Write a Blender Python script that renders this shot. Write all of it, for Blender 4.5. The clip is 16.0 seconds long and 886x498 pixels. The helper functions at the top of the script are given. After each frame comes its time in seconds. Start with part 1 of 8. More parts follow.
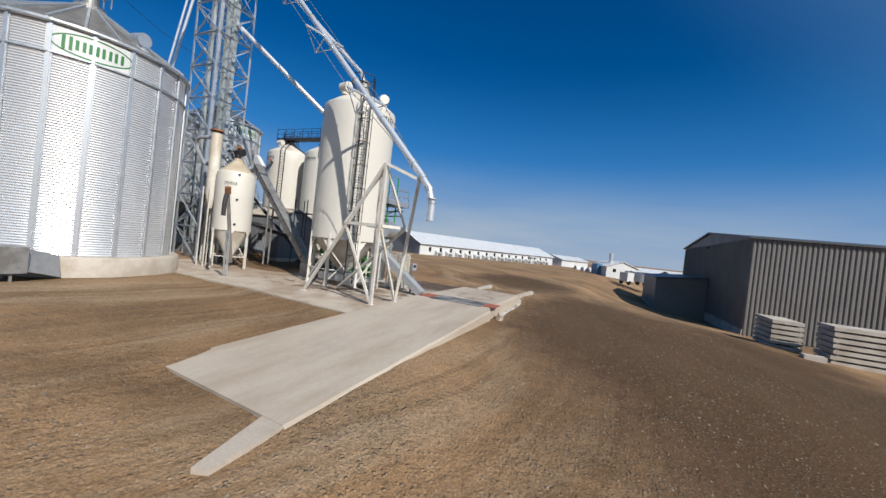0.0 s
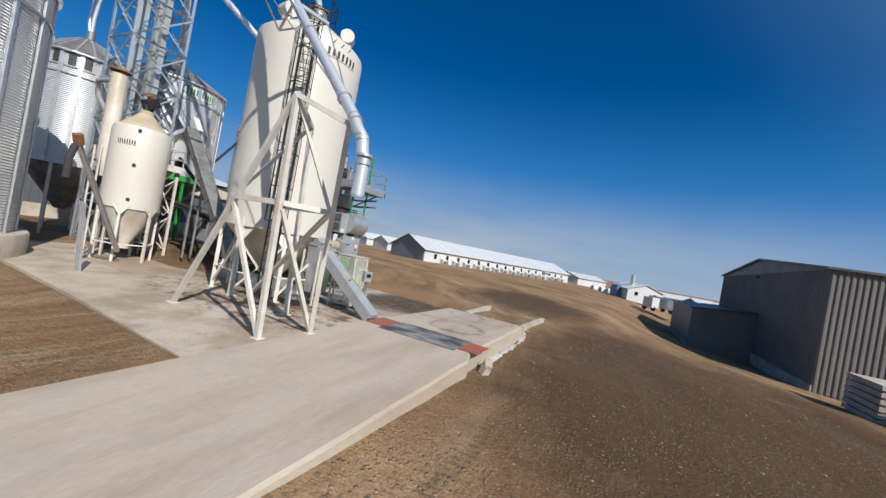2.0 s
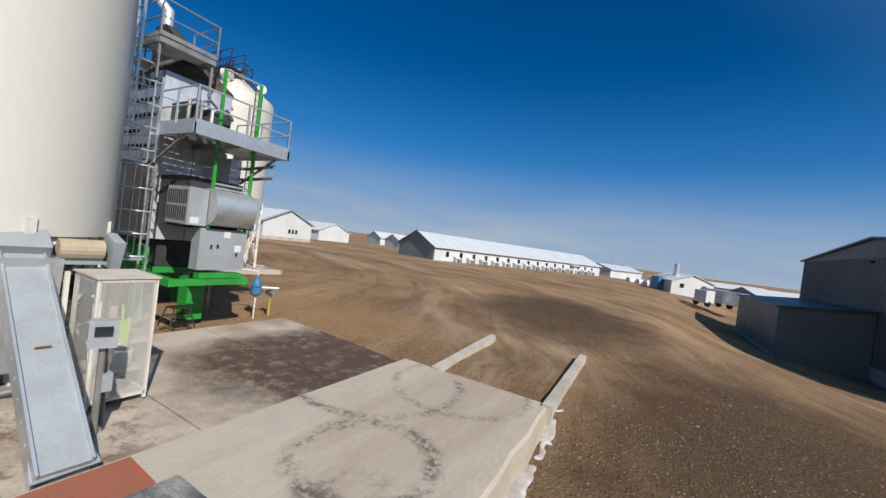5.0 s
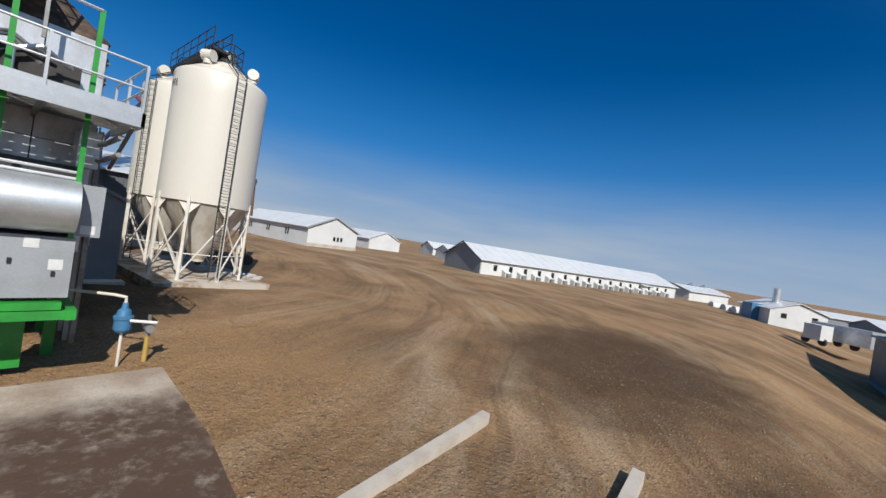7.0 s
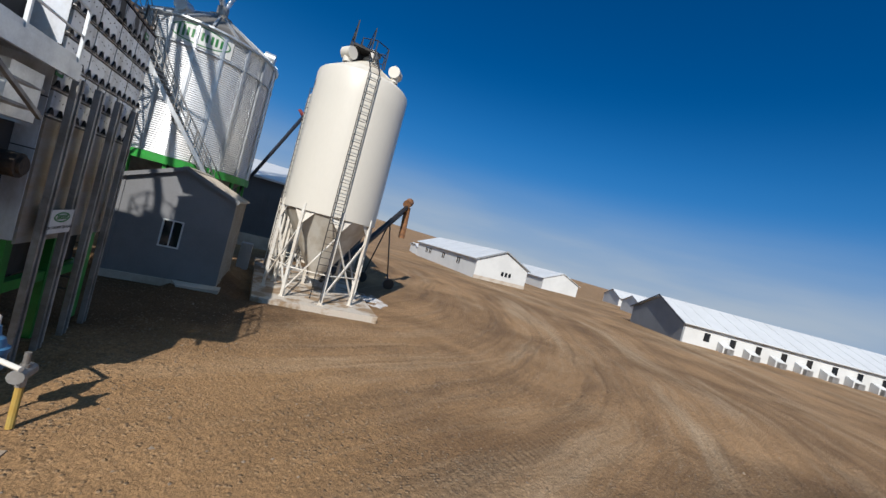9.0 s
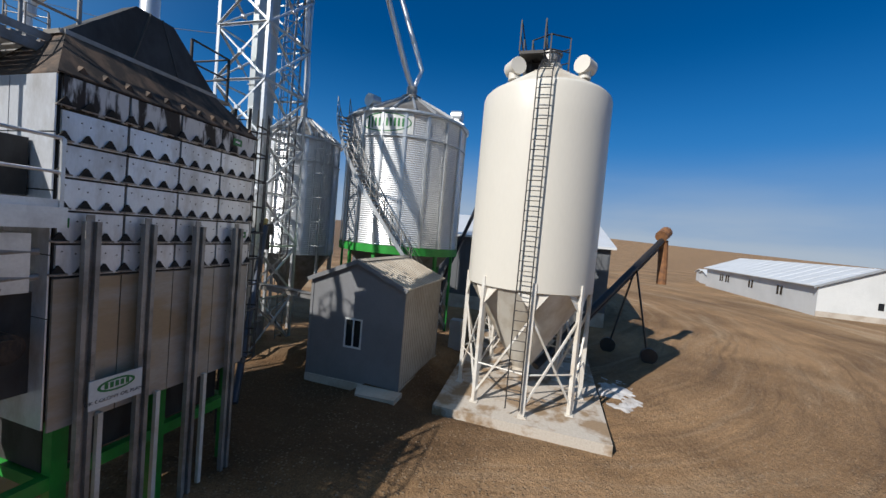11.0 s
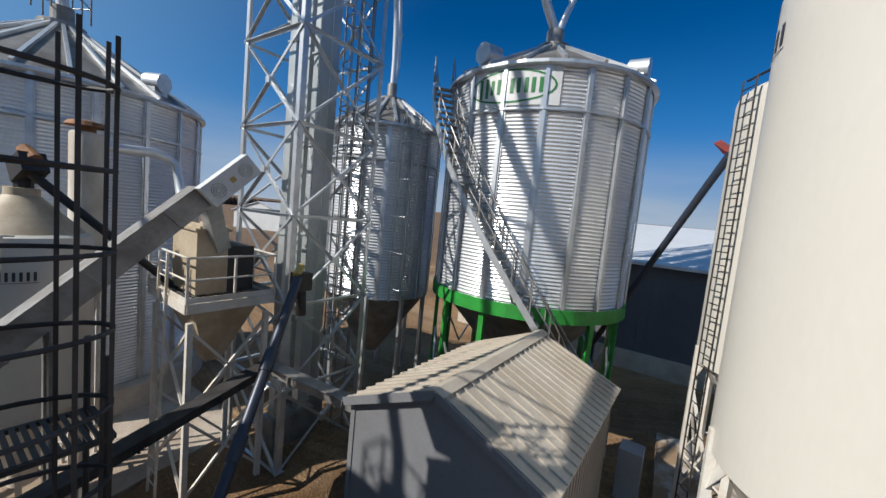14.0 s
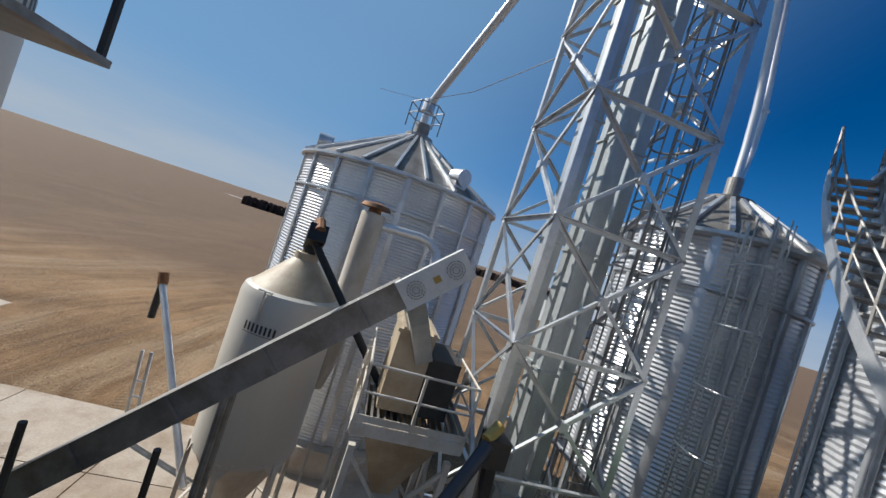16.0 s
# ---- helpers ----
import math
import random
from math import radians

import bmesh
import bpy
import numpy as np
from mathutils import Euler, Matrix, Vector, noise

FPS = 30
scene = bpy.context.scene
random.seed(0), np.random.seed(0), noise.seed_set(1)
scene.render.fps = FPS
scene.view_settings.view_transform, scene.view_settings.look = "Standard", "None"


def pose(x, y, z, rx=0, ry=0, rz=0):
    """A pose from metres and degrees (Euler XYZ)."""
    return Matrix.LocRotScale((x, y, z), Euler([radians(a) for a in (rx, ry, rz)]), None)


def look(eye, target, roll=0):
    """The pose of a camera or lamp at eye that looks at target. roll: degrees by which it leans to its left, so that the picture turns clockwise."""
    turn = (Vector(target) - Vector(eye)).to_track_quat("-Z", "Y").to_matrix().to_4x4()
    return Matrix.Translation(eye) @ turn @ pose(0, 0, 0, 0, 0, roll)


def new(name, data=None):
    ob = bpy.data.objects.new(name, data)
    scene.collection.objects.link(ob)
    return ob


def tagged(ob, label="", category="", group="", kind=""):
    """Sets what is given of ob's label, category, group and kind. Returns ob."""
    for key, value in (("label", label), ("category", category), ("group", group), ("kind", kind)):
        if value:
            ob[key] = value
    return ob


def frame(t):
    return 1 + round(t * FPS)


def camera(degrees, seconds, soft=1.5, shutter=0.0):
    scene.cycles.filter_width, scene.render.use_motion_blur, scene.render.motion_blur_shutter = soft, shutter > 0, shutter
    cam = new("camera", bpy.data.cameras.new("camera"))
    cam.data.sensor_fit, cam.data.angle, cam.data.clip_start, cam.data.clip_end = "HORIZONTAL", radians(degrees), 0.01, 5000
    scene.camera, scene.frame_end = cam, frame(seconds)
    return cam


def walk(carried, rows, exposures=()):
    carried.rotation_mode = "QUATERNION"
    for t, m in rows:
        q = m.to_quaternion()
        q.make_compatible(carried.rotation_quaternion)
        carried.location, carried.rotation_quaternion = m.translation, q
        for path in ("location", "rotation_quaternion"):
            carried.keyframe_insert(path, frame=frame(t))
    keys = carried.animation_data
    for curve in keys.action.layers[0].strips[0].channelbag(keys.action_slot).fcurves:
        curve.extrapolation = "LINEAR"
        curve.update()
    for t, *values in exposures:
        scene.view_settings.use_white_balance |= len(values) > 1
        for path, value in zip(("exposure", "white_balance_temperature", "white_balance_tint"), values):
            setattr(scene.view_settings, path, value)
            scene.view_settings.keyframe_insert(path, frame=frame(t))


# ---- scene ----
cam = camera(99.6, 16.0)
PATH = [
    (0, (1.225, -4.268, 3.411), (0.426, -2.434, 3.385), 6.4),
    (0.5, (0.899, -2.465, 3.372), (0.084, -0.639, 3.36), 6.7),
    (1, (0.573, -0.669, 3.384), (-0.267, 1.147, 3.381), 7.9),
    (1.5, (0.26, 1.071, 3.42), (-0.602, 2.876, 3.426), 9.7),
    (2, (0.027, 2.756, 3.447), (-0.847, 4.554, 3.455), 10.3),
    (2.5, (-0.251, 4.366, 3.5), (-1.137, 6.159, 3.494), 10.1),
    (3, (-0.558, 5.939, 3.57), (-1.473, 7.717, 3.541), 10.3),
    (3.5, (-0.957, 7.581, 3.603), (-1.895, 9.347, 3.58), 9.5),
    (4, (-1.367, 9.147, 3.652), (-2.327, 10.902, 3.642), 9.3),
    (4.5, (-1.734, 10.654, 3.714), (-2.703, 12.404, 3.689), 8.9),
    (5, (-2.163, 12.131, 3.767), (-3.145, 13.873, 3.74), 7.4),
    (5.2, (-2.292, 12.709, 3.801), (-3.291, 14.441, 3.778), 6.9),
    (7.3, (-3.158, 18.84, 4.351), (-4.525, 20.3, 4.339), 9.7),
    (7.5, (-3.488, 19.505, 4.342), (-4.944, 20.877, 4.33), 10.2),
    (8, (-4.478, 21.043, 4.259), (-6.097, 22.216, 4.238), 12.3),
    (8.2, (-4.867, 21.548, 4.26), (-6.529, 22.66, 4.236), 12.8),
    (10.3, (-9.91, 25.542, 5.64), (-11.909, 25.556, 5.597), 11.1),
    (10.5, (-10.415, 25.701, 5.745), (-12.41, 25.571, 5.698), 8.8),
    (11, (-11.76, 26.102, 6.083), (-13.679, 25.543, 6.001), 5.1),
    (11.5, (-13.246, 26.196, 6.258), (-14.977, 25.2, 6.168), 3.7),
    (12, (-14.551, 25.996, 6.43), (-16.036, 24.662, 6.315), 1.0),
    (12.5, (-15.515, 25.273, 6.747), (-16.926, 23.874, 6.517), -3.2),
    (13, (-16.243, 24.455, 7.038), (-17.741, 23.157, 6.773), -0.4),
    (13.5, (-17.52, 23.653, 7.281), (-19.136, 22.496, 7.057), 3.5),
    (14, (-18.604, 22.772, 7.478), (-20.251, 21.651, 7.3), 5.7),
    (14.5, (-19.74, 22.388, 7.748), (-21.357, 21.218, 7.602), 5.9),
    (15, (-20.486, 21.78, 7.776), (-22.036, 20.52, 7.69), 6.8),
    (15.5, (-20.98, 21.15, 7.95), (-22.19, 19.558, 7.888), 10.9),
    (16, (-21.25, 20.45, 8.15), (-21.619, 18.484, 8.17), 18.2),
]
walk(cam, [(t, look(eye, target, roll)) for t, eye, target, roll in PATH])

# ---- world and sun ----
SUN_AZ, SUN_EL = radians(119), radians(39)
world = bpy.data.worlds.new("world")
scene.world = world
world.use_nodes = True
_n = world.node_tree.nodes
_sky = _n.new("ShaderNodeTexSky")
_sky.sky_type, _sky.sun_disc = "NISHITA", False
_sky.sun_elevation, _sky.sun_rotation = SUN_EL, SUN_AZ
_sky.altitude, _sky.air_density, _sky.dust_density, _sky.ozone_density = 600, 1.15, 0.9, 4.0
_tint = _n.new("ShaderNodeMix")
_tint.data_type, _tint.blend_type = "RGBA", "MULTIPLY"
_tint.inputs[0].default_value, _tint.inputs[7].default_value = 1.0, (0.78, 0.94, 1.19, 1)
world.node_tree.links.new(_sky.outputs[0], _tint.inputs[6])
_n["Background"].inputs[1].default_value = 0.051
_rich = _n.new("ShaderNodeHueSaturation")
_rich.inputs["Saturation"].default_value, _rich.inputs["Value"].default_value = 1.28, 1.06
world.node_tree.links.new(_tint.outputs[2], _rich.inputs["Color"])
sun_dir = Vector((math.sin(SUN_AZ) * math.cos(SUN_EL), math.cos(SUN_AZ) * math.cos(SUN_EL), math.sin(SUN_EL)))
# pale winter haze: a broad lighter blue low down and toward the sun, a white band at the horizon, thin streaks of cloud
_co, _sep = _n.new("ShaderNodeTexCoord"), _n.new("ShaderNodeSeparateXYZ")
_link = world.node_tree.links.new
_link(_co.outputs["Generated"], _sep.inputs[0])


def sky_range(source, a, b, c, d):
    r = _n.new("ShaderNodeMapRange")
    r.interpolation_type = "SMOOTHSTEP"
    for k, v in enumerate((a, b, c, d)):
        r.inputs[k + 1].default_value = v
    _link(source, r.inputs[0])
    return r.outputs[0]


def sky_mix(fac, colour, under):
    x = _n.new("ShaderNodeMix")
    x.data_type = "RGBA"
    x.inputs[7].default_value = (*colour, 1)
    _link(fac, x.inputs[0])
    _link(under, x.inputs[6])
    return x.outputs[2]


_dot = _n.new("ShaderNodeVectorMath")
_dot.operation = "DOT_PRODUCT"
_dot.inputs[1].default_value = sun_dir
_link(_co.outputs["Generated"], _dot.inputs[0])
_str, _cl, _mul = _n.new("ShaderNodeMapping"), _n.new("ShaderNodeTexNoise"), _n.new("ShaderNodeMath")
_str.inputs["Scale"].default_value = (2.2, 2.2, 14.0)
_cl.inputs["Scale"].default_value, _cl.inputs["Detail"].default_value = 1.0, 6
_link(_co.outputs["Generated"], _str.inputs[0])
_link(_str.outputs[0], _cl.inputs["Vector"])
_mul.operation, _mul.use_clamp = "MULTIPLY", True
_link(sky_range(_sep.outputs[2], -0.03, 0.25, 0.92, 0.0), _mul.inputs[0])
_link(sky_range(_cl.outputs["Fac"], 0.35, 0.65, 0.8, 1.12), _mul.inputs[1])
_low = sky_mix(sky_range(_sep.outputs[2], 0.05, 0.46, 0.85, 0.0), (0.8, 3.8, 9.2), _rich.outputs[0])
_low = sky_mix(sky_range(_dot.outputs["Value"], 0.0, 0.75, 0.0, 0.75), (3.4, 6.2, 9.6), _low)
_link(sky_mix(_mul.outputs[0], (6.7, 7.9, 9.3), _low), _n["Background"].inputs[0])
_l = bpy.data.lights.new("sun", "SUN")
_l.energy, _l.angle, _l.color = 5.0, radians(0.55), (1.0, 0.955, 0.885)
new("sun", _l).matrix_world = look(sun_dir * 60, (0, 0, 0))
scene.view_settings.exposure = 0.27


# ---- materials ----
PALE = 0.73


def surf(name, base, rough=0.6, metal=0.0, dark=None, spread=0.5, scale=1.5, fine=40.0, bump=0.1, stretch=(1, 1, 1), rvar=0.15, each=0.0, lo=0.42, hi=0.62, grain=0.05):
    """A surface with two scales of variation: stains of colour dark over base, and a fine grain in colour and relief."""
    m = bpy.data.materials.new(name)
    m.use_nodes = True
    nt = m.node_tree
    n, l = nt.nodes, nt.links
    b = n["Principled BSDF"]
    dark = dark or tuple(c * 0.7 for c in base)
    if metal < 0.35:
        base, dark = tuple(c * PALE for c in base), tuple(c * PALE for c in dark)
    geo, mp = n.new("ShaderNodeNewGeometry"), n.new("ShaderNodeMapping")
    mp.inputs["Scale"].default_value = stretch
    l.new(geo.outputs["Position"], mp.inputs[0])
    big, small = n.new("ShaderNodeTexNoise"), n.new("ShaderNodeTexNoise")
    big.inputs["Scale"].default_value, big.inputs["Detail"].default_value, big.inputs["Roughness"].default_value = scale, 6, 0.62
    small.inputs["Scale"].default_value, small.inputs["Detail"].default_value = fine, 3
    l.new(mp.outputs[0], big.inputs["Vector"])
    l.new(mp.outputs[0], small.inputs["Vector"])
    ramp = n.new("ShaderNodeMapRange")
    ramp.inputs[1].default_value, ramp.inputs[2].default_value = lo, hi
    ramp.inputs[4].default_value = spread
    l.new(big.outputs["Fac"], ramp.inputs[0])
    mix = n.new("ShaderNodeMix")
    mix.data_type = "RGBA"
    mix.inputs[6].default_value, mix.inputs[7].default_value = (*base, 1), (*dark, 1)
    l.new(ramp.outputs[0], mix.inputs[0])
    hsv = n.new("ShaderNodeHueSaturation")
    val = n.new("ShaderNodeMapRange")
    val.inputs[1].default_value, val.inputs[2].default_value, val.inputs[3].default_value, val.inputs[4].default_value = 0.3, 0.7, 1 - grain, 1 + grain
    l.new(small.outputs["Fac"], val.inputs[0])
    out = val.outputs[0]
    if each:
        info, mr, mul = n.new("ShaderNodeObjectInfo"), n.new("ShaderNodeMapRange"), n.new("ShaderNodeMath")
        mr.inputs[3].default_value, mr.inputs[4].default_value = 1 - each, 1 + each
        l.new(info.outputs["Random"], mr.inputs[0])
        mul.operation = "MULTIPLY"
        l.new(out, mul.inputs[0])
        l.new(mr.outputs[0], mul.inputs[1])
        out = mul.outputs[0]
    l.new(out, hsv.inputs["Value"])
    l.new(mix.outputs[2], hsv.inputs["Color"])
    l.new(hsv.outputs[0], b.inputs["Base Color"])
    rr = n.new("ShaderNodeMapRange")
    rr.inputs[3].default_value, rr.inputs[4].default_value = max(0.03, rough - rvar), min(1, rough + rvar)
    l.new(big.outputs["Fac"], rr.inputs[0])
    l.new(rr.outputs[0], b.inputs["Roughness"])
    b.inputs["Metallic"].default_value = metal
    if bump:
        bp = n.new("ShaderNodeBump")
        bp.inputs["Strength"].default_value, bp.inputs["Distance"].default_value = bump, 0.02
        l.new(small.outputs["Fac"], bp.inputs["Height"])
        l.new(bp.outputs[0], b.inputs["Normal"])
    return m


def ground_surface():
    """Packed dirt: damp, dry and shade-dark patches, tyre streaks, and pebbles that stand out in places."""
    m = bpy.data.materials.new("packed_dirt")
    m.use_nodes = True
    n, l = m.node_tree.nodes, m.node_tree.links
    b = n["Principled BSDF"]
    b.inputs["Roughness"].default_value = 0.95
    b.inputs["Specular IOR Level"].default_value = 0.2
    geo = n.new("ShaderNodeNewGeometry")

    def mapped(rot, scale):
        mp = n.new("ShaderNodeMapping")
        mp.inputs["Rotation"].default_value, mp.inputs["Scale"].default_value = (0, 0, radians(rot)), scale
        l.new(geo.outputs["Position"], mp.inputs[0])
        return mp.outputs[0]

    def noise_tex(vec, scale, detail, rough=0.6, warp=0.0):
        t = n.new("ShaderNodeTexNoise")
        t.inputs["Scale"].default_value, t.inputs["Detail"].default_value = scale, detail
        t.inputs["Roughness"].default_value, t.inputs["Distortion"].default_value = rough, warp
        l.new(vec, t.inputs["Vector"])
        return t.outputs["Fac"]

    def ranged(fac, a, b_, c, d):
        r = n.new("ShaderNodeMapRange")
        for k, v in enumerate((a, b_, c, d)):
            r.inputs[k + 1].default_value = v
        l.new(fac, r.inputs[0])
        return r.outputs[0]

    def mixed(fac, c0, c1):
        x = n.new("ShaderNodeMix")
        x.data_type = "RGBA"
        l.new(fac, x.inputs[0])
        for sock, c in ((x.inputs[6], c0), (x.inputs[7], c1)):
            if isinstance(c, tuple):
                sock.default_value = (*c, 1)
            else:
                l.new(c, sock)
        return x.outputs[2]

    def math2(op, a, b_):
        x = n.new("ShaderNodeMath")
        x.operation = op
        for k, v in ((0, a), (1, b_)):
            if isinstance(v, float):
                x.inputs[k].default_value = v
            else:
                l.new(v, x.inputs[k])
        return x.outputs[0]

    flat = mapped(0, (1, 1, 1))
    patch = noise_tex(flat, 0.13, 7, 0.62, 0.5)
    col = mixed(ranged(patch, 0.38, 0.62, 0, 1), (0.43, 0.28, 0.168), (0.23, 0.146, 0.087))
    # wheel ways bend round the yard: across is the distance from a far centre, along is nearly even
    sepx = n.new("ShaderNodeSeparateXYZ")
    l.new(flat, sepx.inputs[0])
    across = n.new("ShaderNodeVectorMath")
    across.operation = "DISTANCE"
    across.inputs[1].default_value = (-46, 14, 0)
    bend = n.new("ShaderNodeTexNoise")
    bend.inputs["Scale"].default_value, bend.inputs["Detail"].default_value = 0.045, 4
    l.new(flat, bend.inputs["Vector"])
    shift = n.new("ShaderNodeVectorMath")
    shift.operation = "MULTIPLY_ADD"
    shift.inputs[1].default_value = (7, 7, 0)
    l.new(bend.outputs["Color"], shift.inputs[0])
    l.new(flat, shift.inputs[2])
    l.new(shift.outputs[0], across.inputs[0])

    def way(freq, along):
        c = n.new("ShaderNodeCombineXYZ")
        l.new(math2("MULTIPLY", across.outputs["Value"], freq), c.inputs[0])
        l.new(math2("MULTIPLY", sepx.outputs[1], along), c.inputs[1])
        l.new(math2("MULTIPLY", sepx.outputs[0], along), c.inputs[2])
        return c.outputs[0]

    wide = noise_tex(way(0.3, 0.05), 1.0, 7, 0.68, 0.6)
    col = mixed(ranged(wide, 0.5, 0.68, 0, 0.8), col, (0.5, 0.385, 0.27))
    col = mixed(ranged(wide, 0.47, 0.32, 0, 0.7), col, (0.16, 0.106, 0.068))
    streak = noise_tex(way(2.2, 0.09), 1.0, 6, 0.7, 0.3)
    col = mixed(ranged(streak, 0.52, 0.7, 0, 0.32), col, (0.52, 0.41, 0.3))
    col = mixed(ranged(streak, 0.46, 0.32, 0, 0.4), col, (0.14, 0.094, 0.062))
    tyre = noise_tex(way(3.0, 0.045), 1.0, 3, 0.5, 0.2)
    tread = n.new("ShaderNodeTexWave")
    tread.bands_direction = "Y"
    tread.inputs["Scale"].default_value, tread.inputs["Distortion"].default_value, tread.inputs["Detail"].default_value = 1.6, 3.0, 2.0
    l.new(mapped(-14, (1, 1, 1)), tread.inputs["Vector"])
    mark = math2("MULTIPLY", ranged(tyre, 0.56, 0.7, 0, 0.45), ranged(tread.outputs["Fac"], 0.2, 0.8, 0.35, 1))
    col = mixed(mark, col, (0.085, 0.056, 0.037))
    # a broad damp bed of dark soil beside the ramp
    ux = math2("POWER", math2("DIVIDE", math2("SUBTRACT", sepx.outputs[0], 2.0), 5.6), 2.0)
    uy = math2("POWER", math2("DIVIDE", math2("SUBTRACT", sepx.outputs[1], 20.0), 13.0), 2.0)
    damp = math2("ADD", math2("ADD", ux, uy), math2("MULTIPLY", noise_tex(flat, 0.35, 6, 0.65, 0.4), 1.6))
    # a second damp bed, stretched to paint in shade toward the shop
    vx = math2("POWER", math2("DIVIDE", math2("SUBTRACT", sepx.outputs[0], 7.5), 8.5), 2.0)
    vy = math2("POWER", math2("DIVIDE", math2("SUBTRACT", sepx.outputs[1], 14.0), 19.0), 2.0)
    damp_shop_shade = math2("ADD", math2("ADD", vx, vy), math2("MULTIPLY", noise_tex(flat, 0.22, 6, 0.65, 0.6), 2.0))
    # wet soil plus painted shade round the shed; damp stretch of the north yard
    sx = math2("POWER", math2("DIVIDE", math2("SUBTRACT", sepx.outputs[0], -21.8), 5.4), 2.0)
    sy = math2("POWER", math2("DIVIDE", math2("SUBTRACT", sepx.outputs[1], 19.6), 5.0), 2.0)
    damp_shade = math2("ADD", math2("ADD", sx, sy), math2("MULTIPLY", noise_tex(flat, 0.5, 6, 0.65, 0.4), 1.8))
    nx = math2("POWER", math2("DIVIDE", math2("SUBTRACT", sepx.outputs[0], -7.0), 6.0), 2.0)
    ny = math2("POWER", math2("DIVIDE", math2("SUBTRACT", sepx.outputs[1], 38.0), 9.0), 2.0)
    damp4 = math2("ADD", math2("ADD", nx, ny), math2("MULTIPLY", noise_tex(flat, 0.3, 6, 0.65, 0.5), 1.9))
    damp = math2("MINIMUM", damp, math2("MINIMUM", damp_shade, damp4))
    # one dark brown serves damp soil and the shade painted with it
    col = mixed(ranged(math2("MINIMUM", damp, damp_shop_shade), 1.3, 2.4, 0.88, 0), col, (0.078, 0.047, 0.027))
    # grain dust trodden into the soil beside the dryer
    gx = math2("POWER", math2("DIVIDE", math2("SUBTRACT", sepx.outputs[0], -13.6), 5.0), 2.0)
    gy = math2("POWER", math2("DIVIDE", math2("SUBTRACT", sepx.outputs[1], 22.6), 4.0), 2.0)
    dusty = math2("ADD", math2("ADD", gx, gy), math2("MULTIPLY", noise_tex(flat, 0.45, 6, 0.65, 0.4), 1.6))
    col = mixed(ranged(dusty, 1.0, 2.3, 0.7, 0), col, (0.4, 0.255, 0.145))
    # ploughed field to the south
    col = mixed(ranged(math2("ADD", sepx.outputs[1], math2("MULTIPLY", noise_tex(flat, 0.06, 4), 14.0)), 2.0, -14.0, 0, 0.85), col, (0.19, 0.132, 0.095))
    # pebbles
    stony = ranged(noise_tex(flat, 0.32, 5, 0.6), 0.4, 0.56, 0.35, 1)
    vor = n.new("ShaderNodeTexVoronoi")
    vor.inputs["Scale"].default_value = 13.0
    l.new(flat, vor.inputs["Vector"])
    sep = n.new("ShaderNodeSeparateColor")
    l.new(vor.outputs["Color"], sep.inputs[0])
    peb = math2("MULTIPLY", ranged(sep.outputs[0], 0.55, 1.0, 0, 1), ranged(vor.outputs["Distance"], 0.5, 0.25, 0, 1))
    col = mixed(math2("MULTIPLY", math2("MULTIPLY", peb, stony), 0.55), col, (0.46, 0.38, 0.29))
    dk = math2("MULTIPLY", ranged(sep.outputs[1], 0.5, 1.0, 0, 0.4), stony)
    col = mixed(dk, col, (0.1, 0.068, 0.045))
    grain = noise_tex(flat, 26.0, 4, 0.7)
    hsv = n.new("ShaderNodeHueSaturation")
    l.new(ranged(grain, 0.3, 0.7, 0.42, 1.02), hsv.inputs["Value"])
    hsv.inputs["Saturation"].default_value = 1.13
    l.new(col, hsv.inputs["Color"])
    l.new(hsv.outputs[0], b.inputs["Base Color"])
    bp = n.new("ShaderNodeBump")
    bp.inputs["Strength"].default_value, bp.inputs["Distance"].default_value = 1.0, 0.11
    h = math2("ADD", math2("MULTIPLY", noise_tex(flat, 5.0, 6, 0.7), 0.8), math2("MULTIPLY", math2("MULTIPLY", peb, stony), 0.5))
    l.new(math2("ADD", h, math2("MULTIPLY", mark, -0.3)), bp.inputs["Height"])
    l.new(bp.outputs[0], b.inputs["Normal"])
    return m


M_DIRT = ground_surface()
M_STONE = surf("gravel_stone", (0.27, 0.21, 0.155), 0.9, 0, (0.15, 0.112, 0.08), 0.8, 3, 30, 0.2)
M_CONC = surf("concrete", (0.53, 0.455, 0.375), 0.85, 0, (0.36, 0.285, 0.215), 0.75, 0.45, 22, 0.25, rvar=0.06, grain=0.09)


def add_math(m):
    """Small node helpers for one material: texture, range, mix and arithmetic."""
    n, l = m.node_tree.nodes, m.node_tree.links

    def tex(vec, scale, detail=5, rough=0.65):
        t = n.new("ShaderNodeTexNoise")
        t.inputs["Scale"].default_value, t.inputs["Detail"].default_value, t.inputs["Roughness"].default_value = scale, detail, rough
        l.new(vec, t.inputs["Vector"])
        return t.outputs["Fac"]

    def span(fac, a, b, c, d):
        r = n.new("ShaderNodeMapRange")
        for k, v in enumerate((a, b, c, d)):
            r.inputs[k + 1].default_value = v
        l.new(fac, r.inputs[0])
        return r.outputs[0]

    def calc(op, a, b=0.0):
        x = n.new("ShaderNodeMath")
        x.operation = op
        for k, v in ((0, a), (1, b)):
            if isinstance(v, float):
                x.inputs[k].default_value = v
            else:
                l.new(v, x.inputs[k])
        return x.outputs[0]

    def over(fac, under, colour):
        x = n.new("ShaderNodeMix")
        x.data_type = "RGBA"
        x.inputs[7].default_value = (*colour, 1)
        l.new(fac, x.inputs[0])
        l.new(under, x.inputs[6])
        return x.outputs[2]
    return tex, span, calc, over


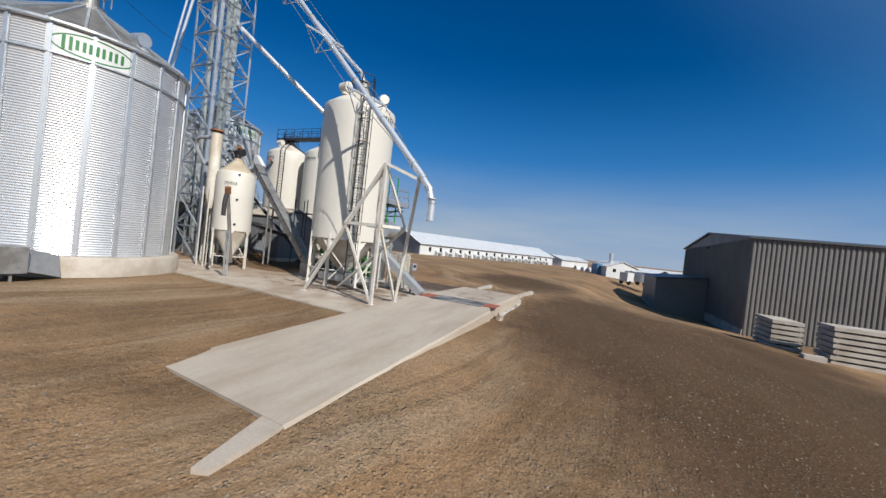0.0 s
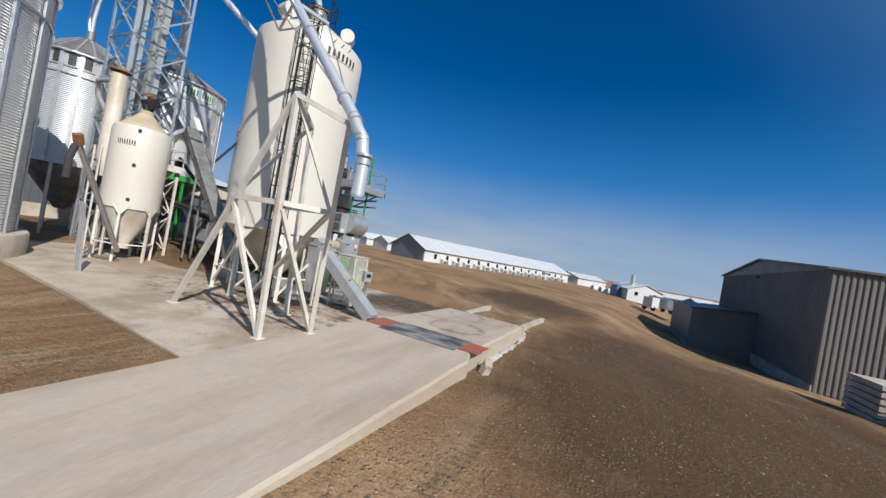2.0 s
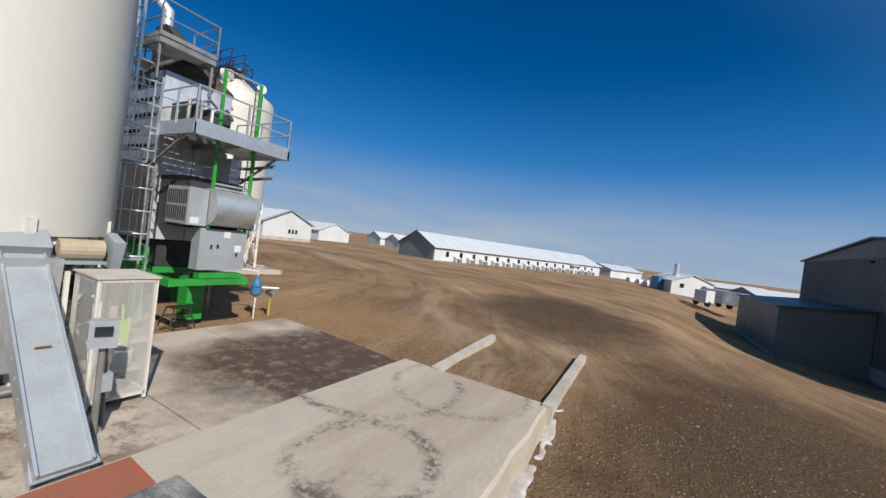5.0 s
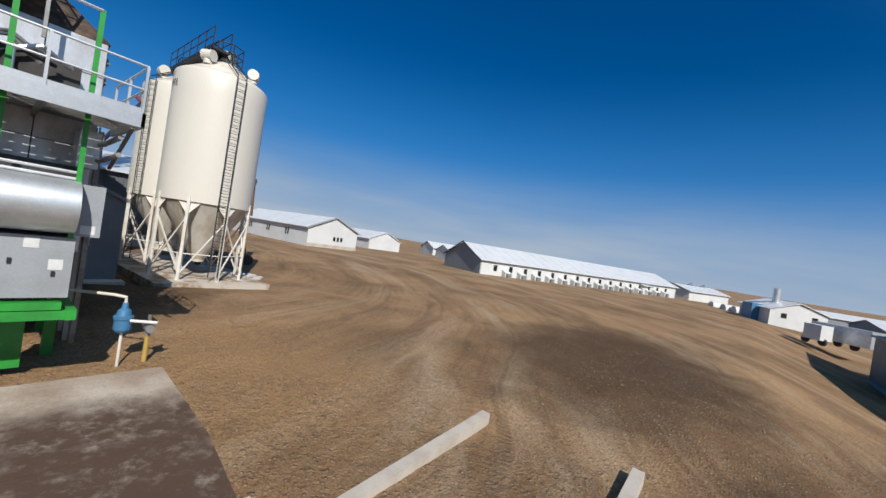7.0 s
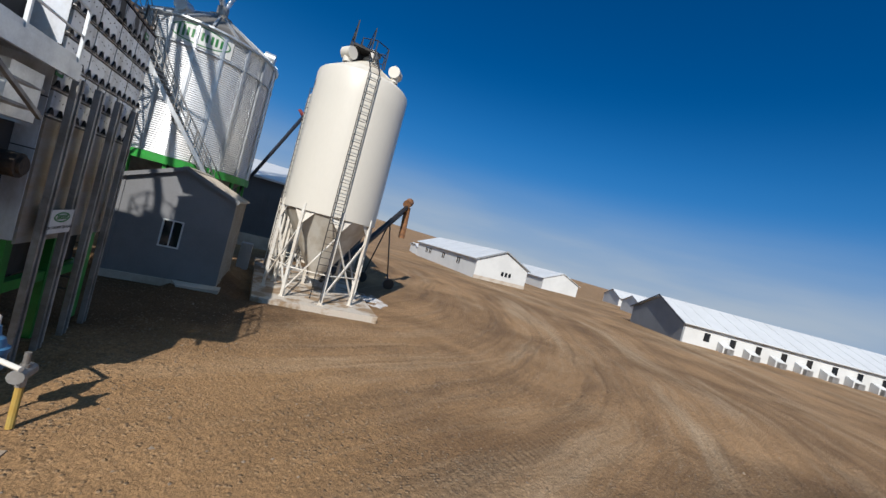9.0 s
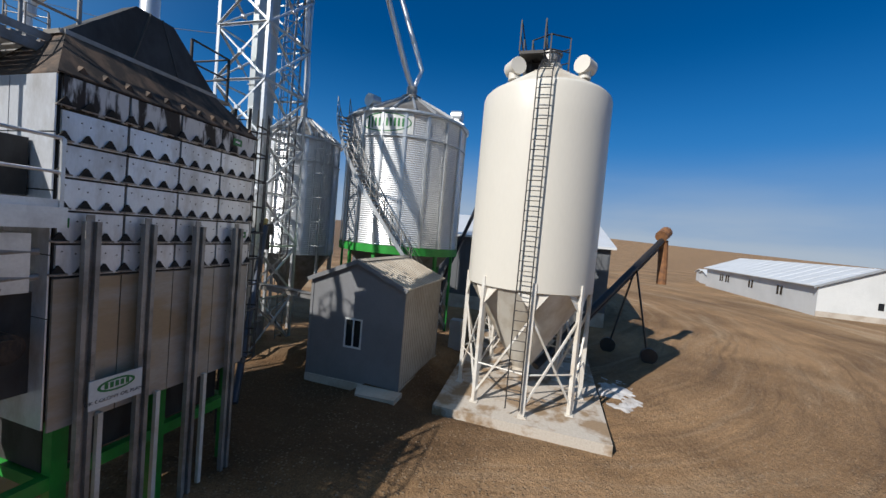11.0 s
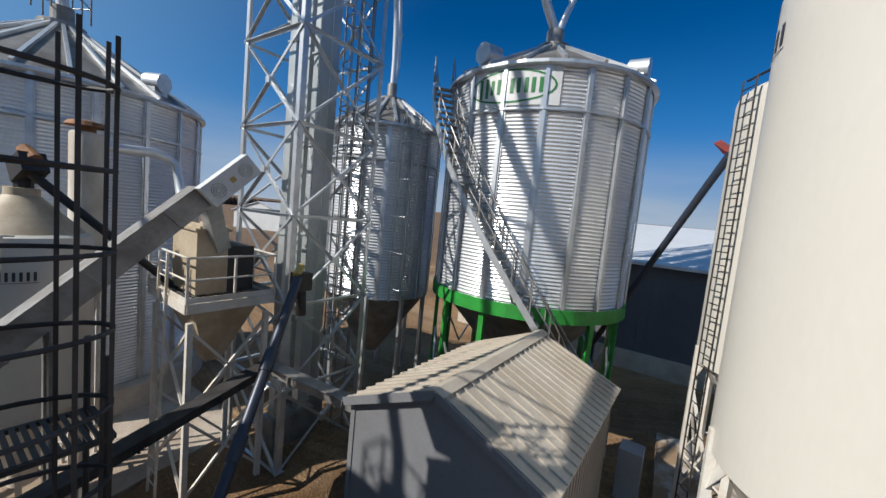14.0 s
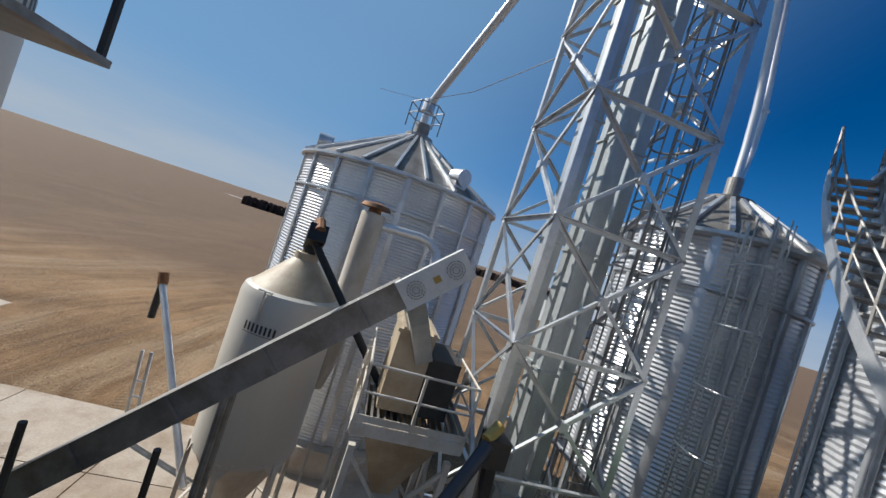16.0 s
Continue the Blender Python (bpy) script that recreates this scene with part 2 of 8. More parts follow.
def ramp_surface():
    """Concrete with soft tan stains along its length and curved black scuffs where trucks turn their wheels."""
    m = surf("ramp_concrete", (0.53, 0.45, 0.365), 0.85, 0, (0.41, 0.325, 0.245), 0.8, 0.55, 22, 0.2, (1.5, 0.3, 1), rvar=0.06, grain=0.07)
    n, l = m.node_tree.nodes, m.node_tree.links
    tex, span, calc, over = add_math(m)
    pos = [x for x in n if x.type == "NEW_GEOMETRY"][0].outputs["Position"]
    col = [x for x in n if x.type == "HUE_SAT"][0].outputs[0]
    worn, lugs = tex(pos, 1.6), tex(pos, 11.0, 2)
    col = over(span(tex(pos, 0.8), 0.52, 0.7, 0.0, 0.35), col, (0.27, 0.25, 0.225))
    for cx, cy, rad, w, power in ((-5.4, 16.4, 1.0, 0.22, 0.95), (-7.2, 18.9, 1.85, 0.16, 0.85), (-5.6, 19.9, 1.5, 0.15, 0.6), (-5.0, 15.7, 0.35, 0.3, 0.5)):
        dist = n.new("ShaderNodeVectorMath")
        dist.operation = "DISTANCE"
        dist.inputs[1].default_value = (cx, cy, 0.6)
        l.new(pos, dist.inputs[0])
        ring = span(calc("ABSOLUTE", calc("SUBTRACT", dist.outputs["Value"], rad)), w, w * 0.25, 0.0, 1.0)
        broken = calc("MULTIPLY", span(worn, 0.42, 0.56, 0.1, 1.0), span(lugs, 0.44, 0.54, 0.2, 1.0))
        col = over(calc("MULTIPLY", calc("MULTIPLY", ring, broken), power), col, (0.1, 0.082, 0.066))
    l.new(col, n["Principled BSDF"].inputs["Base Color"])
    return m


def slab_surface():
    """Old concrete: pale and clean in places, brown with wet dirt in a patch beside the ramp, spotted under the bins."""
    m = surf("stained_concrete", (0.54, 0.46, 0.375), 0.85, 0, (0.36, 0.275, 0.2), 0.9, 0.7, 20, 0.25, rvar=0.08, grain=0.12)
    n, l = m.node_tree.nodes, m.node_tree.links
    tex, span, calc, over = add_math(m)
    pos = [x for x in n if x.type == "NEW_GEOMETRY"][0].outputs["Position"]
    col = [x for x in n if x.type == "HUE_SAT"][0].outputs[0]
    sep = n.new("ShaderNodeSeparateXYZ")
    l.new(pos, sep.inputs[0])

    def bed(cx, cy, rx, ry):
        u = calc("POWER", calc("ABSOLUTE", calc("DIVIDE", calc("SUBTRACT", sep.outputs[0], cx), rx)), 2.5)
        v = calc("POWER", calc("ABSOLUTE", calc("DIVIDE", calc("SUBTRACT", sep.outputs[1], cy), ry)), 2.5)
        return calc("ADD", u, v)
    cloud, fine = tex(pos, 0.9, 8, 0.7), tex(pos, 3.2, 6, 0.7)
    mud = calc("ADD", bed(-9.3, 18.9, 2.6, 3.1), calc("MULTIPLY", cloud, 1.7))
    col = over(calc("MULTIPLY", span(mud, 1.2, 2.05, 1.0, 0.0), span(fine, 0.34, 0.5, 0.6, 1.0)), col, (0.062, 0.034, 0.02))
    spots = calc("ADD", bed(-11.5, 12.6, 3.2, 2.6), calc("MULTIPLY", fine, 2.4))
    col = over(span(spots, 1.15, 1.6, 0.9, 0.0), col, (0.12, 0.075, 0.045))
    under = calc("ADD", bed(-18.5, 12.2, 5.0, 2.0), calc("MULTIPLY", cloud, 2.2))
    col = over(span(under, 0.9, 1.9, 0.8, 0.0), col, (0.22, 0.145, 0.085))
    blot = tex(pos, 1.5, 10, 0.72)
    work = span(calc("ADD", bed(-11.5, 12.5, 5.0, 2.9), calc("MULTIPLY", cloud, 0.6)), 0.9, 1.5, 1.0, 0.12)
    col = over(calc("MULTIPLY", span(blot, 0.5, 0.57, 0.0, 0.9), work), col, (0.1, 0.058, 0.034))
    col = over(calc("MULTIPLY", span(blot, 0.44, 0.36, 0.0, 0.6), work), col, (0.5, 0.45, 0.4))
    l.new(col, n["Principled BSDF"].inputs["Base Color"])
    return m


M_RAMP = ramp_surface()
M_CONC_D = slab_surface()
M_CONC_W = surf("pale_concrete", (0.59, 0.525, 0.45), 0.85, 0, (0.4, 0.33, 0.26), 0.7, 0.9, 20, 0.2)
M_PAD = surf("grain_stained_pad", (0.56, 0.5, 0.43), 0.85, 0, (0.3, 0.195, 0.105), 0.9, 0.9, 20, 0.25, lo=0.46, hi=0.56, grain=0.1)
M_GALV = surf("galvanised_sheet", (0.665, 0.68, 0.7), 0.36, 0.57, (0.55, 0.57, 0.6), 0.6, 0.7, 25, 0.03, (1, 1, 0.35), 0.1)
M_GALV_B = surf("galvanised_steel", (0.6, 0.62, 0.64), 0.42, 0.75, (0.42, 0.43, 0.45), 0.6, 2.0, 30, 0.05)
M_ROOFG = surf("dull_bin_roof", (0.235, 0.225, 0.21), 0.55, 0.3, (0.12, 0.105, 0.09), 0.75, 1.2, 30, 0.06)
M_CASE = surf("elevator_sheet", (0.48, 0.51, 0.515), 0.38, 0.5, (0.28, 0.3, 0.29), 0.6, 1.2, 25, 0.03, (1, 1, 0.4))
M_GALV_D = surf("weathered_steel", (0.29, 0.285, 0.28), 0.5, 0.5, (0.15, 0.135, 0.12), 0.7, 2.0, 30, 0.08)
M_DRYER = surf("dryer_sheet", (0.62, 0.645, 0.69), 0.34, 0.4, (0.33, 0.315, 0.3), 0.7, 1.6, 25, 0.04, (1.5, 1, 0.5), each=0.07, lo=0.47, hi=0.66)
M_SOOT = surf("sooty_sheet", (0.68, 0.68, 0.69), 0.5, 0.3, (0.03, 0.021, 0.016), 1.0, 3.2, 30, 0.1, (1.5, 1, 0.3), lo=0.47, hi=0.56)
M_MOUTH = surf("black_vent_shade", (0.014, 0.013, 0.013), 0.9, 0, (0.03, 0.025, 0.02), 0.7, 4, 30, 0.05)
M_SKIRT = surf("dusty_dryer_skirt", (0.46, 0.44, 0.41), 0.45, 0.3, (0.4, 0.29, 0.17), 0.85, 0.8, 25, 0.05, (0.5, 0.5, 1.6), each=0.08)
M_BROWN = surf("dusty_brown_sheet", (0.135, 0.085, 0.055), 0.8, 0.1, (0.028, 0.02, 0.016), 0.95, 2.8, 30, 0.2, (1.4, 0.6, 0.6), lo=0.4, hi=0.55)
M_HOOD = surf("dark_hood_sheet", (0.055, 0.053, 0.053), 0.68, 0.1, (0.028, 0.024, 0.021), 0.9, 1.6, 25, 0.08, (1.2, 1.2, 0.5))
M_WHITE = surf("cream_bin_paint", (0.745, 0.712, 0.642), 0.42, 0, (0.71, 0.665, 0.58), 0.5, 0.5, 14, 0.0, (1, 1, 0.3), 0.05, lo=0.3, hi=0.8, grain=0.015)
M_WHITE_S = surf("cream_paint_dusty", (0.78, 0.74, 0.66), 0.5, 0, (0.5, 0.41, 0.3), 0.75, 0.9, 14, 0.02, (1, 1, 0.5), 0.08, grain=0.03)
M_LEG = surf("white_painted_steel", (0.79, 0.765, 0.71), 0.5, 0, (0.6, 0.5, 0.38), 0.6, 1.6, 24, 0.04)
M_BLACK = surf("black_steel", (0.03, 0.03, 0.032), 0.5, 0.3, (0.06, 0.05, 0.045), 0.6, 2.0, 30, 0.05)
M_RUBBER = surf("black_rubber", (0.035, 0.035, 0.036), 0.8, 0, (0.07, 0.065, 0.06), 0.7, 2.5, 40, 0.2)
M_GREEN = surf("green_paint", (0.035, 0.36, 0.055), 0.4, 0, (0.03, 0.22, 0.04), 0.6, 2.0, 24, 0.04)
M_LOGO_G = surf("green_lettering", (0.03, 0.22, 0.06), 0.5, 0, None, 0.3, 3, 20, 0)
M_LOGO_W = surf("white_decal", (0.78, 0.79, 0.78), 0.45, 0, None, 0.3, 3, 20, 0)
M_INK = surf("dark_lettering", (0.05, 0.05, 0.055), 0.5, 0, None, 0.3, 3, 20, 0)
M_GREY = surf("grey_machine_paint", (0.42, 0.45, 0.48), 0.45, 0.15, (0.33, 0.34, 0.35), 0.6, 1.4, 24, 0.03)
M_SHED = surf("slate_grey_siding", (0.215, 0.22, 0.235), 0.6, 0, (0.17, 0.173, 0.18), 0.6, 0.8, 20, 0.05)
M_TAN = surf("tan_ribbed_sheet", (0.55, 0.49, 0.41), 0.5, 0.0, (0.42, 0.35, 0.27), 0.6, 1.0, 20, 0.04)
M_TANBOX = surf("cream_hopper_paint", (0.58, 0.49, 0.36), 0.55, 0, (0.36, 0.26, 0.16), 0.6, 1.2, 20, 0.04)
M_RED = surf("red_plate_paint", (0.42, 0.105, 0.055), 0.75, 0, (0.3, 0.13, 0.08), 0.8, 1.6, 24, 0.15)
M_SPOUT = surf("dark_red_spout_paint", (0.26, 0.035, 0.03), 0.5, 0, (0.16, 0.03, 0.025), 0.7, 3, 24, 0.05)
M_MAT = surf("dark_rubber_mat", (0.06, 0.063, 0.067), 0.7, 0, (0.31, 0.3, 0.285), 0.95, 1.3, 24, 0.25, (0.7, 1.3, 1), lo=0.42, hi=0.6, grain=0.35)
M_BLUE = surf("blue_paint", (0.06, 0.22, 0.42), 0.45, 0, (0.05, 0.14, 0.26), 0.6, 4, 30, 0.05)
M_NAVY = surf("dark_blue_auger_paint", (0.035, 0.05, 0.085), 0.42, 0.2, (0.06, 0.06, 0.07), 0.6, 2, 24, 0.05)
M_YEL = surf("yellow_paint", (0.5, 0.31, 0.07), 0.5, 0, (0.5, 0.4, 0.12), 0.6, 4, 30, 0.05)
M_RUST = surf("rusty_steel", (0.33, 0.15, 0.06), 0.75, 0.2, (0.14, 0.07, 0.04), 0.8, 3, 30, 0.2)
M_GRAIN = surf("spilled_grain", (0.5, 0.29, 0.1), 0.95, 0, (0.36, 0.19, 0.07), 0.7, 1.2, 60, 0.6)
M_SNOW = surf("old_snow", (0.68, 0.66, 0.65), 0.7, 0, (0.36, 0.3, 0.25), 0.8, 2.0, 20, 0.3)
M_BARN = surf("white_barn_siding", (0.74, 0.75, 0.75), 0.55, 0, (0.62, 0.63, 0.63), 0.6, 0.3, 10, 0.03)
M_BARN_G = surf("grey_barn_siding", (0.27, 0.29, 0.31), 0.6, 0, (0.22, 0.23, 0.25), 0.6, 0.4, 10, 0.03)
M_ROOFW = surf("white_steel_roof", (0.76, 0.78, 0.8), 0.4, 0.05, (0.64, 0.66, 0.68), 0.6, 0.3, 10, 0.03)
M_ROOFD = surf("dark_steel_roof", (0.1, 0.11, 0.125), 0.45, 0.2, (0.14, 0.145, 0.15), 0.6, 0.5, 10, 0.03)
M_BIG = surf("taupe_steel_siding", (0.215, 0.2, 0.185), 0.55, 0.0, (0.17, 0.156, 0.143), 0.6, 0.4, 10, 0.03)
M_DARKW = surf("dark_grey_siding", (0.13, 0.14, 0.155), 0.6, 0, (0.1, 0.105, 0.115), 0.6, 0.4, 10, 0.03)
M_BUCKET = surf("white_plastic", (0.75, 0.76, 0.76), 0.4, 0, None, 0.4, 3, 20, 0.02)
M_LIME = surf("lime_plastic", (0.45, 0.72, 0.03), 0.4, 0, None, 0.3, 3, 20, 0.02)
M_TREE = surf("bare_branches", (0.12, 0.075, 0.055), 0.9, 0, (0.07, 0.045, 0.035), 0.7, 0.5, 8, 0.3)


def glass(name, tint, rough, alpha=None):
    m = bpy.data.materials.new(name)
    m.use_nodes = True
    b = m.node_tree.nodes["Principled BSDF"]
    b.inputs["Base Color"].default_value = (*tint, 1)
    b.inputs["Roughness"].default_value = rough
    if alpha is not None:
        b.inputs["Alpha"].default_value = alpha
    return m


M_PANE = glass("dark_window_glass", (0.015, 0.017, 0.02), 0.08)
M_ACRYL = glass("dusty_clear_sheet", (0.62, 0.6, 0.55), 0.3, 0.25)


# ---- building blocks ----
def B():
    return bmesh.new()


def box(bm, c, s, m=None):
    vs = []
    for z in (-0.5, 0.5):
        for x, y in ((-0.5, -0.5), (0.5, -0.5), (0.5, 0.5), (-0.5, 0.5)):
            v = Vector((x * s[0], y * s[1], z * s[2]))
            vs.append(bm.verts.new((m @ v if m else v) + Vector(c)))
    for f in ((3, 2, 1, 0), (4, 5, 6, 7), (0, 1, 5, 4), (1, 2, 6, 5), (2, 3, 7, 6), (3, 0, 4, 7)):
        bm.faces.new([vs[i] for i in f])
    return bm


def cbox(bm, lo, hi):
    lo, hi = Vector(lo), Vector(hi)
    return box(bm, (lo + hi) / 2, hi - lo)


def basis(a, b, up=(0, 0, 1)):
    z = (Vector(b) - Vector(a)).normalized()
    u = Vector(up)
    if abs(z.dot(u)) > 0.98:
        u = Vector((1, 0, 0))
    x = z.cross(u).normalized()
    return Matrix((x, x.cross(z) * -1, z)).transposed()


def beam(bm, a, b, w, h=None, up=(0, 0, 1)):
    a, b = Vector(a), Vector(b)
    return box(bm, (a + b) / 2, (w, h or w, (b - a).length), basis(a, b, up))


def angle_bar(bm, a, b, w, t=0.012, up=(0, 0, 1)):
    """An L-shaped rolled bar."""
    a, b = Vector(a), Vector(b)
    m = basis(a, b, up)
    box(bm, (a + b) / 2 + m @ Vector((0, -w / 2, 0)), (w, t, (b - a).length), m)
    box(bm, (a + b) / 2 + m @ Vector((-w / 2, 0, 0)), (t, w, (b - a).length), m)
    return bm


def tube(bm, a, b, r, n=10, r2=None, cap=True):
    a, b = Vector(a), Vector(b)
    m = basis(a, b)
    r2 = r if r2 is None else r2
    rings = []
    for p, q in ((a, r), (b, r2)):
        rings.append([bm.verts.new(p + m @ Vector((q * math.cos(k * math.tau / n), q * math.sin(k * math.tau / n), 0))) for k in range(n)])
    for k in range(n):
        bm.faces.new((rings[0][k], rings[0][(k + 1) % n], rings[1][(k + 1) % n], rings[1][k]))
    if cap:
        bm.faces.new(rings[0][::-1])
        bm.faces.new(rings[1])
    return bm


def pipe(bm, pts, r, n=10):
    """A round pipe through points, mitred at the bends."""
    pts = [Vector(p) for p in pts]
    rings = []
    prev = None
    for i, p in enumerate(pts):
        d = (pts[min(i + 1, len(pts) - 1)] - pts[max(i - 1, 0)]).normalized()
        if prev is None:
            x = d.cross(Vector((0, 0, 1)) if abs(d.z) < 0.95 else Vector((1, 0, 0))).normalized()
        else:
            x = (prev - d * prev.dot(d)).normalized()
        prev = x
        y = d.cross(x)
        rings.append([bm.verts.new(p + r * (x * math.cos(k * math.tau / n) + y * math.sin(k * math.tau / n))) for k in range(n)])
    for a, b in zip(rings, rings[1:]):
        for k in range(n):
            bm.faces.new((a[k], a[(k + 1) % n], b[(k + 1) % n], b[k]))
    bm.faces.new(rings[0][::-1])
    bm.faces.new(rings[-1])
    return bm


def lathe(bm, profile, n, c=(0, 0, 0), cap=False):
    c = Vector(c)
    rings = []
    for r, z in profile:
        if r < 1e-4:
            rings.append([bm.verts.new(c + Vector((0, 0, z)))])
        else:
            rings.append([bm.verts.new(c + Vector((r * math.cos(k * math.tau / n), r * math.sin(k * math.tau / n), z))) for k in range(n)])
    for a, b in zip(rings, rings[1:]):
        for k in range(n):
            j = (k + 1) % n
            if len(a) == 1 and len(b) == 1:
                continue
            if len(a) == 1:
                bm.faces.new((a[0], b[j], b[k]))
            elif len(b) == 1:
                bm.faces.new((a[k], a[j], b[0]))
            else:
                bm.faces.new((a[k], a[j], b[j], b[k]))
    if cap:
        for ring, flip in ((rings[0], True), (rings[-1], False)):
            if len(ring) > 2:
                bm.faces.new(ring[::-1] if flip else ring)
    return bm


def prism(bm, outline, lift):
    """A closed solid: an outline of points, and the vector by which it is drawn out."""
    lift = Vector(lift)
    a = [bm.verts.new(p) for p in outline]
    b = [bm.verts.new(Vector(p) + lift) for p in outline]
    bm.faces.new(a[::-1])
    bm.faces.new(b)
    for i in range(len(a)):
        j = (i + 1) % len(a)
        bm.faces.new((a[i], a[j], b[j], b[i]))
    bmesh.ops.recalc_face_normals(bm, faces=bm.faces)
    return bm


def root_of(ob):
    while ob.parent:
        ob = ob.parent
    return ob


def mesh_of(name, bm, material, smooth=False, shift=None):
    if shift is not None:
        bmesh.ops.translate(bm, verts=bm.verts, vec=shift)
    me = bpy.data.meshes.new(name)
    bm.to_mesh(me)
    bm.free()
    me.materials.append(material)
    if smooth:
        me.shade_smooth()
        if smooth is not True:
            me.set_sharp_from_angle(angle=radians(smooth))
    return me


def thing(name, at, label, category, group="", kind=""):
    ob = new(name)
    ob.location = at
    ob.empty_display_size = 0.3
    return tagged(ob, label, category, group, kind)


def part(name, bm, material, parent, label="", smooth=False):
    """One mesh under a thing or under a part; the bmesh is in world coordinates."""
    ob = new(name, mesh_of(name, bm, material, smooth, -root_of(parent).location))
    ob.parent = parent
    if label:
        ob["label"] = label
    return ob


def piece(name, me, parent, m):
    """A repeat that shares its mesh; m is its pose in the world."""
    ob = new(name, me)
    ob.parent = parent
    ob.matrix_basis = Matrix.Translation(-root_of(parent).location) @ m
    return ob


def solo(name, bm, material, label, category, group="", kind="", smooth=False):
    """A thing that is one mesh, with its origin in its own base."""
    c = sum((v.co for v in bm.verts), Vector()) / len(bm.verts)
    c.z = min(v.co.z for v in bm.verts)
    ob = new(name, mesh_of(name, bm, material, smooth, -c))
    ob.location = c
    return tagged(ob, label, category, group, kind)


def at_angle(c, r, a, z):
    return Vector((c[0] + r * math.cos(a), c[1] + r * math.sin(a), z))


def curved_patch(bm, c, r, a0, a1, z0, z1, n=8, tilt=0.0):
    """A decal that lies on a cylinder."""
    cols = []
    for i in range(n + 1):
        a = a0 + (a1 - a0) * i / n
        dz = tilt * (i / n - 0.5)
        cols.append([bm.verts.new(at_angle(c, r, a, z + dz)) for z in (z0, z1)])
    for p, q in zip(cols, cols[1:]):
        bm.faces.new((p[0], q[0], q[1], p[1]))
    return bm


def curved_ring(bm, c, r, a, w, zc, h, t=0.06, n=28):
    """An oval outline that lies on a cylinder: half width w (radians), half height h."""
    k = []
    for i in range(n):
        u = i * math.tau / n
        k.append([bm.verts.new(at_angle(c, r, a + w * s * math.cos(u), zc + h * s2 * math.sin(u))) for s, s2 in ((1, 1), (1 - t / (w * r), 1 - t / h))])
    for i in range(n):
        p, q = k[i], k[(i + 1) % n]
        bm.faces.new((p[0], q[0], q[1], p[1]))
    return bm


def letter_bars(parent, material, c, r, a0, a1, zc, h, count):
    """Plain bars in place of a brand's letters, on a cylinder, over a thin base line."""
    step = (a1 - a0) / count
    bm = B()
    curved_patch(bm, c, r, a0, a1, zc - h * 0.72, zc - h * 0.66, 8)
    mark = part("brand_mark", bm, material, parent, "row of dark lettering bars")
    for i in range(count):
        bm = B()
        curved_patch(bm, c, r, a0 + step * (i + 0.26), a0 + step * (i + 0.74), zc - h / 2, zc + h / 2, 2)
        part("letter_bar", bm, material, mark)
    return mark


def ladder(parent, foot, top, width, side, material=M_BLACK, cage_from=None, out=None, rung_gap=0.3, name="ladder", hoop_gap=1.2):
    """Two rails with rungs; with cage_from, hoops and straps stand out along the vector out from that height on."""
    foot, top, side = Vector(foot), Vector(top), Vector(side).normalized()
    d = (top - foot).normalized()
    bm = B()
    for s in (-0.5, 0.5):
        beam(bm, foot + side * width * s, top + side * width * s, 0.035, 0.05)
    lad = part(name, bm, material, parent)
    rb = B()
    tube(rb, side * -width / 2, side * width / 2, 0.014, 6)
    me = mesh_of("rung", rb, material)
    k = int((top - foot).length / rung_gap)
    for i in range(1, k + 1):
        piece("rung", me, lad, Matrix.Translation(foot + d * rung_gap * i))
    if cage_from is not None:
        out = Vector(out).normalized()
        start = (cage_from - foot.z) / d.z
        length = (top - foot).length
        arc = [side * (0.36 * math.cos(u)) + out * (0.08 + 0.68 * math.sin(u)) for u in [math.pi * i / 10 for i in range(11)]]
        hb = B()
        pipe(hb, arc, 0.02, 6)
        hoop = mesh_of("hoop", hb, material)
        s = start
        while s < length - 0.1:
            piece("hoop", hoop, lad, Matrix.Translation(foot + d * s))
            s += hoop_gap
        for i in (0, 2, 4, 6, 8, 10):
            sb = B()
            beam(sb, foot + d * start + arc[i], foot + d * length + arc[i], 0.012, 0.03)
            part("cage_strap", sb, material, lad)
    return lad


def railing(parent, pts, material=M_GALV_B, height=1.0, closed=False, post_gap=1.2, name="railing", toe=True):
    """Posts, a top rail, a middle rail and a toe board along a line of points."""
    pts = [Vector(p) for p in pts]
    up = Vector((0, 0, 1))
    runs = list(zip(pts, pts[1:])) + ([(pts[-1], pts[0])] if closed else [])
    line = pts + ([pts[0]] if closed else [])
    bm = B()
    pipe(bm, [p + up * height for p in line], 0.024, 8)
    rail = part(name, bm, material, parent)
    bm = B()
    pipe(bm, [p + up * height * 0.52 for p in line], 0.022, 8)
    part("middle_rail", bm, material, rail)
    if toe:
        for a, b in runs:
            bm = B()
            beam(bm, a + up * 0.07, b + up * 0.07, 0.012, 0.12)
            part("toe_board", bm, material, rail)
    pb = B()
    box(pb, (0, 0, height / 2), (0.045, 0.045, height))
    me = mesh_of("rail_post", pb, material)
    for a, b in runs:
        k = max(1, round((b - a).length / post_gap))
        for i in range(k + (0 if closed else 1)):
            piece("rail_post", me, rail, Matrix.Translation(a + (b - a) * (i / k)))
    return rail


# ---- the ground ----
SLAB = 0.5
RAMP = 0.6


def ramp_z(y):
    return 0.1 + (RAMP - 0.1) * max(0, min(1, (y - 0.5) / 12.2))


def slab_z(x, y):
    """The slab falls with the ramp where the two meet."""
    k = max(0, min(1, (x + 13) / 5))
    return SLAB - k * max(0, SLAB - ramp_z(y) - 0.01)


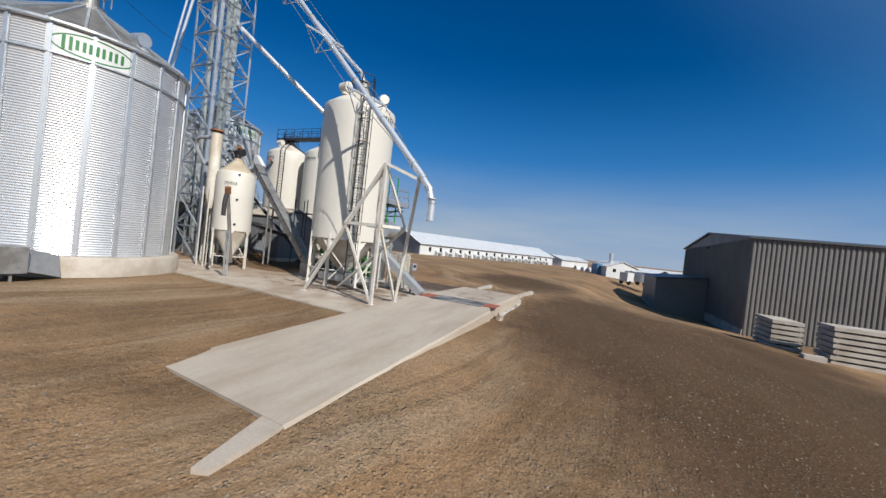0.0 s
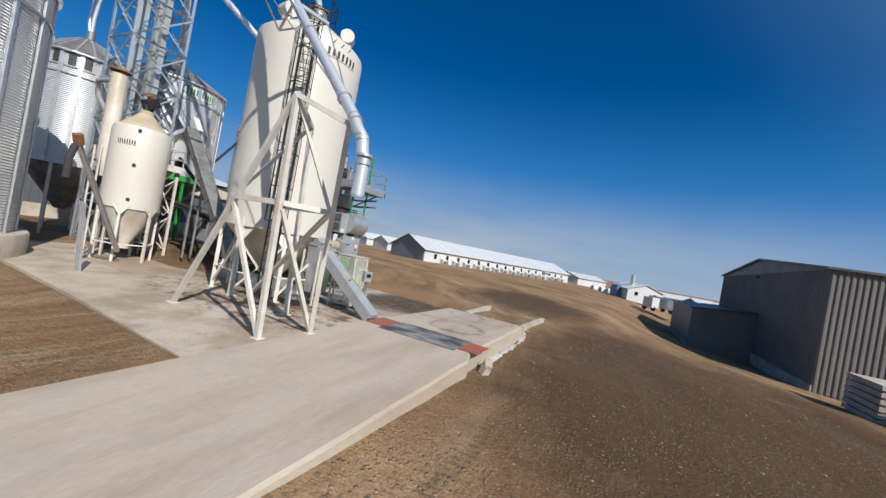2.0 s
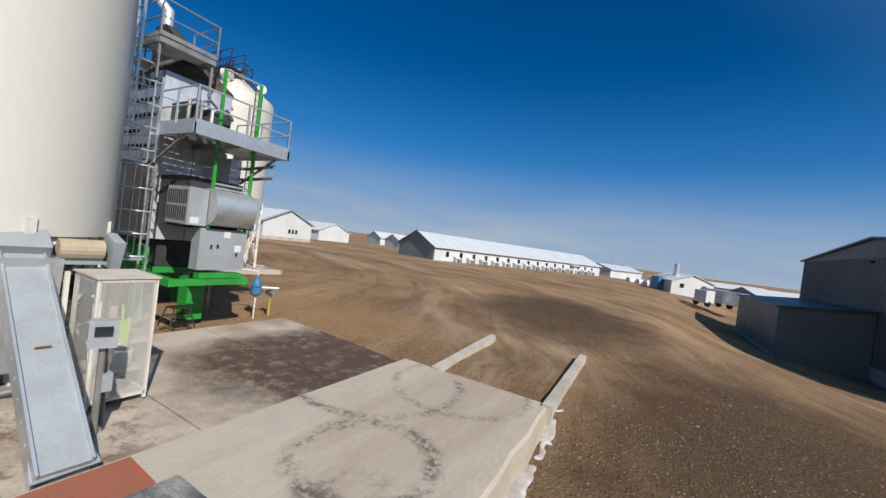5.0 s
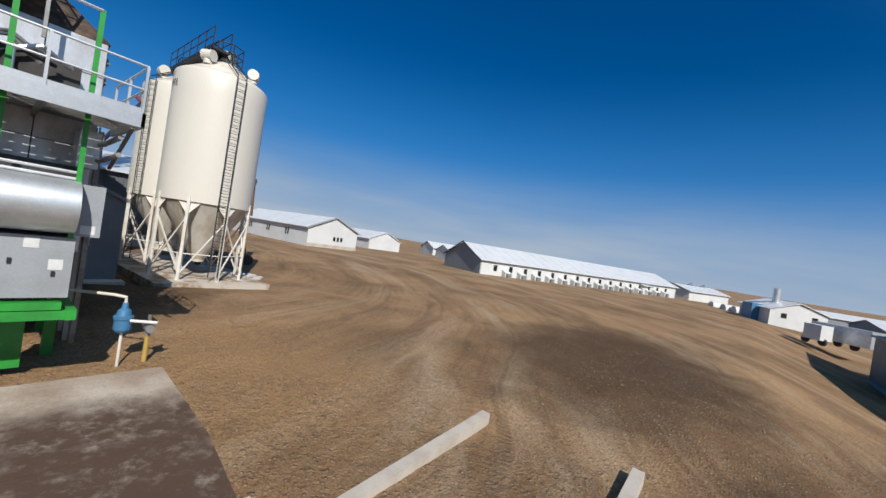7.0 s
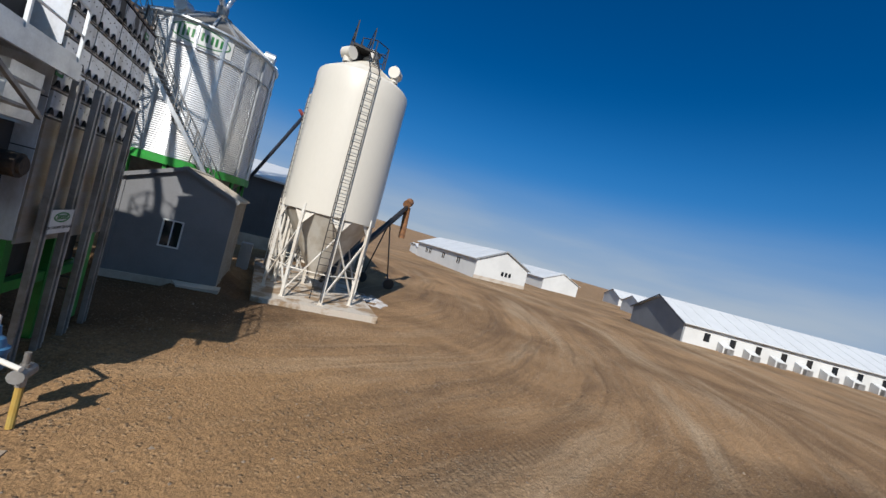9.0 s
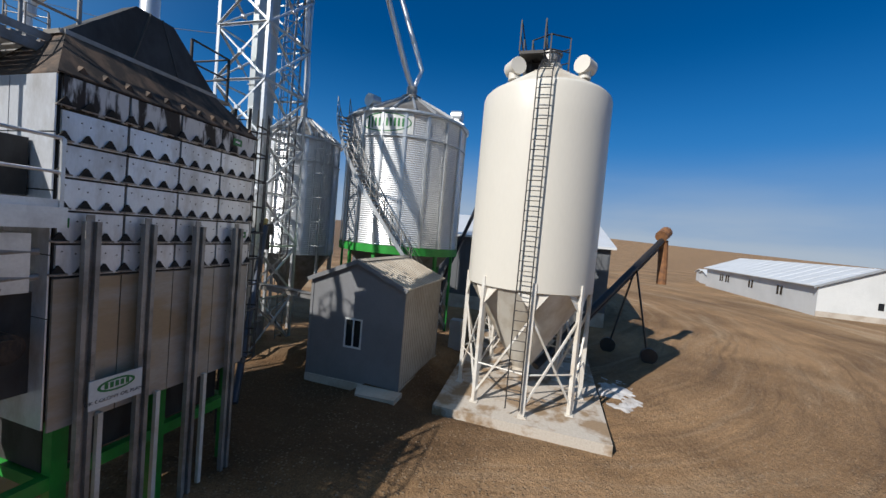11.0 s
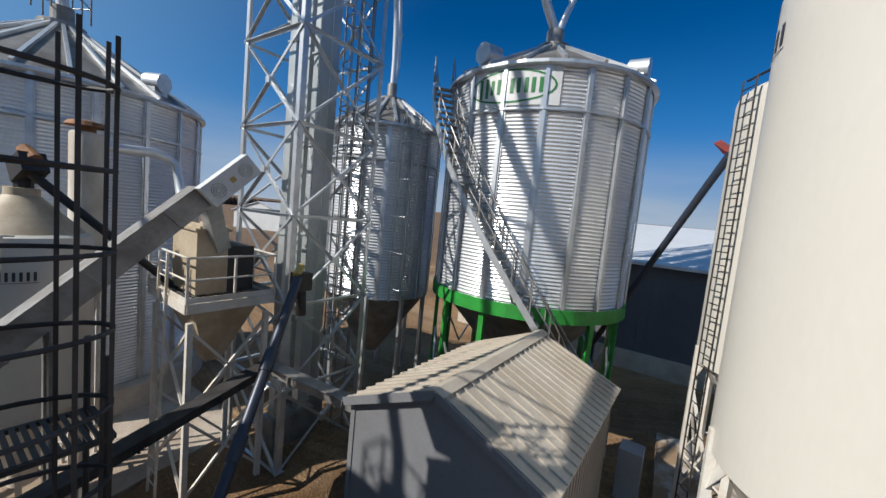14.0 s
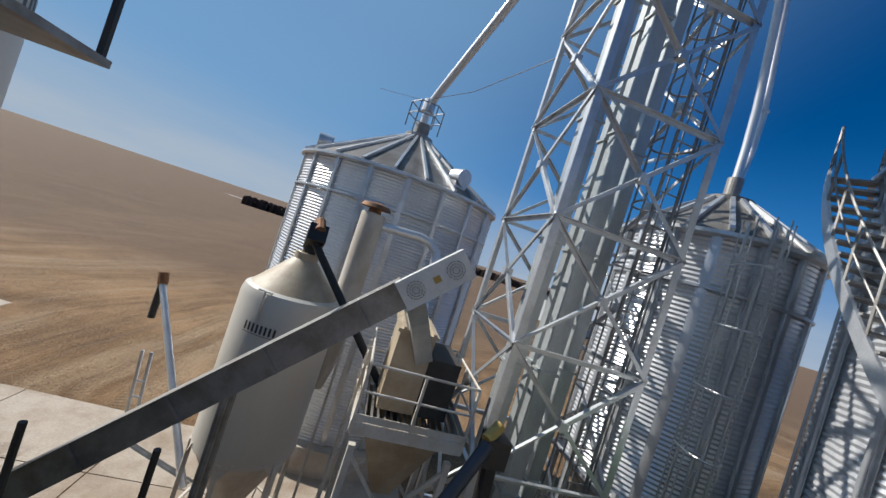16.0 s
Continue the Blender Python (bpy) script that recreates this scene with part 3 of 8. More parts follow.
def ground_height(x, y):
    def clip(v, lo, hi):
        return max(lo, min(hi, v))
    z = 0.035 * clip(-x - 3, 0, 14) - 0.075 * clip(x + 2, 0, 18)
    z -= 0.2 * clip(x + 1, 0, 9) * clip((y - 28) / 25, 0, 1) * clip((108 - y) / 20, 0, 1)
    z += 0.5 * math.exp(-((x + 25.6) ** 2 + (y - 19) ** 2) / 24)
    # fill between the kerb walls past the ramp
    ex = max(0, -7.0 - x, x + 3.9)
    ey = max(0, 20.4 - y, y - 22)
    z = max(z, 0.5 - 0.26 * ex - 0.07 * ey) if y > 20 else z
    if y > 20 and -22.5 < x < -7:
        z = max(z, 0.47 - 0.04 * max(0, y - 23.5))
    far = math.hypot(x + 10, y - 20)
    z -= 0.004 * clip(far - 60, 0, 340)
    if far > 250:
        k = clip((far - 250) / 900, 0, 1)
        z += k * (6 * noise.noise((x / 700, y / 700, 3.1)) + 3)
        west = clip((-x - 300) / 900, 0, 1)
        z += 42 * west * west * clip(1.2 - abs(y + 60) / 900, 0, 1)
    # cut down under the slabs
    if -24.3 < x < -7.9 and 7.9 < y < 20.4:
        z = min(z, 0.3 if x > -16.5 or y < 12.2 - (x + 24.3) * -0.12 else 0.5)
    out = max(-33.5 - x, x + 22.8, 22.4 - y, y - 28.2, -1)
    z = min(z, 0.44 + 0.55 * out) if out > 0 else min(z, 0.35)
    if -26 < x < -7.2 and 4 < y < 7.9:
        z = max(z, slab_z(x, 7.5) - 0.045 - 0.11 * max(0, 7.4 - y))
    if -10 < x < -7.2 and 0.4 < y < 7.9:
        z = max(z, ramp_z(y) - 0.04 - 0.08 * max(0, -7.6 - x))
    if -7.2 < x < -3.0 and -0.2 < y < 13:
        z = min(z, 0.03 + 0.035 * max(0, y - 0.5))
    if -3.7 < x < 1 and 0 < y < 13:
        z = max(z, ramp_z(y) - 0.05 - 0.045 * max(0, y - 4) - 0.13 * max(0, x + 3.3))
    near = clip(1 - far / 120, 0, 1)
    z += near * (0.035 * noise.noise((x * 0.7, y * 0.25, 0)) + 0.02 * noise.noise((x * 2.3, y * 1.9, 5)))
    return z


def ground_at(x, y):
    """The height of the ground sheet, whose points lie half a metre apart."""
    i, j = math.floor(x * 2) / 2, math.floor(y * 2) / 2
    u, v = (x - i) * 2, (y - j) * 2
    a, b, c, d = (ground_height(i + p, j + q) for p, q in ((0, 0), (0.5, 0), (0, 0.5), (0.5, 0.5)))
    return (a * (1 - u) + b * u) * (1 - v) + (c * (1 - u) + d * u) * v


def axis(lo, hi, step, reach):
    v = list(np.arange(lo, hi + step / 2, step))
    d, p = step, hi
    while p < reach:
        d *= 1.22
        p += d
        v.append(p)
    d, p = step, lo
    while p > -reach:
        d *= 1.22
        p -= d
        v.insert(0, p)
    return v


def build_ground():
    xs, ys = axis(-45, 25, 0.5, 3400), axis(-12, 60, 0.5, 3400)
    bm = B()
    rows = [[bm.verts.new((x, y, ground_height(x, y))) for y in ys] for x in xs]
    for a, b in zip(rows, rows[1:]):
        for j in range(len(ys) - 1):
            bm.faces.new((a[j], b[j], b[j + 1], a[j + 1]))
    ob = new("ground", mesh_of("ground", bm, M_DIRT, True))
    tagged(ob, "bare brown packed dirt and gravel yard with tyre tracks", "ground", kind="structure")
    # loose stones
    rnd = random.Random(4)
    verts, faces = [], []
    for _ in range(9000):
        x = rnd.uniform(-8, 9) if rnd.random() < 0.7 else rnd.uniform(-24, 8)
        y = rnd.uniform(-8, 42)
        if -8 < x < -3.2 and -0.5 < y < 27 or -24 < x < -7 and 7 < y < 21:
            continue
        z = ground_at(x, y)
        s = rnd.uniform(0.01, 0.034) * (1.6 if rnd.random() < 0.06 else 1)
        k = len(verts)
        for dx, dy, dz in ((1, 0, 0), (0, 1, 0), (-1, 0, 0), (0, -1, 0), (0, 0, 0.8), (0, 0, -0.5)):
            verts.append((x + s * (dx + rnd.uniform(-0.3, 0.3)), y + s * (dy + rnd.uniform(-0.3, 0.3)), z + s * (dz + rnd.uniform(-0.2, 0.2))))
        for a, b in ((0, 1), (1, 2), (2, 3), (3, 0)):
            faces.append((k + a, k + b, k + 4))
            faces.append((k + b, k + a, k + 5))
    me = bpy.data.meshes.new("gravel")
    me.from_pydata(verts, [], faces)
    me.materials.append(M_STONE)
    tagged(new("gravel", me), "loose pale gravel stones scattered over the dirt yard", "gravel", kind="stuff")


build_ground()

def snow_bed(bm, cx, cy, rx, ry, high, lean, ragged=0.75):
    """A low bed of old snow with a ragged edge: it shows where its uneven top stands over the ground."""
    nx, ny = max(8, int(rx * 24)), max(8, int(ry * 24))
    rows = []
    for i in range(nx + 1):
        row = []
        for j in range(ny + 1):
            u, v = 2 * i / nx - 1, 2 * j / ny - 1
            x, y = cx + u * rx - lean * v * ry, cy + v * ry
            k = 1 - math.hypot(u, v) + ragged * noise.noise((x * 1.7, y * 1.7, 2)) + 0.4 * noise.noise((x * 5, y * 5, 7))
            row.append(bm.verts.new((x, y, ground_at(x, y) + max(-0.1, min(high, high * 2.2 * (k - 0.28))))))
        rows.append(row)
    for a, b in zip(rows, rows[1:]):
        for j in range(ny):
            bm.faces.new((a[j], b[j], b[j + 1], a[j + 1]))


def build_concrete():
    # the drive-over ramp: a slab that rises, with worn side walls
    bm = B()
    ys = [0.5 + i * 0.8 for i in range(26)]
    rows = []
    for y in ys:
        xl, xr = -7.6 + 0.02 * noise.noise((y, 1, 0)), -3.36 + 0.05 * noise.noise((y * 1.3, 7, 0)) - (0.02 * y if y > 13 else 0)
        z = ramp_z(y)
        skew = 0.4 * max(0, 1 - (y - 0.5) / 1.6)
        rows.append([bm.verts.new(p) for p in ((xl, y + skew, z - 0.9), (xl, y + skew, z), (xr - 0.05, y, z), (xr, y, z - 0.06), (xr + 0.04, y, z - 1.1))])
    for a, b in zip(rows, rows[1:]):
        for i in range(4):
            bm.faces.new((a[i], b[i], b[i + 1], a[i + 1]))
    bm.faces.new(rows[0][::-1])
    bm.faces.new(rows[-1])
    bmesh.ops.recalc_face_normals(bm, faces=bm.faces)
    solo("ramp", bm, M_RAMP, "sloping pale concrete drive-over ramp with worn edges", "ramp", kind="structure")
    bm = B()
    prism(bm, [(-3.95, 0.6, -0.2), (-3.4, 0.6, -0.2), (-3.28, -0.85, -0.2), (-3.5, -0.95, -0.2)], (0, 0, 0.29))
    solo("ramp_apron", bm, M_CONC, "broken concrete strip at the foot of the ramp", "pavement", kind="structure")
    # yard slab under the bins
    bm = B()
    out = [(-24.5, 7.9), (-7.62, 7.45), (-7.62, 20.4), (-9.6, 20.7), (-13.1, 20.9), (-13.1, 15.5), (-17.2, 15.3), (-18.6, 13.3), (-24.5, 12.0)]
    prism(bm, [(x, y, SLAB - 0.5) for x, y in out], (0, 0, 0.37))
    slab = solo("yard_slab", bm, M_CONC_D, "dirty stained concrete slab under the bins", "slab", kind="structure")

    def cut(poly, k, v, keep):
        res = []
        for p, q in zip(poly, poly[1:] + poly[:1]):
            a, b = (p[k] - v) * keep, (q[k] - v) * keep
            if a >= 0:
                res.append(p)
            if (a > 0 > b) or (a < 0 < b):
                res.append(tuple(p[i] + (q[i] - p[i]) * a / (a - b) for i in (0, 1)))
        return res
    xs, ys = (-24.6, -20.4, -16.6, -13.1, -9.75, -7.6), (7.3, 10.4, 13.42, 15.42, 18.2, 21.0)
    gap = 0.016
    for xa, xb in zip(xs, xs[1:]):
        for ya, yb in zip(ys, ys[1:]):
            poly = [p for p in out]
            for k, v, keep in ((0, xa + gap, 1), (0, xb - gap, -1), (1, ya + gap, 1), (1, yb - gap, -1)):
                poly = cut(poly, k, v, keep) if poly else poly
            if len(poly) < 3:
                continue
            bm = B()
            top = [bm.verts.new((x, y, slab_z(x, y))) for x, y in poly]
            low = [bm.verts.new((x, y, SLAB - 0.3)) for x, y in poly]
            bm.faces.new(top)
            for p in range(len(poly)):
                q = (p + 1) % len(poly)
                bm.faces.new((top[p], low[p], low[q], top[q]))
            bmesh.ops.recalc_face_normals(bm, faces=bm.faces)
            part("slab_panel", bm, M_CONC_D, slab)
    # two low walls at the far end of the ramp
    for nm, a, b, z0, z1 in (("kerb_wall", (-3.75, 20.3), (-4.0, 26.8), 0.66, 0.4), ("kerb_wall", (-6.6, 20.4), (-7.25, 26.0), 0.66, 0.5)):
        bm = B()
        k = 8
        for i in range(k):
            u, v = i / k, (i + 1) / k
            p, q = Vector((*a, 0)).lerp(Vector((*b, 0)), u), Vector((*a, 0)).lerp(Vector((*b, 0)), v)
            za, zb = z0 + (z1 - z0) * u, z0 + (z1 - z0) * v
            w = 0.115
            vs = [bm.verts.new((r.x + s * w, r.y, z)) for r, z in ((p, za), (q, zb)) for s, z in ((-1, z), (1, z))]
            lo = [bm.verts.new((r.x + s * w, r.y, -0.4)) for r in (p, q) for s in (-1, 1)]
            for f in ((vs[0], vs[1], vs[3], vs[2]), (vs[0], vs[2], lo[2], lo[0]), (vs[3], vs[1], lo[1], lo[3])):
                bm.faces.new(f)
            if i == 0:
                bm.faces.new((vs[1], vs[0], lo[0], lo[1]))
            if i == k - 1:
                bm.faces.new((vs[2], vs[3], lo[3], lo[2]))
        bmesh.ops.recalc_face_normals(bm, faces=bm.faces)
        solo(nm, bm, M_CONC_W, "low pale concrete kerb wall running off the ramp", "kerb", kind="structure")
    # dumping pit: plates and mat
    y0, y1 = 13.0, 14.4
    plate = [("pit_plate", -7.52, -6.8, M_RED, "worn red steel pit cover plate on the ramp"), ("pit_mat", -6.78, -4.05, M_MAT, "dark dusty rubber mat over the dump pit"),
             ("pit_plate", -4.03, -3.4, M_RED, "worn red steel pit cover plate at the ramp edge")]
    for nm, xa, xb, mt, lab in plate:
        bm = B()
        ya, yb = (y0 + 0.05, y1 + 0.2) if mt is M_MAT else (y0 + 0.32, y1)
        prism(bm, [(xa, ya + 0.02 * noise.noise((xa, 0, 0)), RAMP + 0.004), (xb, ya, RAMP + 0.004), (xb, yb, RAMP + 0.004), (xa, yb + 0.03, RAMP + 0.004)], (0, 0, 0.02 if mt is M_MAT else 0.03))
        solo(nm, bm, mt, lab, "mat" if mt is M_MAT else "plate")
    # broken lump and old snow beside the ramp
    bm = B()
    box(bm, (-3.26, 14.1, 0.16), (0.24, 0.4, 0.26), Euler((0.3, 0.2, 0.4)).to_matrix())
    box(bm, (-3.22, 13.75, 0.08), (0.2, 0.26, 0.24), Euler((0.1, 0.5, 0.9)).to_matrix())
    solo("concrete_lump", bm, M_CONC, "broken concrete lump in the notch of the ramp wall", "rubble")
    rnd = random.Random(2)
    bm = B()
    snow_bed(bm, -3.58, 17.2, 0.17, 4.2, 0.022, 0.02, 0.8)
    solo("snow_strip", bm, M_SNOW, "thin strip of melting snow along the ramp wall", "snow", kind="stuff")
    # second pad
    bm = B()
    prism(bm, [(-22.8, 23.0, 0.2), (-22.8, 28.2, 0.2), (-33.5, 28.2, 0.2), (-33.5, 22.4, 0.2)], (0, 0, 0.53))
    solo("bin_pad", bm, M_PAD, "square concrete pad with spilled grain under two bins", "pad", kind="structure")
    bm = B()
    snow_bed(bm, -27.6, 29.1, 1.9, 0.75, 0.05, 0.0)
    solo("snow_patch", bm, M_SNOW, "patch of melting snow in the shade of the bin", "snow", kind="stuff")


build_concrete()


# ---- white hopper bins ----
def hopper_bin(name, c, r, base, bottom, eave, apex, legs, phase, lad_a, label, caged=False, hop_z=None, text=(), text_z=None, vents=()):
    c = Vector((c[0], c[1], 0))
    root = thing(name, (c.x, c.y, base), label, "grain bin", "hopper bins")
    n = 72
    bm = B()
    # barrel with a rolled shoulder
    prof = [(r, bottom)]
    prof += [(r, bottom + (eave - bottom) * k / 6) for k in range(1, 6)]
    prof += [(r, eave - 0.22), (r - 0.03, eave - 0.09), (r - 0.12, eave)]
    lathe(bm, prof, n, c)
    part("barrel", bm, M_WHITE, root, smooth=30)
    bm = B()
    lathe(bm, [(r - 0.12, eave), (0.42, apex - 0.06), (0.4, apex + 0.1), (0, apex + 0.1)], n, c)
    part("roof_cone", bm, M_WHITE_S, root, smooth=30)
    hop_z = base + 0.55 if hop_z is None else hop_z
    bm = B()
    lathe(bm, [(r - 0.03, bottom + 0.05), (0.28, hop_z), (0.28, hop_z - 0.12), (0, hop_z - 0.12)], n, c)
    part("hopper_cone", bm, M_WHITE_S, root, smooth=30)
    # legs with plates that widen into the barrel
    for i in range(legs):
        a = phase + i * math.tau / legs
        p, q = at_angle(c, r - 0.02, a, base), at_angle(c, r - 0.02, a, bottom + 0.3)
        t = Vector((-math.sin(a), math.cos(a), 0))
        o = Vector((math.cos(a), math.sin(a), 0))
        bm = B()
        beam(bm, p, q, 0.13, 0.13, up=o)
        box(bm, p + Vector((0, 0, 0.015)), (0.26, 0.26, 0.03))
        w = r * math.tau / legs * 0.5
        prism(bm, [q + t * -0.08 - o * 0.0 + Vector((0, 0, -0.85)), q + t * 0.08 + Vector((0, 0, -0.85)), q + t * w * 0.62 + Vector((0, 0, -0.28)) - o * 0.12, q - t * w * 0.62 + Vector((0, 0, -0.28)) - o * 0.12], o * 0.012)
        part("leg", bm, M_LEG, root)
    for i in range(legs):
        a, b = phase + i * math.tau / legs, phase + (i + 1) * math.tau / legs
        h = bottom - base
        bm = B()
        beam(bm, at_angle(c, r, a, base + h * 0.08), at_angle(c, r, b, bottom - h * 0.2), 0.06, 0.06)
        if i % 2 == 0:
            beam(bm, at_angle(c, r - 0.02, b, base + h * 0.08), at_angle(c, r - 0.02, a, bottom - h * 0.2), 0.06, 0.06)
        part("brace", bm, M_LEG, root)
        bm = B()
        tube(bm, at_angle(c, r, a, base + h * 0.34), at_angle(c, r, b, base + h * 0.34), 0.028, 6)
        part("tie_rod", bm, M_LEG, root)
    # ladder
    o = Vector((math.cos(lad_a), math.sin(lad_a), 0))
    t = Vector((-o.y, o.x, 0))
    ladder(root, at_angle(c, r + 0.16, lad_a, base + 0.25), at_angle(c, r + 0.16, lad_a, eave + 0.1), 0.42, t, cage_from=bottom + 0.35 if caged else None, out=o)
    ladder(root, at_angle(c, r + 0.08, lad_a, eave + 0.1), at_angle(c, 0.5, lad_a, apex + 0.16), 0.42, t, name="roof_ladder")
    # top lid with rail
    bm = B()
    tube(bm, (c.x, c.y, apex), (c.x, c.y, apex + 0.45), 0.34, 16)
    tube(bm, (c.x, c.y, apex + 0.45), (c.x, c.y, apex + 0.52), 0.4, 16)
    part("fill_lid", bm, M_GALV_D, root)
    pts = [at_angle(c, 0.72, k * math.tau / 6, apex - 0.15) for k in range(6)]
    railing(root, pts, M_BLACK, 1.0, True, 1.0, "top_rail", False)
    for a in vents:
        p = at_angle(c, r * 0.62, a, eave + (apex - eave) * 0.4)
        bm = B()
        tube(bm, p, p + Vector((0, 0, 0.32)), 0.2, 14)
        q = p + Vector((0, 0, 0.3))
        o2 = Vector((math.cos(a), math.sin(a), 0))
        sx = Vector((-o2.y, o2.x, 0))
        tube(bm, q - sx * 0.26 + Vector((0, 0, 0.12)), q + sx * 0.26 + Vector((0, 0, 0.12)), 0.28, 20)
        part("vent", bm, M_WHITE, root, smooth=40)
    for a in text:
        mark = letter_bars(root, M_INK, c, r + 0.008, a - 0.34, a + 0.34, text_z, 0.28, 7)
        for k in range(3):
            s = a - 0.2 + k * 0.17
            bm = B()
            prism(bm, [at_angle(c, r + 0.008, s - 0.05, text_z + 0.32), at_angle(c, r + 0.008, s, text_z + 0.5), at_angle(c, r + 0.008, s + 0.015, text_z + 0.5), at_angle(c, r + 0.008, s - 0.03, text_z + 0.32)], (math.cos(a) * 0.004, math.sin(a) * 0.004, 0))
            part("peak_stroke", bm, M_INK, mark)
    return root


B1 = (-12.78, 13.66)
hopper_bin("hopper_bin", B1, 2.04, SLAB, 3.05, 10.62, 11.75, 8, radians(12), radians(-45), "tall cream steel hopper bin with caged black ladder", True, 1.2, (radians(-8), radians(-143)), 10.0, (radians(-100), radians(40)))
B2 = (-25.42, 25.4)
hopper_bin("hopper_bin", B2, 2.15, 0.73, 4.55, 11.0, 12.1, 8, radians(8), radians(0), "tall cream steel hopper bin with black ladder on a pad", False, 1.6, (radians(-97),), 10.2, (radians(-55), radians(60)))
B3 = (-30.3, 25.2)
hopper_bin("hopper_bin", B3, 2.16, 0.73, 4.55, 11.0, 12.1, 8, radians(8), radians(-60), "tall cream steel hopper bin behind its twin", False, 1.6, (radians(-104),), 10.2, (radians(-90),))


# ---- small hopper bin ----
def small_bin():
    c, r = Vector((-20.0, 11.65, 0)), 1.07
    root = thing("feed_bin", (c.x, c.y, SLAB), "small cream hopper bin with dusty cone top on legs", "grain bin")
    bm = B()
    lathe(bm, [(r, 2.8), (r, 4.5), (r, 6.15), (r - 0.05, 6.3), (r - 0.14, 6.35)], 56, c)
    part("barrel", bm, M_WHITE, root, smooth=30)
    bm = B()
    lathe(bm, [(r - 0.14, 6.35), (0.26, 7.05), (0.26, 7.2), (0, 7.2)], 56, c)
    part("roof_cone", bm, M_TANBOX, root, smooth=30)
    bm = B()
    lathe(bm, [(r - 0.02, 2.84), (0.22, 1.25), (0.22, 1.0), (0, 1.0)], 56, c)
    part("hopper_cone", bm, M_WHITE_S, root, smooth=30)
    for i in range(6):
        a = radians(20) + i * math.tau / 6
        bm = B()
        o = Vector((math.cos(a), math.sin(a), 0))
        beam(bm, at_angle(c, r - 0.02, a, SLAB), at_angle(c, r - 0.02, a, 2.85), 0.09, 0.09, up=o)
        t = Vector((-o.y, o.x, 0))
        q = at_angle(c, r, a, 2.9)
        prism(bm, [q - t * 0.05 + Vector((0, 0, -0.35)), q + t * 0.05 + Vector((0, 0, -0.35)), q + t * 0.3 - o * 0.03, q - t * 0.3 - o * 0.03], o * 0.01)
        part("leg", bm, M_LEG, root)
        b = a + math.tau / 6
        bm = B()
        beam(bm, at_angle(c, r, a, 1.25), at_angle(c, r, b, 1.25), 0.05, 0.05)
        part("brace", bm, M_LEG, root)
    for a in (radians(-52), radians(75)):
        letter_bars(root, M_INK, c, r + 0.008, a - 0.33, a + 0.33, 5.6, 0.17, 8)
    for z in (3.2, 4.67, 6.15):
        bm = B()
        a = radians(-30)
        tube(bm, at_angle(c, r - 0.01, a, z), at_angle(c, r + 0.05, a, z), 0.07, 10)
        part("sight_port", bm, M_BLACK, root)
    bm = B()
    beam(bm, at_angle(c, r + 0.03, radians(70), 5.75), at_angle(c, r + 0.03, radians(70), 6.35), 0.04, 0.03)
    beam(bm, at_angle(c, r + 0.03, radians(62), 6.35), at_angle(c, r + 0.03, radians(78), 6.35), 0.04, 0.03)
    part("lift_hook", bm, M_LEG, root)
    # tube auger that fills it, with a black head
    root = thing("fill_auger", (-20.0, 13.5, SLAB), "thin black tube auger with spouted head over the small bin", "auger")
    bm = B()
    pipe(bm, [(-23.4, 13.1, 4.0), (-20.09, 11.85, 7.5)], 0.085, 10)
    part("auger_tube", bm, M_BLACK, root, smooth=40)
    bm = B()
    box(bm, (-20.07, 11.75, 7.6), (0.4, 0.55, 0.4), Euler((0.5, 0, 0.2)).to_matrix())
    tube(bm, (-20.02, 11.63, 7.5), (-20.02, 11.63, 6.95), 0.15, 10)
    part("auger_head", bm, M_BLACK, root)
    bm = B()
    tube(bm, (-20.14, 11.95, 7.75), (-20.04, 11.6, 7.95), 0.13, 10)
    part("motor", bm, M_RUST, root)
    # upright filter drum behind
    root = thing("filter_drum", (-21.1, 10.9, SLAB), "rust-streaked cream filter drum with cap and bent duct", "filter")
    bm = B()
    f = (-21.1, 10.9, 0)
    lathe(bm, [(0.0, 4.0), (0.12, 4.0), (0.31, 4.9), (0.31, 8.5), (0.29, 8.55), (0, 8.57)], 28, f)
    part("drum", bm, M_WHITE_S, root, smooth=35)
    bm = B()
    lathe(bm, [(0.16, 8.55), (0.16, 8.68), (0.4, 8.68), (0.33, 8.78), (0, 8.84)], 20, f)
    part("rain_cap", bm, M_RUST, root)
    bm = B()
    for dx, dy in ((0.3, 0.3), (-0.3, 0.3), (0.3, -0.3), (-0.3, -0.3)):
        beam(bm, (f[0] + dx, f[1] + dy, SLAB), (f[0] + dx, f[1] + dy, 5.3), 0.06)
    part("stand", bm, M_LEG, root)
    bm = B()
    pipe(bm, [(-21.3, 10.9, 8.3), (-22.4, 10.85, 8.35), (-22.7, 10.8, 8.28), (-22.9, 10.9, 8.1), (-22.95, 10.95, 7.7), (-22.9, 11.4, 6.9), (-22.8, 12.2, 6.7)], 0.12, 12)
    part("duct", bm, M_GALV, root, smooth=40)


small_bin()


# ---- corrugated bins ----
def corrugated(r, z0, z1, pitch=0.1, depth=0.012):
    prof, k = [], int((z1 - z0) / pitch)
    for i in range(k * 4 + 1):
        prof.append((r + depth * math.sin(i * math.pi / 2), z0 + (z1 - z0) * i / (k * 4)))
    return prof


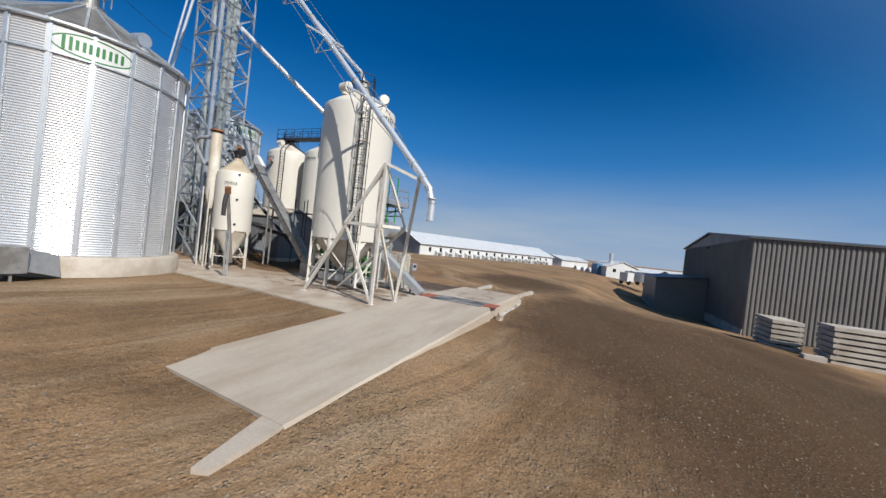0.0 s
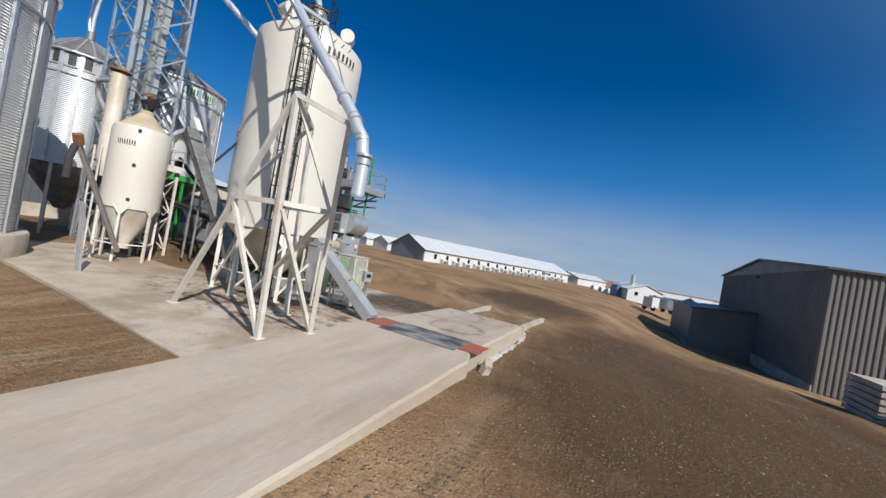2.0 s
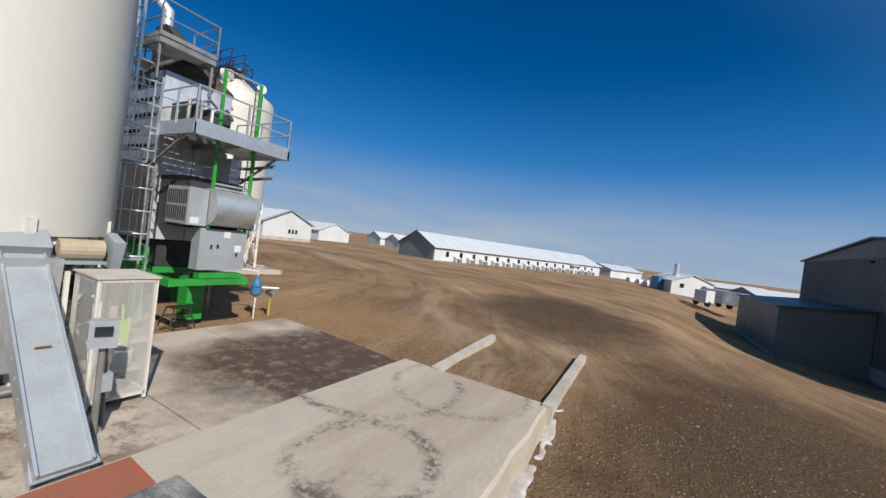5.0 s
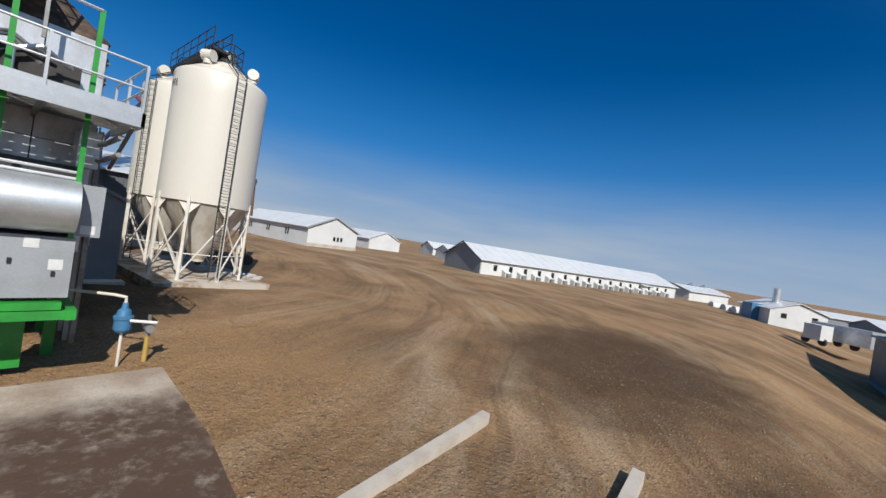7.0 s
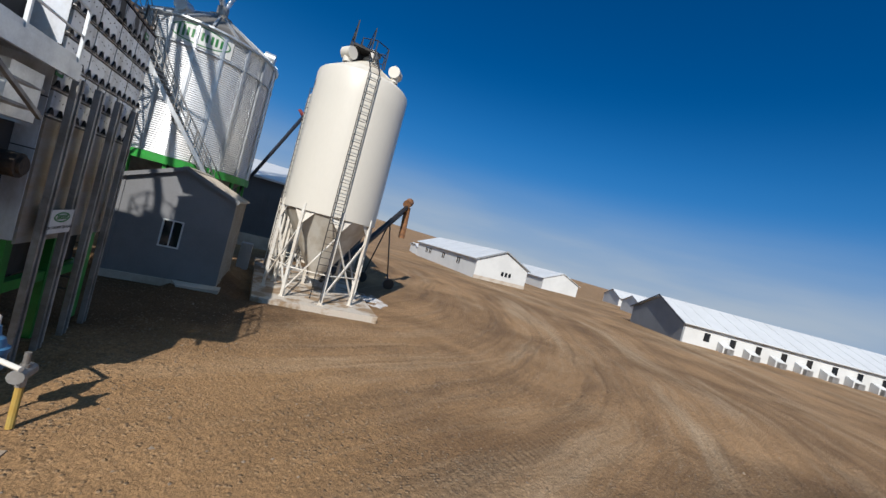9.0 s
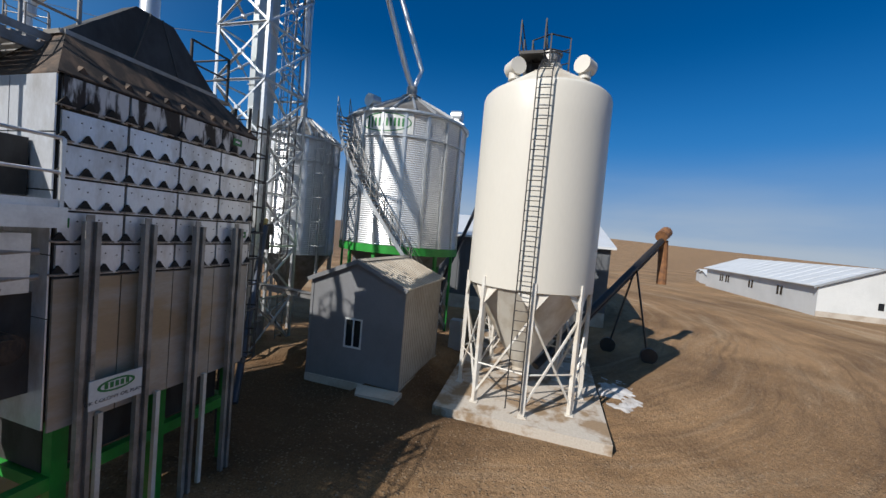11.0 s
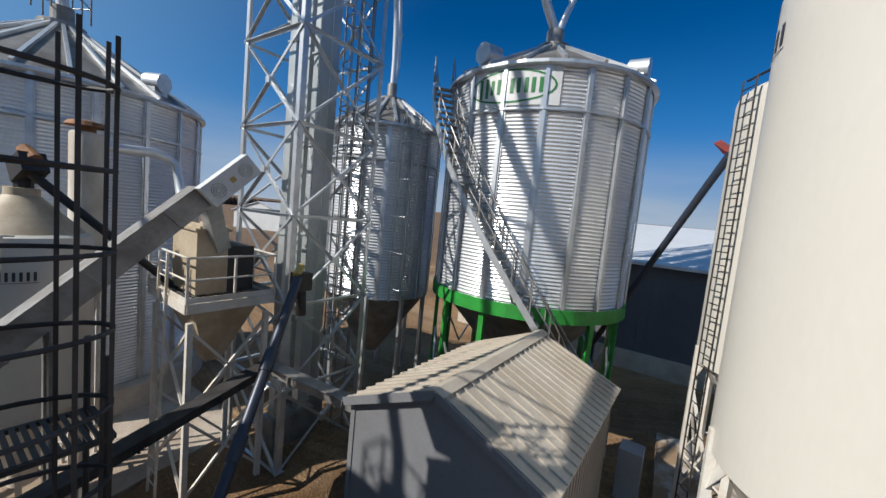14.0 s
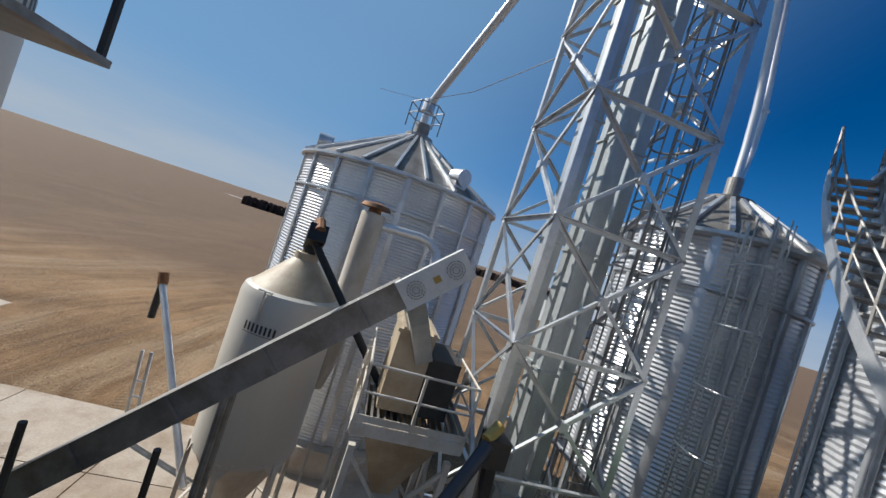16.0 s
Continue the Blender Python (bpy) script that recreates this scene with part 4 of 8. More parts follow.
def steel_bin(name, c, r, z0, z1, apex, label, panels=20, logo=(), ribs=24, ring_gap=1.22, vents=(), bars=()):
    c = Vector((c[0], c[1], 0))
    root = thing(name, (c.x, c.y, z0), label, "grain bin", "corrugated bins")
    bm = B()
    lathe(bm, corrugated(r, z0, z1), panels * 4, c)
    part("wall", bm, M_GALV, root, smooth=40)
    sb = B()
    box(sb, (0.045, 0, (z1 - z0) / 2), (0.05, 0.10, z1 - z0))
    box(sb, (0.025, 0, (z1 - z0) / 2), (0.012, 0.2, z1 - z0))
    me = mesh_of("stiffener", sb, M_GALV_B)
    for i in range(panels):
        a = i * math.tau / panels
        piece("stiffener", me, root, Matrix.Translation(at_angle(c, r, a, z0)) @ Matrix.Rotation(a, 4, "Z"))
    bm = B()
    e = 0.14
    rise = apex - z1
    lathe(bm, [(r + e, z1 - 0.06), (r + e, z1 - 0.02), (0.55, apex), (0.55, apex + 0.12), (0, apex + 0.14)], panels * 2, c)
    part("roof", bm, M_ROOFG, root)
    rb = B()
    L = math.hypot(r + e - 0.55, rise)
    box(rb, (0, 0, 0), (L, 0.09, 0.11))
    me = mesh_of("roof_rib", rb, M_GALV_B)
    for i in range(ribs):
        a = (i + 0.5) * math.tau / ribs
        m = at_angle(c, (r + e + 0.55) / 2, a, (z1 + apex) / 2 + 0.03)
        piece("roof_rib", me, root, Matrix.Translation(m) @ Matrix.Rotation(a, 4, "Z") @ Matrix.Rotation(math.atan2(rise, r + e - 0.55), 4, "Y"))
    bm = B()
    lathe(bm, [(r + 0.05, z1 - 0.12), (r + e + 0.04, z1 - 0.08), (r + e + 0.04, z1 + 0.0), (r + e - 0.05, z1 + 0.02)], panels * 2, c)
    part("eave_ring", bm, M_GALV_B, root)
    bm = B()
    lathe(bm, [(r + 0.03, z1 - 1.24), (r + 0.09, z1 - 1.22), (r + 0.09, z1 - 1.17), (r + 0.03, z1 - 1.15)], panels * 2, c)
    part("wind_ring", bm, M_GALV_B, root)
    bm = B()
    k = min(1.0, r / 3.4)
    lathe(bm, [(0.6 * k, apex - 0.05), (0.6 * k, apex + 0.16), (0.3 * k, apex + 0.24), (0.3 * k, apex + 0.7), (0, apex + 0.72)], 20, c)
    part("peak_collar", bm, M_GALV_D, root)
    for a in vents:
        p = at_angle(c, r * 0.86, a, z1 + rise * 0.14)
        o = Vector((math.cos(a), math.sin(a), 0))
        bm = B()
        sd = Vector((-o.y, o.x, 0))
        tube(bm, p + Vector((0, 0, 0.38)) - o * 0.25, p + Vector((0, 0, 0.36)) + o * 0.3, 0.3, 20)
        beam(bm, p - o * 0.02 - Vector((0, 0, 0.1)), p - o * 0.02 + Vector((0, 0, 0.34)), 0.5, 0.42, up=o)
        part("roof_vent", bm, M_GALV_B, root, smooth=40)
    for a, zc in logo:
        bm = B()
        curved_patch(bm, c, r + 0.03, a - 1.35 / r, a + 1.35 / r, zc - 0.5, zc + 0.5, 14)
        part("decal", bm, M_LOGO_W, root, "white decal panel")
        bm = B()
        curved_ring(bm, c, r + 0.04, a, 1.25 / r, zc, 0.44, 0.05)
        mark = part("brand_mark", bm, M_LOGO_G, root, "green oval round plain lettering bars")
        for k in range(5):
            u = a + (k - 2) * 0.38 / r
            h = 0.26 if k == 0 else 0.19
            for s in (-0.1, 0.1):
                bm = B()
                curved_patch(bm, c, r + 0.04, u + (s - 0.05) / r, u + (s + 0.05) / r, zc - h, zc + h, 1)
                part("letter_bar", bm, M_LOGO_G, mark)
    for a, zc in bars:
        letter_bars(root, M_INK, c, r + 0.03, a - 1.9 / r, a + 1.9 / r, zc, 0.6, 6)
    return root


BA = (-21.75, 4.75)
binA = steel_bin("storage_bin", BA, 3.88, 1.3, 10.15, 12.25, "large galvanised corrugated storage bin on a concrete ring", 20, ((radians(-18), 9.45),), 24, vents=(radians(8), radians(120), radians(-150)))
bm = B()
lathe(bm, [(4.3, 0.0), (4.3, 1.2), (4.25, 1.28), (3.75, 1.3)], 72, (BA[0], BA[1], 0))
solo("bin_foundation", bm, M_CONC_W, "pale round concrete foundation ring under the storage bin", "foundation", kind="structure", smooth=40)


def bin_fan():
    p = Vector((BA[0] + 4.3, BA[1] - 3.2, 0))
    root = thing("aeration_fan", (p.x, p.y, ground_height(p.x, p.y)), "grey square aeration fan with duct into the bin foundation", "fan")
    z = 1.25
    bm = B()
    box(bm, (p.x, p.y, z), (1.0, 0.7, 0.9))
    part("housing", bm, M_GALV_D, root)
    bm = B()
    prism(bm, [(p.x - 0.4, p.y + 0.35, z - 0.4), (p.x + 0.4, p.y + 0.35, z - 0.4), (p.x + 0.2, p.y + 0.35, z + 0.4), (p.x - 0.5, p.y + 0.35, z + 0.4)], (-0.5, 1.1, -0.3))
    part("duct", bm, M_GALV_B, root)
    bm = B()
    tube(bm, (p.x - 0.5, p.y - 0.1, z), (p.x - 1.1, p.y - 0.1, z), 0.42, 20)
    part("fan_ring", bm, M_GALV_D, root)
    bm = B()
    for dx in (-0.35, 0.35):
        beam(bm, (p.x + dx, p.y, 0.1), (p.x + dx, p.y, z - 0.4), 0.07)
    part("stand", bm, M_GALV_D, root)


bin_fan()
BB = (-31.0, 17.95)
binB = steel_bin("overhead_bin", BB, 3.12, 5.2, 11.65, 13.15, "galvanised corrugated overhead bin on green ring and legs", 18, ((radians(2), 11.05),), 20, vents=(radians(-20), radians(88)))
bm = B()
lathe(bm, [(3.15, 4.9), (3.22, 4.9), (3.22, 5.28), (3.15, 5.28)], 54, (BB[0], BB[1], 0))
part("ring_beam", bm, M_GREEN, binB, "bright green ring beam")
bm = B()
lathe(bm, [(3.0, 5.1), (0.3, 2.1), (0.3, 1.9), (0, 1.9)], 54, (BB[0], BB[1], 0))
part("hopper_cone", bm, M_GALV_D, binB, smooth=30)
for i in range(12):
    a = i * math.tau / 12
    bm = B()
    beam(bm, at_angle(BB, 3.02, a, 0.9), at_angle(BB, 3.02, a, 4.95), 0.16, 0.12, up=(math.cos(a), math.sin(a), 0))
    part("leg", bm, M_GREEN, binB)
    bm = B()
    for b in (a + math.tau / 24, a - math.tau / 24):
        beam(bm, at_angle(BB, 3.0, a, 3.6), at_angle(BB, 3.0, b, 2.4), 0.05)
    part("brace", bm, M_GALV_B, binB)
for k, z in enumerate((10.1, 9.0, 7.9, 6.8, 5.6)):
    a = radians(38)
    bm = B()
    box(bm, at_angle(BB, 3.06, a, z), (0.1, 0.2, 0.16), Matrix.Rotation(a, 3, "Z"))
    part("level_sensor", bm, M_LOGO_W, binB)
BC = (-29.3, 12.45)
binC = steel_bin("tall_bin", BC, 2.02, 4.35, 10.35, 11.5, "galvanised corrugated bin with hopper bottom behind the tower", 16, (), 18, bars=((radians(-60), 9.9),), vents=(radians(-90),))
bm = B()
lathe(bm, [(2.0, 4.37), (0.25, 1.9), (0, 1.9)], 48, (BC[0], BC[1], 0))
part("hopper_cone", bm, M_GALV_D, binC, smooth=30)
for i in range(10):
    a = i * math.tau / 10
    bm = B()
    beam(bm, at_angle(BC, 2.0, a, 0.4), at_angle(BC, 2.0, a, 4.5), 0.12)
    part("leg", bm, M_GALV_B, binC)
ladder(binC, at_angle(BC, 2.2, radians(62), 4.35), at_angle(BC, 2.2, radians(62), 10.6), 0.45, (-math.sin(radians(62)), math.cos(radians(62)), 0), M_GALV_B, 4.9, (math.cos(radians(62)), math.sin(radians(62)), 0), 0.33)


# ---- stair on the overhead bin ----
def stair():
    """A stair that winds up the wall of the overhead bin."""
    ri, ro, a0, a1 = 3.22, 3.84, 64.0, -48.0

    def at(r, a, lift=0.0):
        return at_angle(BB, r, radians(a), 4.4 + (32 - a) / 11.2 + lift)
    root = thing("bin_stair", at(ro, a0), "galvanised steel stair with rails winding up the overhead bin", "stair")
    n = 28
    turns = [a0 + (a1 - a0) * k / n for k in range(n + 1)]
    for r in (ri, ro):
        bm = B()
        rows = []
        for a in turns:
            rows.append([bm.verts.new(at(r + q, a, h)) for q, h in ((-0.025, -0.14), (0.025, -0.14), (0.025, 0.14), (-0.025, 0.14))])
        for p, q in zip(rows, rows[1:]):
            for k in range(4):
                bm.faces.new((p[k], q[k], q[(k + 1) % 4], p[(k + 1) % 4]))
        bm.faces.new(rows[0][::-1])
        bm.faces.new(rows[-1])
        bmesh.ops.recalc_face_normals(bm, faces=bm.faces)
        part("stringer", bm, M_GALV_B, root)
    tb = B()
    box(tb, (0, 0, 0), (ro - ri - 0.05, 0.24, 0.035))
    me = mesh_of("tread", tb, M_GALV_D)
    steps = 46
    for k in range(steps):
        a = a0 + (a1 - a0) * (k + 0.5) / steps
        piece("tread", me, root, Matrix.Translation(at((ri + ro) / 2, a, 0.04)) @ Matrix.Rotation(radians(a), 4, "Z"))
    for r in (ri + 0.03, ro):
        bm = B()
        pipe(bm, [at(r, a, 0.95) for a in turns], 0.02, 6)
        rail = part("handrail", bm, M_GALV_D, root)
        bm = B()
        pipe(bm, [at(r, a, 0.52) for a in turns], 0.015, 6)
        part("middle_rail", bm, M_GALV_D, rail)
        for a in turns[::2]:
            bm = B()
            beam(bm, at(r, a, 0.1), at(r, a, 0.95), 0.03)
            part("rail_post", bm, M_GALV_D, rail)
    for a in turns[4::4]:
        if at(ro, a).z > 5.4:
            bm = B()
            beam(bm, at(3.1, a, -0.5), at(ro, a, -0.14), 0.045)
            part("wall_bracket", bm, M_GALV_D, root)
    for a in (turns[2], turns[6]):
        bm = B()
        p = at(ro, a, -0.14)
        beam(bm, (p.x, p.y, 0.6), p, 0.07)
        part("support_post", bm, M_GALV_B, root)


stair()


# ---- leg tower ----
def lattice_tower():
    x0, x1, y0, y1, base, top = -26.48, -23.92, 12.19, 14.75, 0.5, 29.5
    root = thing("leg_tower", ((x0 + x1) / 2, (y0 + y1) / 2, base), "tall galvanised lattice tower round the bucket elevators", "tower")
    cs = [(x0, y0), (x1, y0), (x1, y1), (x0, y1)]
    mx, my = (x0 + x1) / 2, (y0 + y1) / 2
    for x, y in cs:
        bm = B()
        sx, sy = (1 if x < mx else -1), (1 if y < my else -1)
        box(bm, (x + sx * 0.07, y, (base + top) / 2), (0.14, 0.016, top - base))
        box(bm, (x, y + sy * 0.07, (base + top) / 2), (0.016, 0.14, top - base))
        part("corner_leg", bm, M_GALV_B, root)
    bay = 2.2
    k = int((top - base) / bay)
    for i in range(k + 1):
        z = base + i * bay
        for f in range(4):
            p, q = cs[f], cs[(f + 1) % 4]
            bm = B()
            angle_bar(bm, (*p, z), (*q, z), 0.08, 0.014)
            part("girt", bm, M_GALV_B, root)
            if i < k:
                bm = B()
                m = ((p[0] + q[0]) / 2, (p[1] + q[1]) / 2)
                bm.free()
                for e in (p, q):
                    for za, zb in ((z, z + bay / 2), (z + bay, z + bay / 2)):
                        bm = B()
                        angle_bar(bm, (*e, za), (*m, zb), 0.07, 0.012)
                        part("cross_brace", bm, M_GALV_B, root)
                bm = B()
                box(bm, (*m, z + bay / 2), (0.16, 0.16, 0.16))
                part("gusset", bm, M_GALV_B, root)
    ladder(root, (x0 + 0.5, y1 - 0.25, base), (x0 + 0.5, y1 - 0.25, top), 0.42, (1, 0, 0), M_GALV_D, 3.0, (0, -1, 0), 0.32)
    # two bucket elevator legs: each an up and a down casing
    for cx, cy, w in ((mx + 0.35, my + 0.25, 0.34), (mx - 0.45, my - 0.35, 0.28)):
        el = thing("bucket_elevator", (cx, cy, base), "galvanised bucket elevator with two square trunk casings", "elevator", "elevators in the tower")
        for s in (-0.36, 0.36):
            bm = B()
            box(bm, (cx + s, cy, (base + top + 1.5) / 2), (w, w * 0.8, top + 1.5 - base))
            z = base + 1.2
            while z < top:
                box(bm, (cx + s, cy, z), (w + 0.08, w * 0.8 + 0.08, 0.05))
                z += 2.44
            part("trunk_casing", bm, M_CASE, el)
        bm = B()
        box(bm, (cx, cy, base + 0.5), (1.3, 0.6, 1.0))
        part("boot", bm, M_GALV_D, el)
        bm = B()
        tube(bm, (cx, cy - 0.35, top + 1.6), (cx, cy + 0.35, top + 1.6), 0.75, 20)
        part("head", bm, M_GALV_B, el)


lattice_tower()


def spout_line(name, pts, r, label, brackets=(), n=12, rings=True):
    root = thing(name, pts[-1], label, "spout", "spouts from the tower")
    bm = B()
    pipe(bm, pts, r, n)
    part("pipe", bm, M_GALV, root, smooth=40)
    if rings:
        for a, b in zip(pts, pts[1:]):
            a, b = Vector(a), Vector(b)
            L = (b - a).length
            if L < 2.5:
                continue
            d = (b - a) / L
            s = 1.5
            while s < L:
                bm = B()
                tube(bm, a + d * (s - 0.03), a + d * (s + 0.03), r + 0.035, n)
                part("flange", bm, M_GALV_B, root)
                s += 3.05
    return root


# the large spout over the ramp, with its truss brackets
E0 = Vector((-5.65, 9.25, 5.75))
T0 = Vector((-24.6, 13.6, 24.6))
big = spout_line("load_spout", [T0, E0 + (T0 - E0).normalized() * 0.5, E0 + Vector((-0.12, 0.02, 0.05)), E0 + Vector((0.12, -0.03, -0.2)), E0 + Vector((0.2, -0.06, -0.5)), Vector((-5.3, 9.1, 4.95))], 0.14, "thick galvanised load-out spout with elbow over the ramp", n=16)
bm = B()
tube(bm, (-5.3, 9.1, 5.1), (-5.3, 9.1, 4.25), 0.135, 20, 0.145)
part("drop_tube", bm, M_GALV, big, smooth=40)
for z, r_, h in ((5.12, 0.19, 0.05), (4.95, 0.165, 0.1), (4.27, 0.155, 0.03)):
    bm = B()
    tube(bm, (-5.3, 9.1, z), (-5.3, 9.1, z + h), r_, 20)
    part("collar", bm, M_GALV_B, big, smooth=40)
for k in range(4):
    bm = B()
    u = E0 + (T0 - E0).normalized() * (0.5 - 0.16 * k) if k < 2 else E0 + Vector((0.06 * (k - 1), -0.02 * (k - 1), -0.12 * (k - 1)))
    d = (Vector((0.2, -0.06, -0.5)) if k > 1 else (E0 - T0)).normalized()
    tube(bm, u, u + d * 0.03, 0.155, 18)
    part("elbow_seam", bm, M_GALV_B, big, smooth=40)
for s in (0.22, 0.42, 0.62):
    p = E0.lerp(T0, s)
    d = (T0 - E0).normalized()
    side = d.cross(Vector((0, 0, 1))).normalized()
    down = d.cross(side).normalized()
    if down.z > 0:
        down = -down
    bm = B()
    arms = [p + side * 1.15, p - side * 1.15, p + down * 1.0]
    for q in arms[:2]:
        beam(bm, p, q, 0.09)
        tube(bm, q, p + down * 1.0, 0.028, 6)
    beam(bm, p, p + down * 1.0, 0.06)
    part("truss_bracket", bm, M_GALV_B, big)
bm = B()
d = (T0 - E0).normalized()
side = d.cross(Vector((0, 0, 1))).normalized()
for q in (1.15, -1.15):
    chain = [E0.lerp(T0, s) + side * q for s in (0.22, 0.42, 0.62)]
    for a, b in zip([E0.lerp(T0, 0.03)] + chain, chain + [E0.lerp(T0, 0.85)]):
        tube(bm, a, b, 0.018, 5)
part("truss_cable", bm, M_GALV_D, big)
spout_line("bin_spout", [(-24.9, 13.8, 23.5), (-13.1, 13.75, 12.9), (-12.8, 13.66, 12.3)], 0.13, "galvanised grain spout running down to the tall cream bin")
spout_line("bin_spout", [(-25.6, 14.4, 27.5), (BB[0] + 0.34, BB[1] - 0.27, 14.6), (*BB, 13.8)], 0.15, "galvanised grain spout running down to the overhead bin")
spout_line("bin_spout", [(-26.0, 14.2, 28.5), (BB[0] - 0.36, BB[1] + 0.33, 14.9), (BB[0] - 0.06, BB[1] + 0.08, 13.9)], 0.13, "second galvanised spout meeting at the overhead bin")
spout_line("bin_spout", [(-26.6, 13.5, 27.0), (BC[0] + 0.1, BC[1] + 0.05, 14.0), (*BC, 13.0), (*BC, 12.2)], 0.1, "galvanised spout to the tall bin behind the tower")
spout_line("bin_spout", [(-26.8, 13.2, 27.5), (BC[0] - 0.25, BC[1] - 0.05, 14.0), (BC[0] - 0.3, BC[1] - 0.1, 13.0), (BC[0] - 0.15, BC[1] - 0.05, 12.2)], 0.08, "thinner galvanised spout to the tall bin")
pk = spout_line("bin_spout", [(-25.4, 12.3, 22.0), (BA[0] - 0.35, BA[1] + 0.75, 14.6), (BA[0], BA[1], 13.8), (BA[0], BA[1], 12.6)], 0.16, "galvanised spout to the peak of the storage bin")
railing(pk, [at_angle(BA, 0.7, k * math.tau / 6, 12.7) for k in range(6)], M_GALV_D, 1.0, True, 1.0, "peak_rail", False)
bm = B()
tube(bm, (BA[0], BA[1], 13.5), (BA[0], BA[1], 14.0), 0.26, 14)
part("diverter", bm, M_GALV_B, pk)
bm = B()
pipe(bm, [(-24.2, 12.2, 13.5), (-22.9, 8.2, 13.55), (-21.5, 4.0, 14.2), (-18.5, -6, 17.5)], 0.012, 5)
solo("guy_cable", bm, M_BLACK, "thin dark steel cable strung from the tower", "cable")


# ---- white frame that carries the spout ----
def spout_frame():
    root = thing("spout_frame", (-8.6, 9.8, SLAB), "white painted steel trestle carrying the load spout", "trestle")
    F1, F2, F3, F4 = Vector((-7.45, 10.75, SLAB)), Vector((-7.8, 9.35, 0.46)), Vector((-11.7, 9.45, SLAB)), Vector((-11.5, 11.6, SLAB))
    T1, T2 = Vector((-7.55, 9.0, 6.5)), Vector((-6.1, 9.35, 5.92))
    C1, C2, C3 = Vector((-9.5, 9.2, 3.89)), Vector((-7.6, 9.2, 3.89)), Vector((-7.0, 10.2, 3.89))
    R1 = Vector((-9.0, 10.9, 6.4))
    for nm, a, b, w in (("post", F2, T1, 0.12), ("post", F3, T1, 0.12), ("post", F1, T2, 0.12), ("strut", F2, C1, 0.1), ("strut", F1, C2 + Vector((0, 0, -0.15)), 0.1), ("strut", F4, C3, 0.11),
                        ("cross_beam", C1, C2, 0.13), ("cross_beam", C2, C3, 0.13), ("cross_beam", C3, Vector((-9.6, 11.1, 3.89)), 0.12), ("top_beam", T1, T2, 0.12), ("top_beam", T1, R1, 0.12), ("strut", C1, R1, 0.09), ("strut", C3, T1, 0.08), ("post", Vector((-9.4, 11.6, SLAB)), R1, 0.12)):
        bm = B()
        beam(bm, a, b, w)
        if nm == "post":
            box(bm, a + Vector((0, 0, 0.012)), (0.26, 0.26, 0.024))
        part(nm, bm, M_LEG, root)


spout_frame()


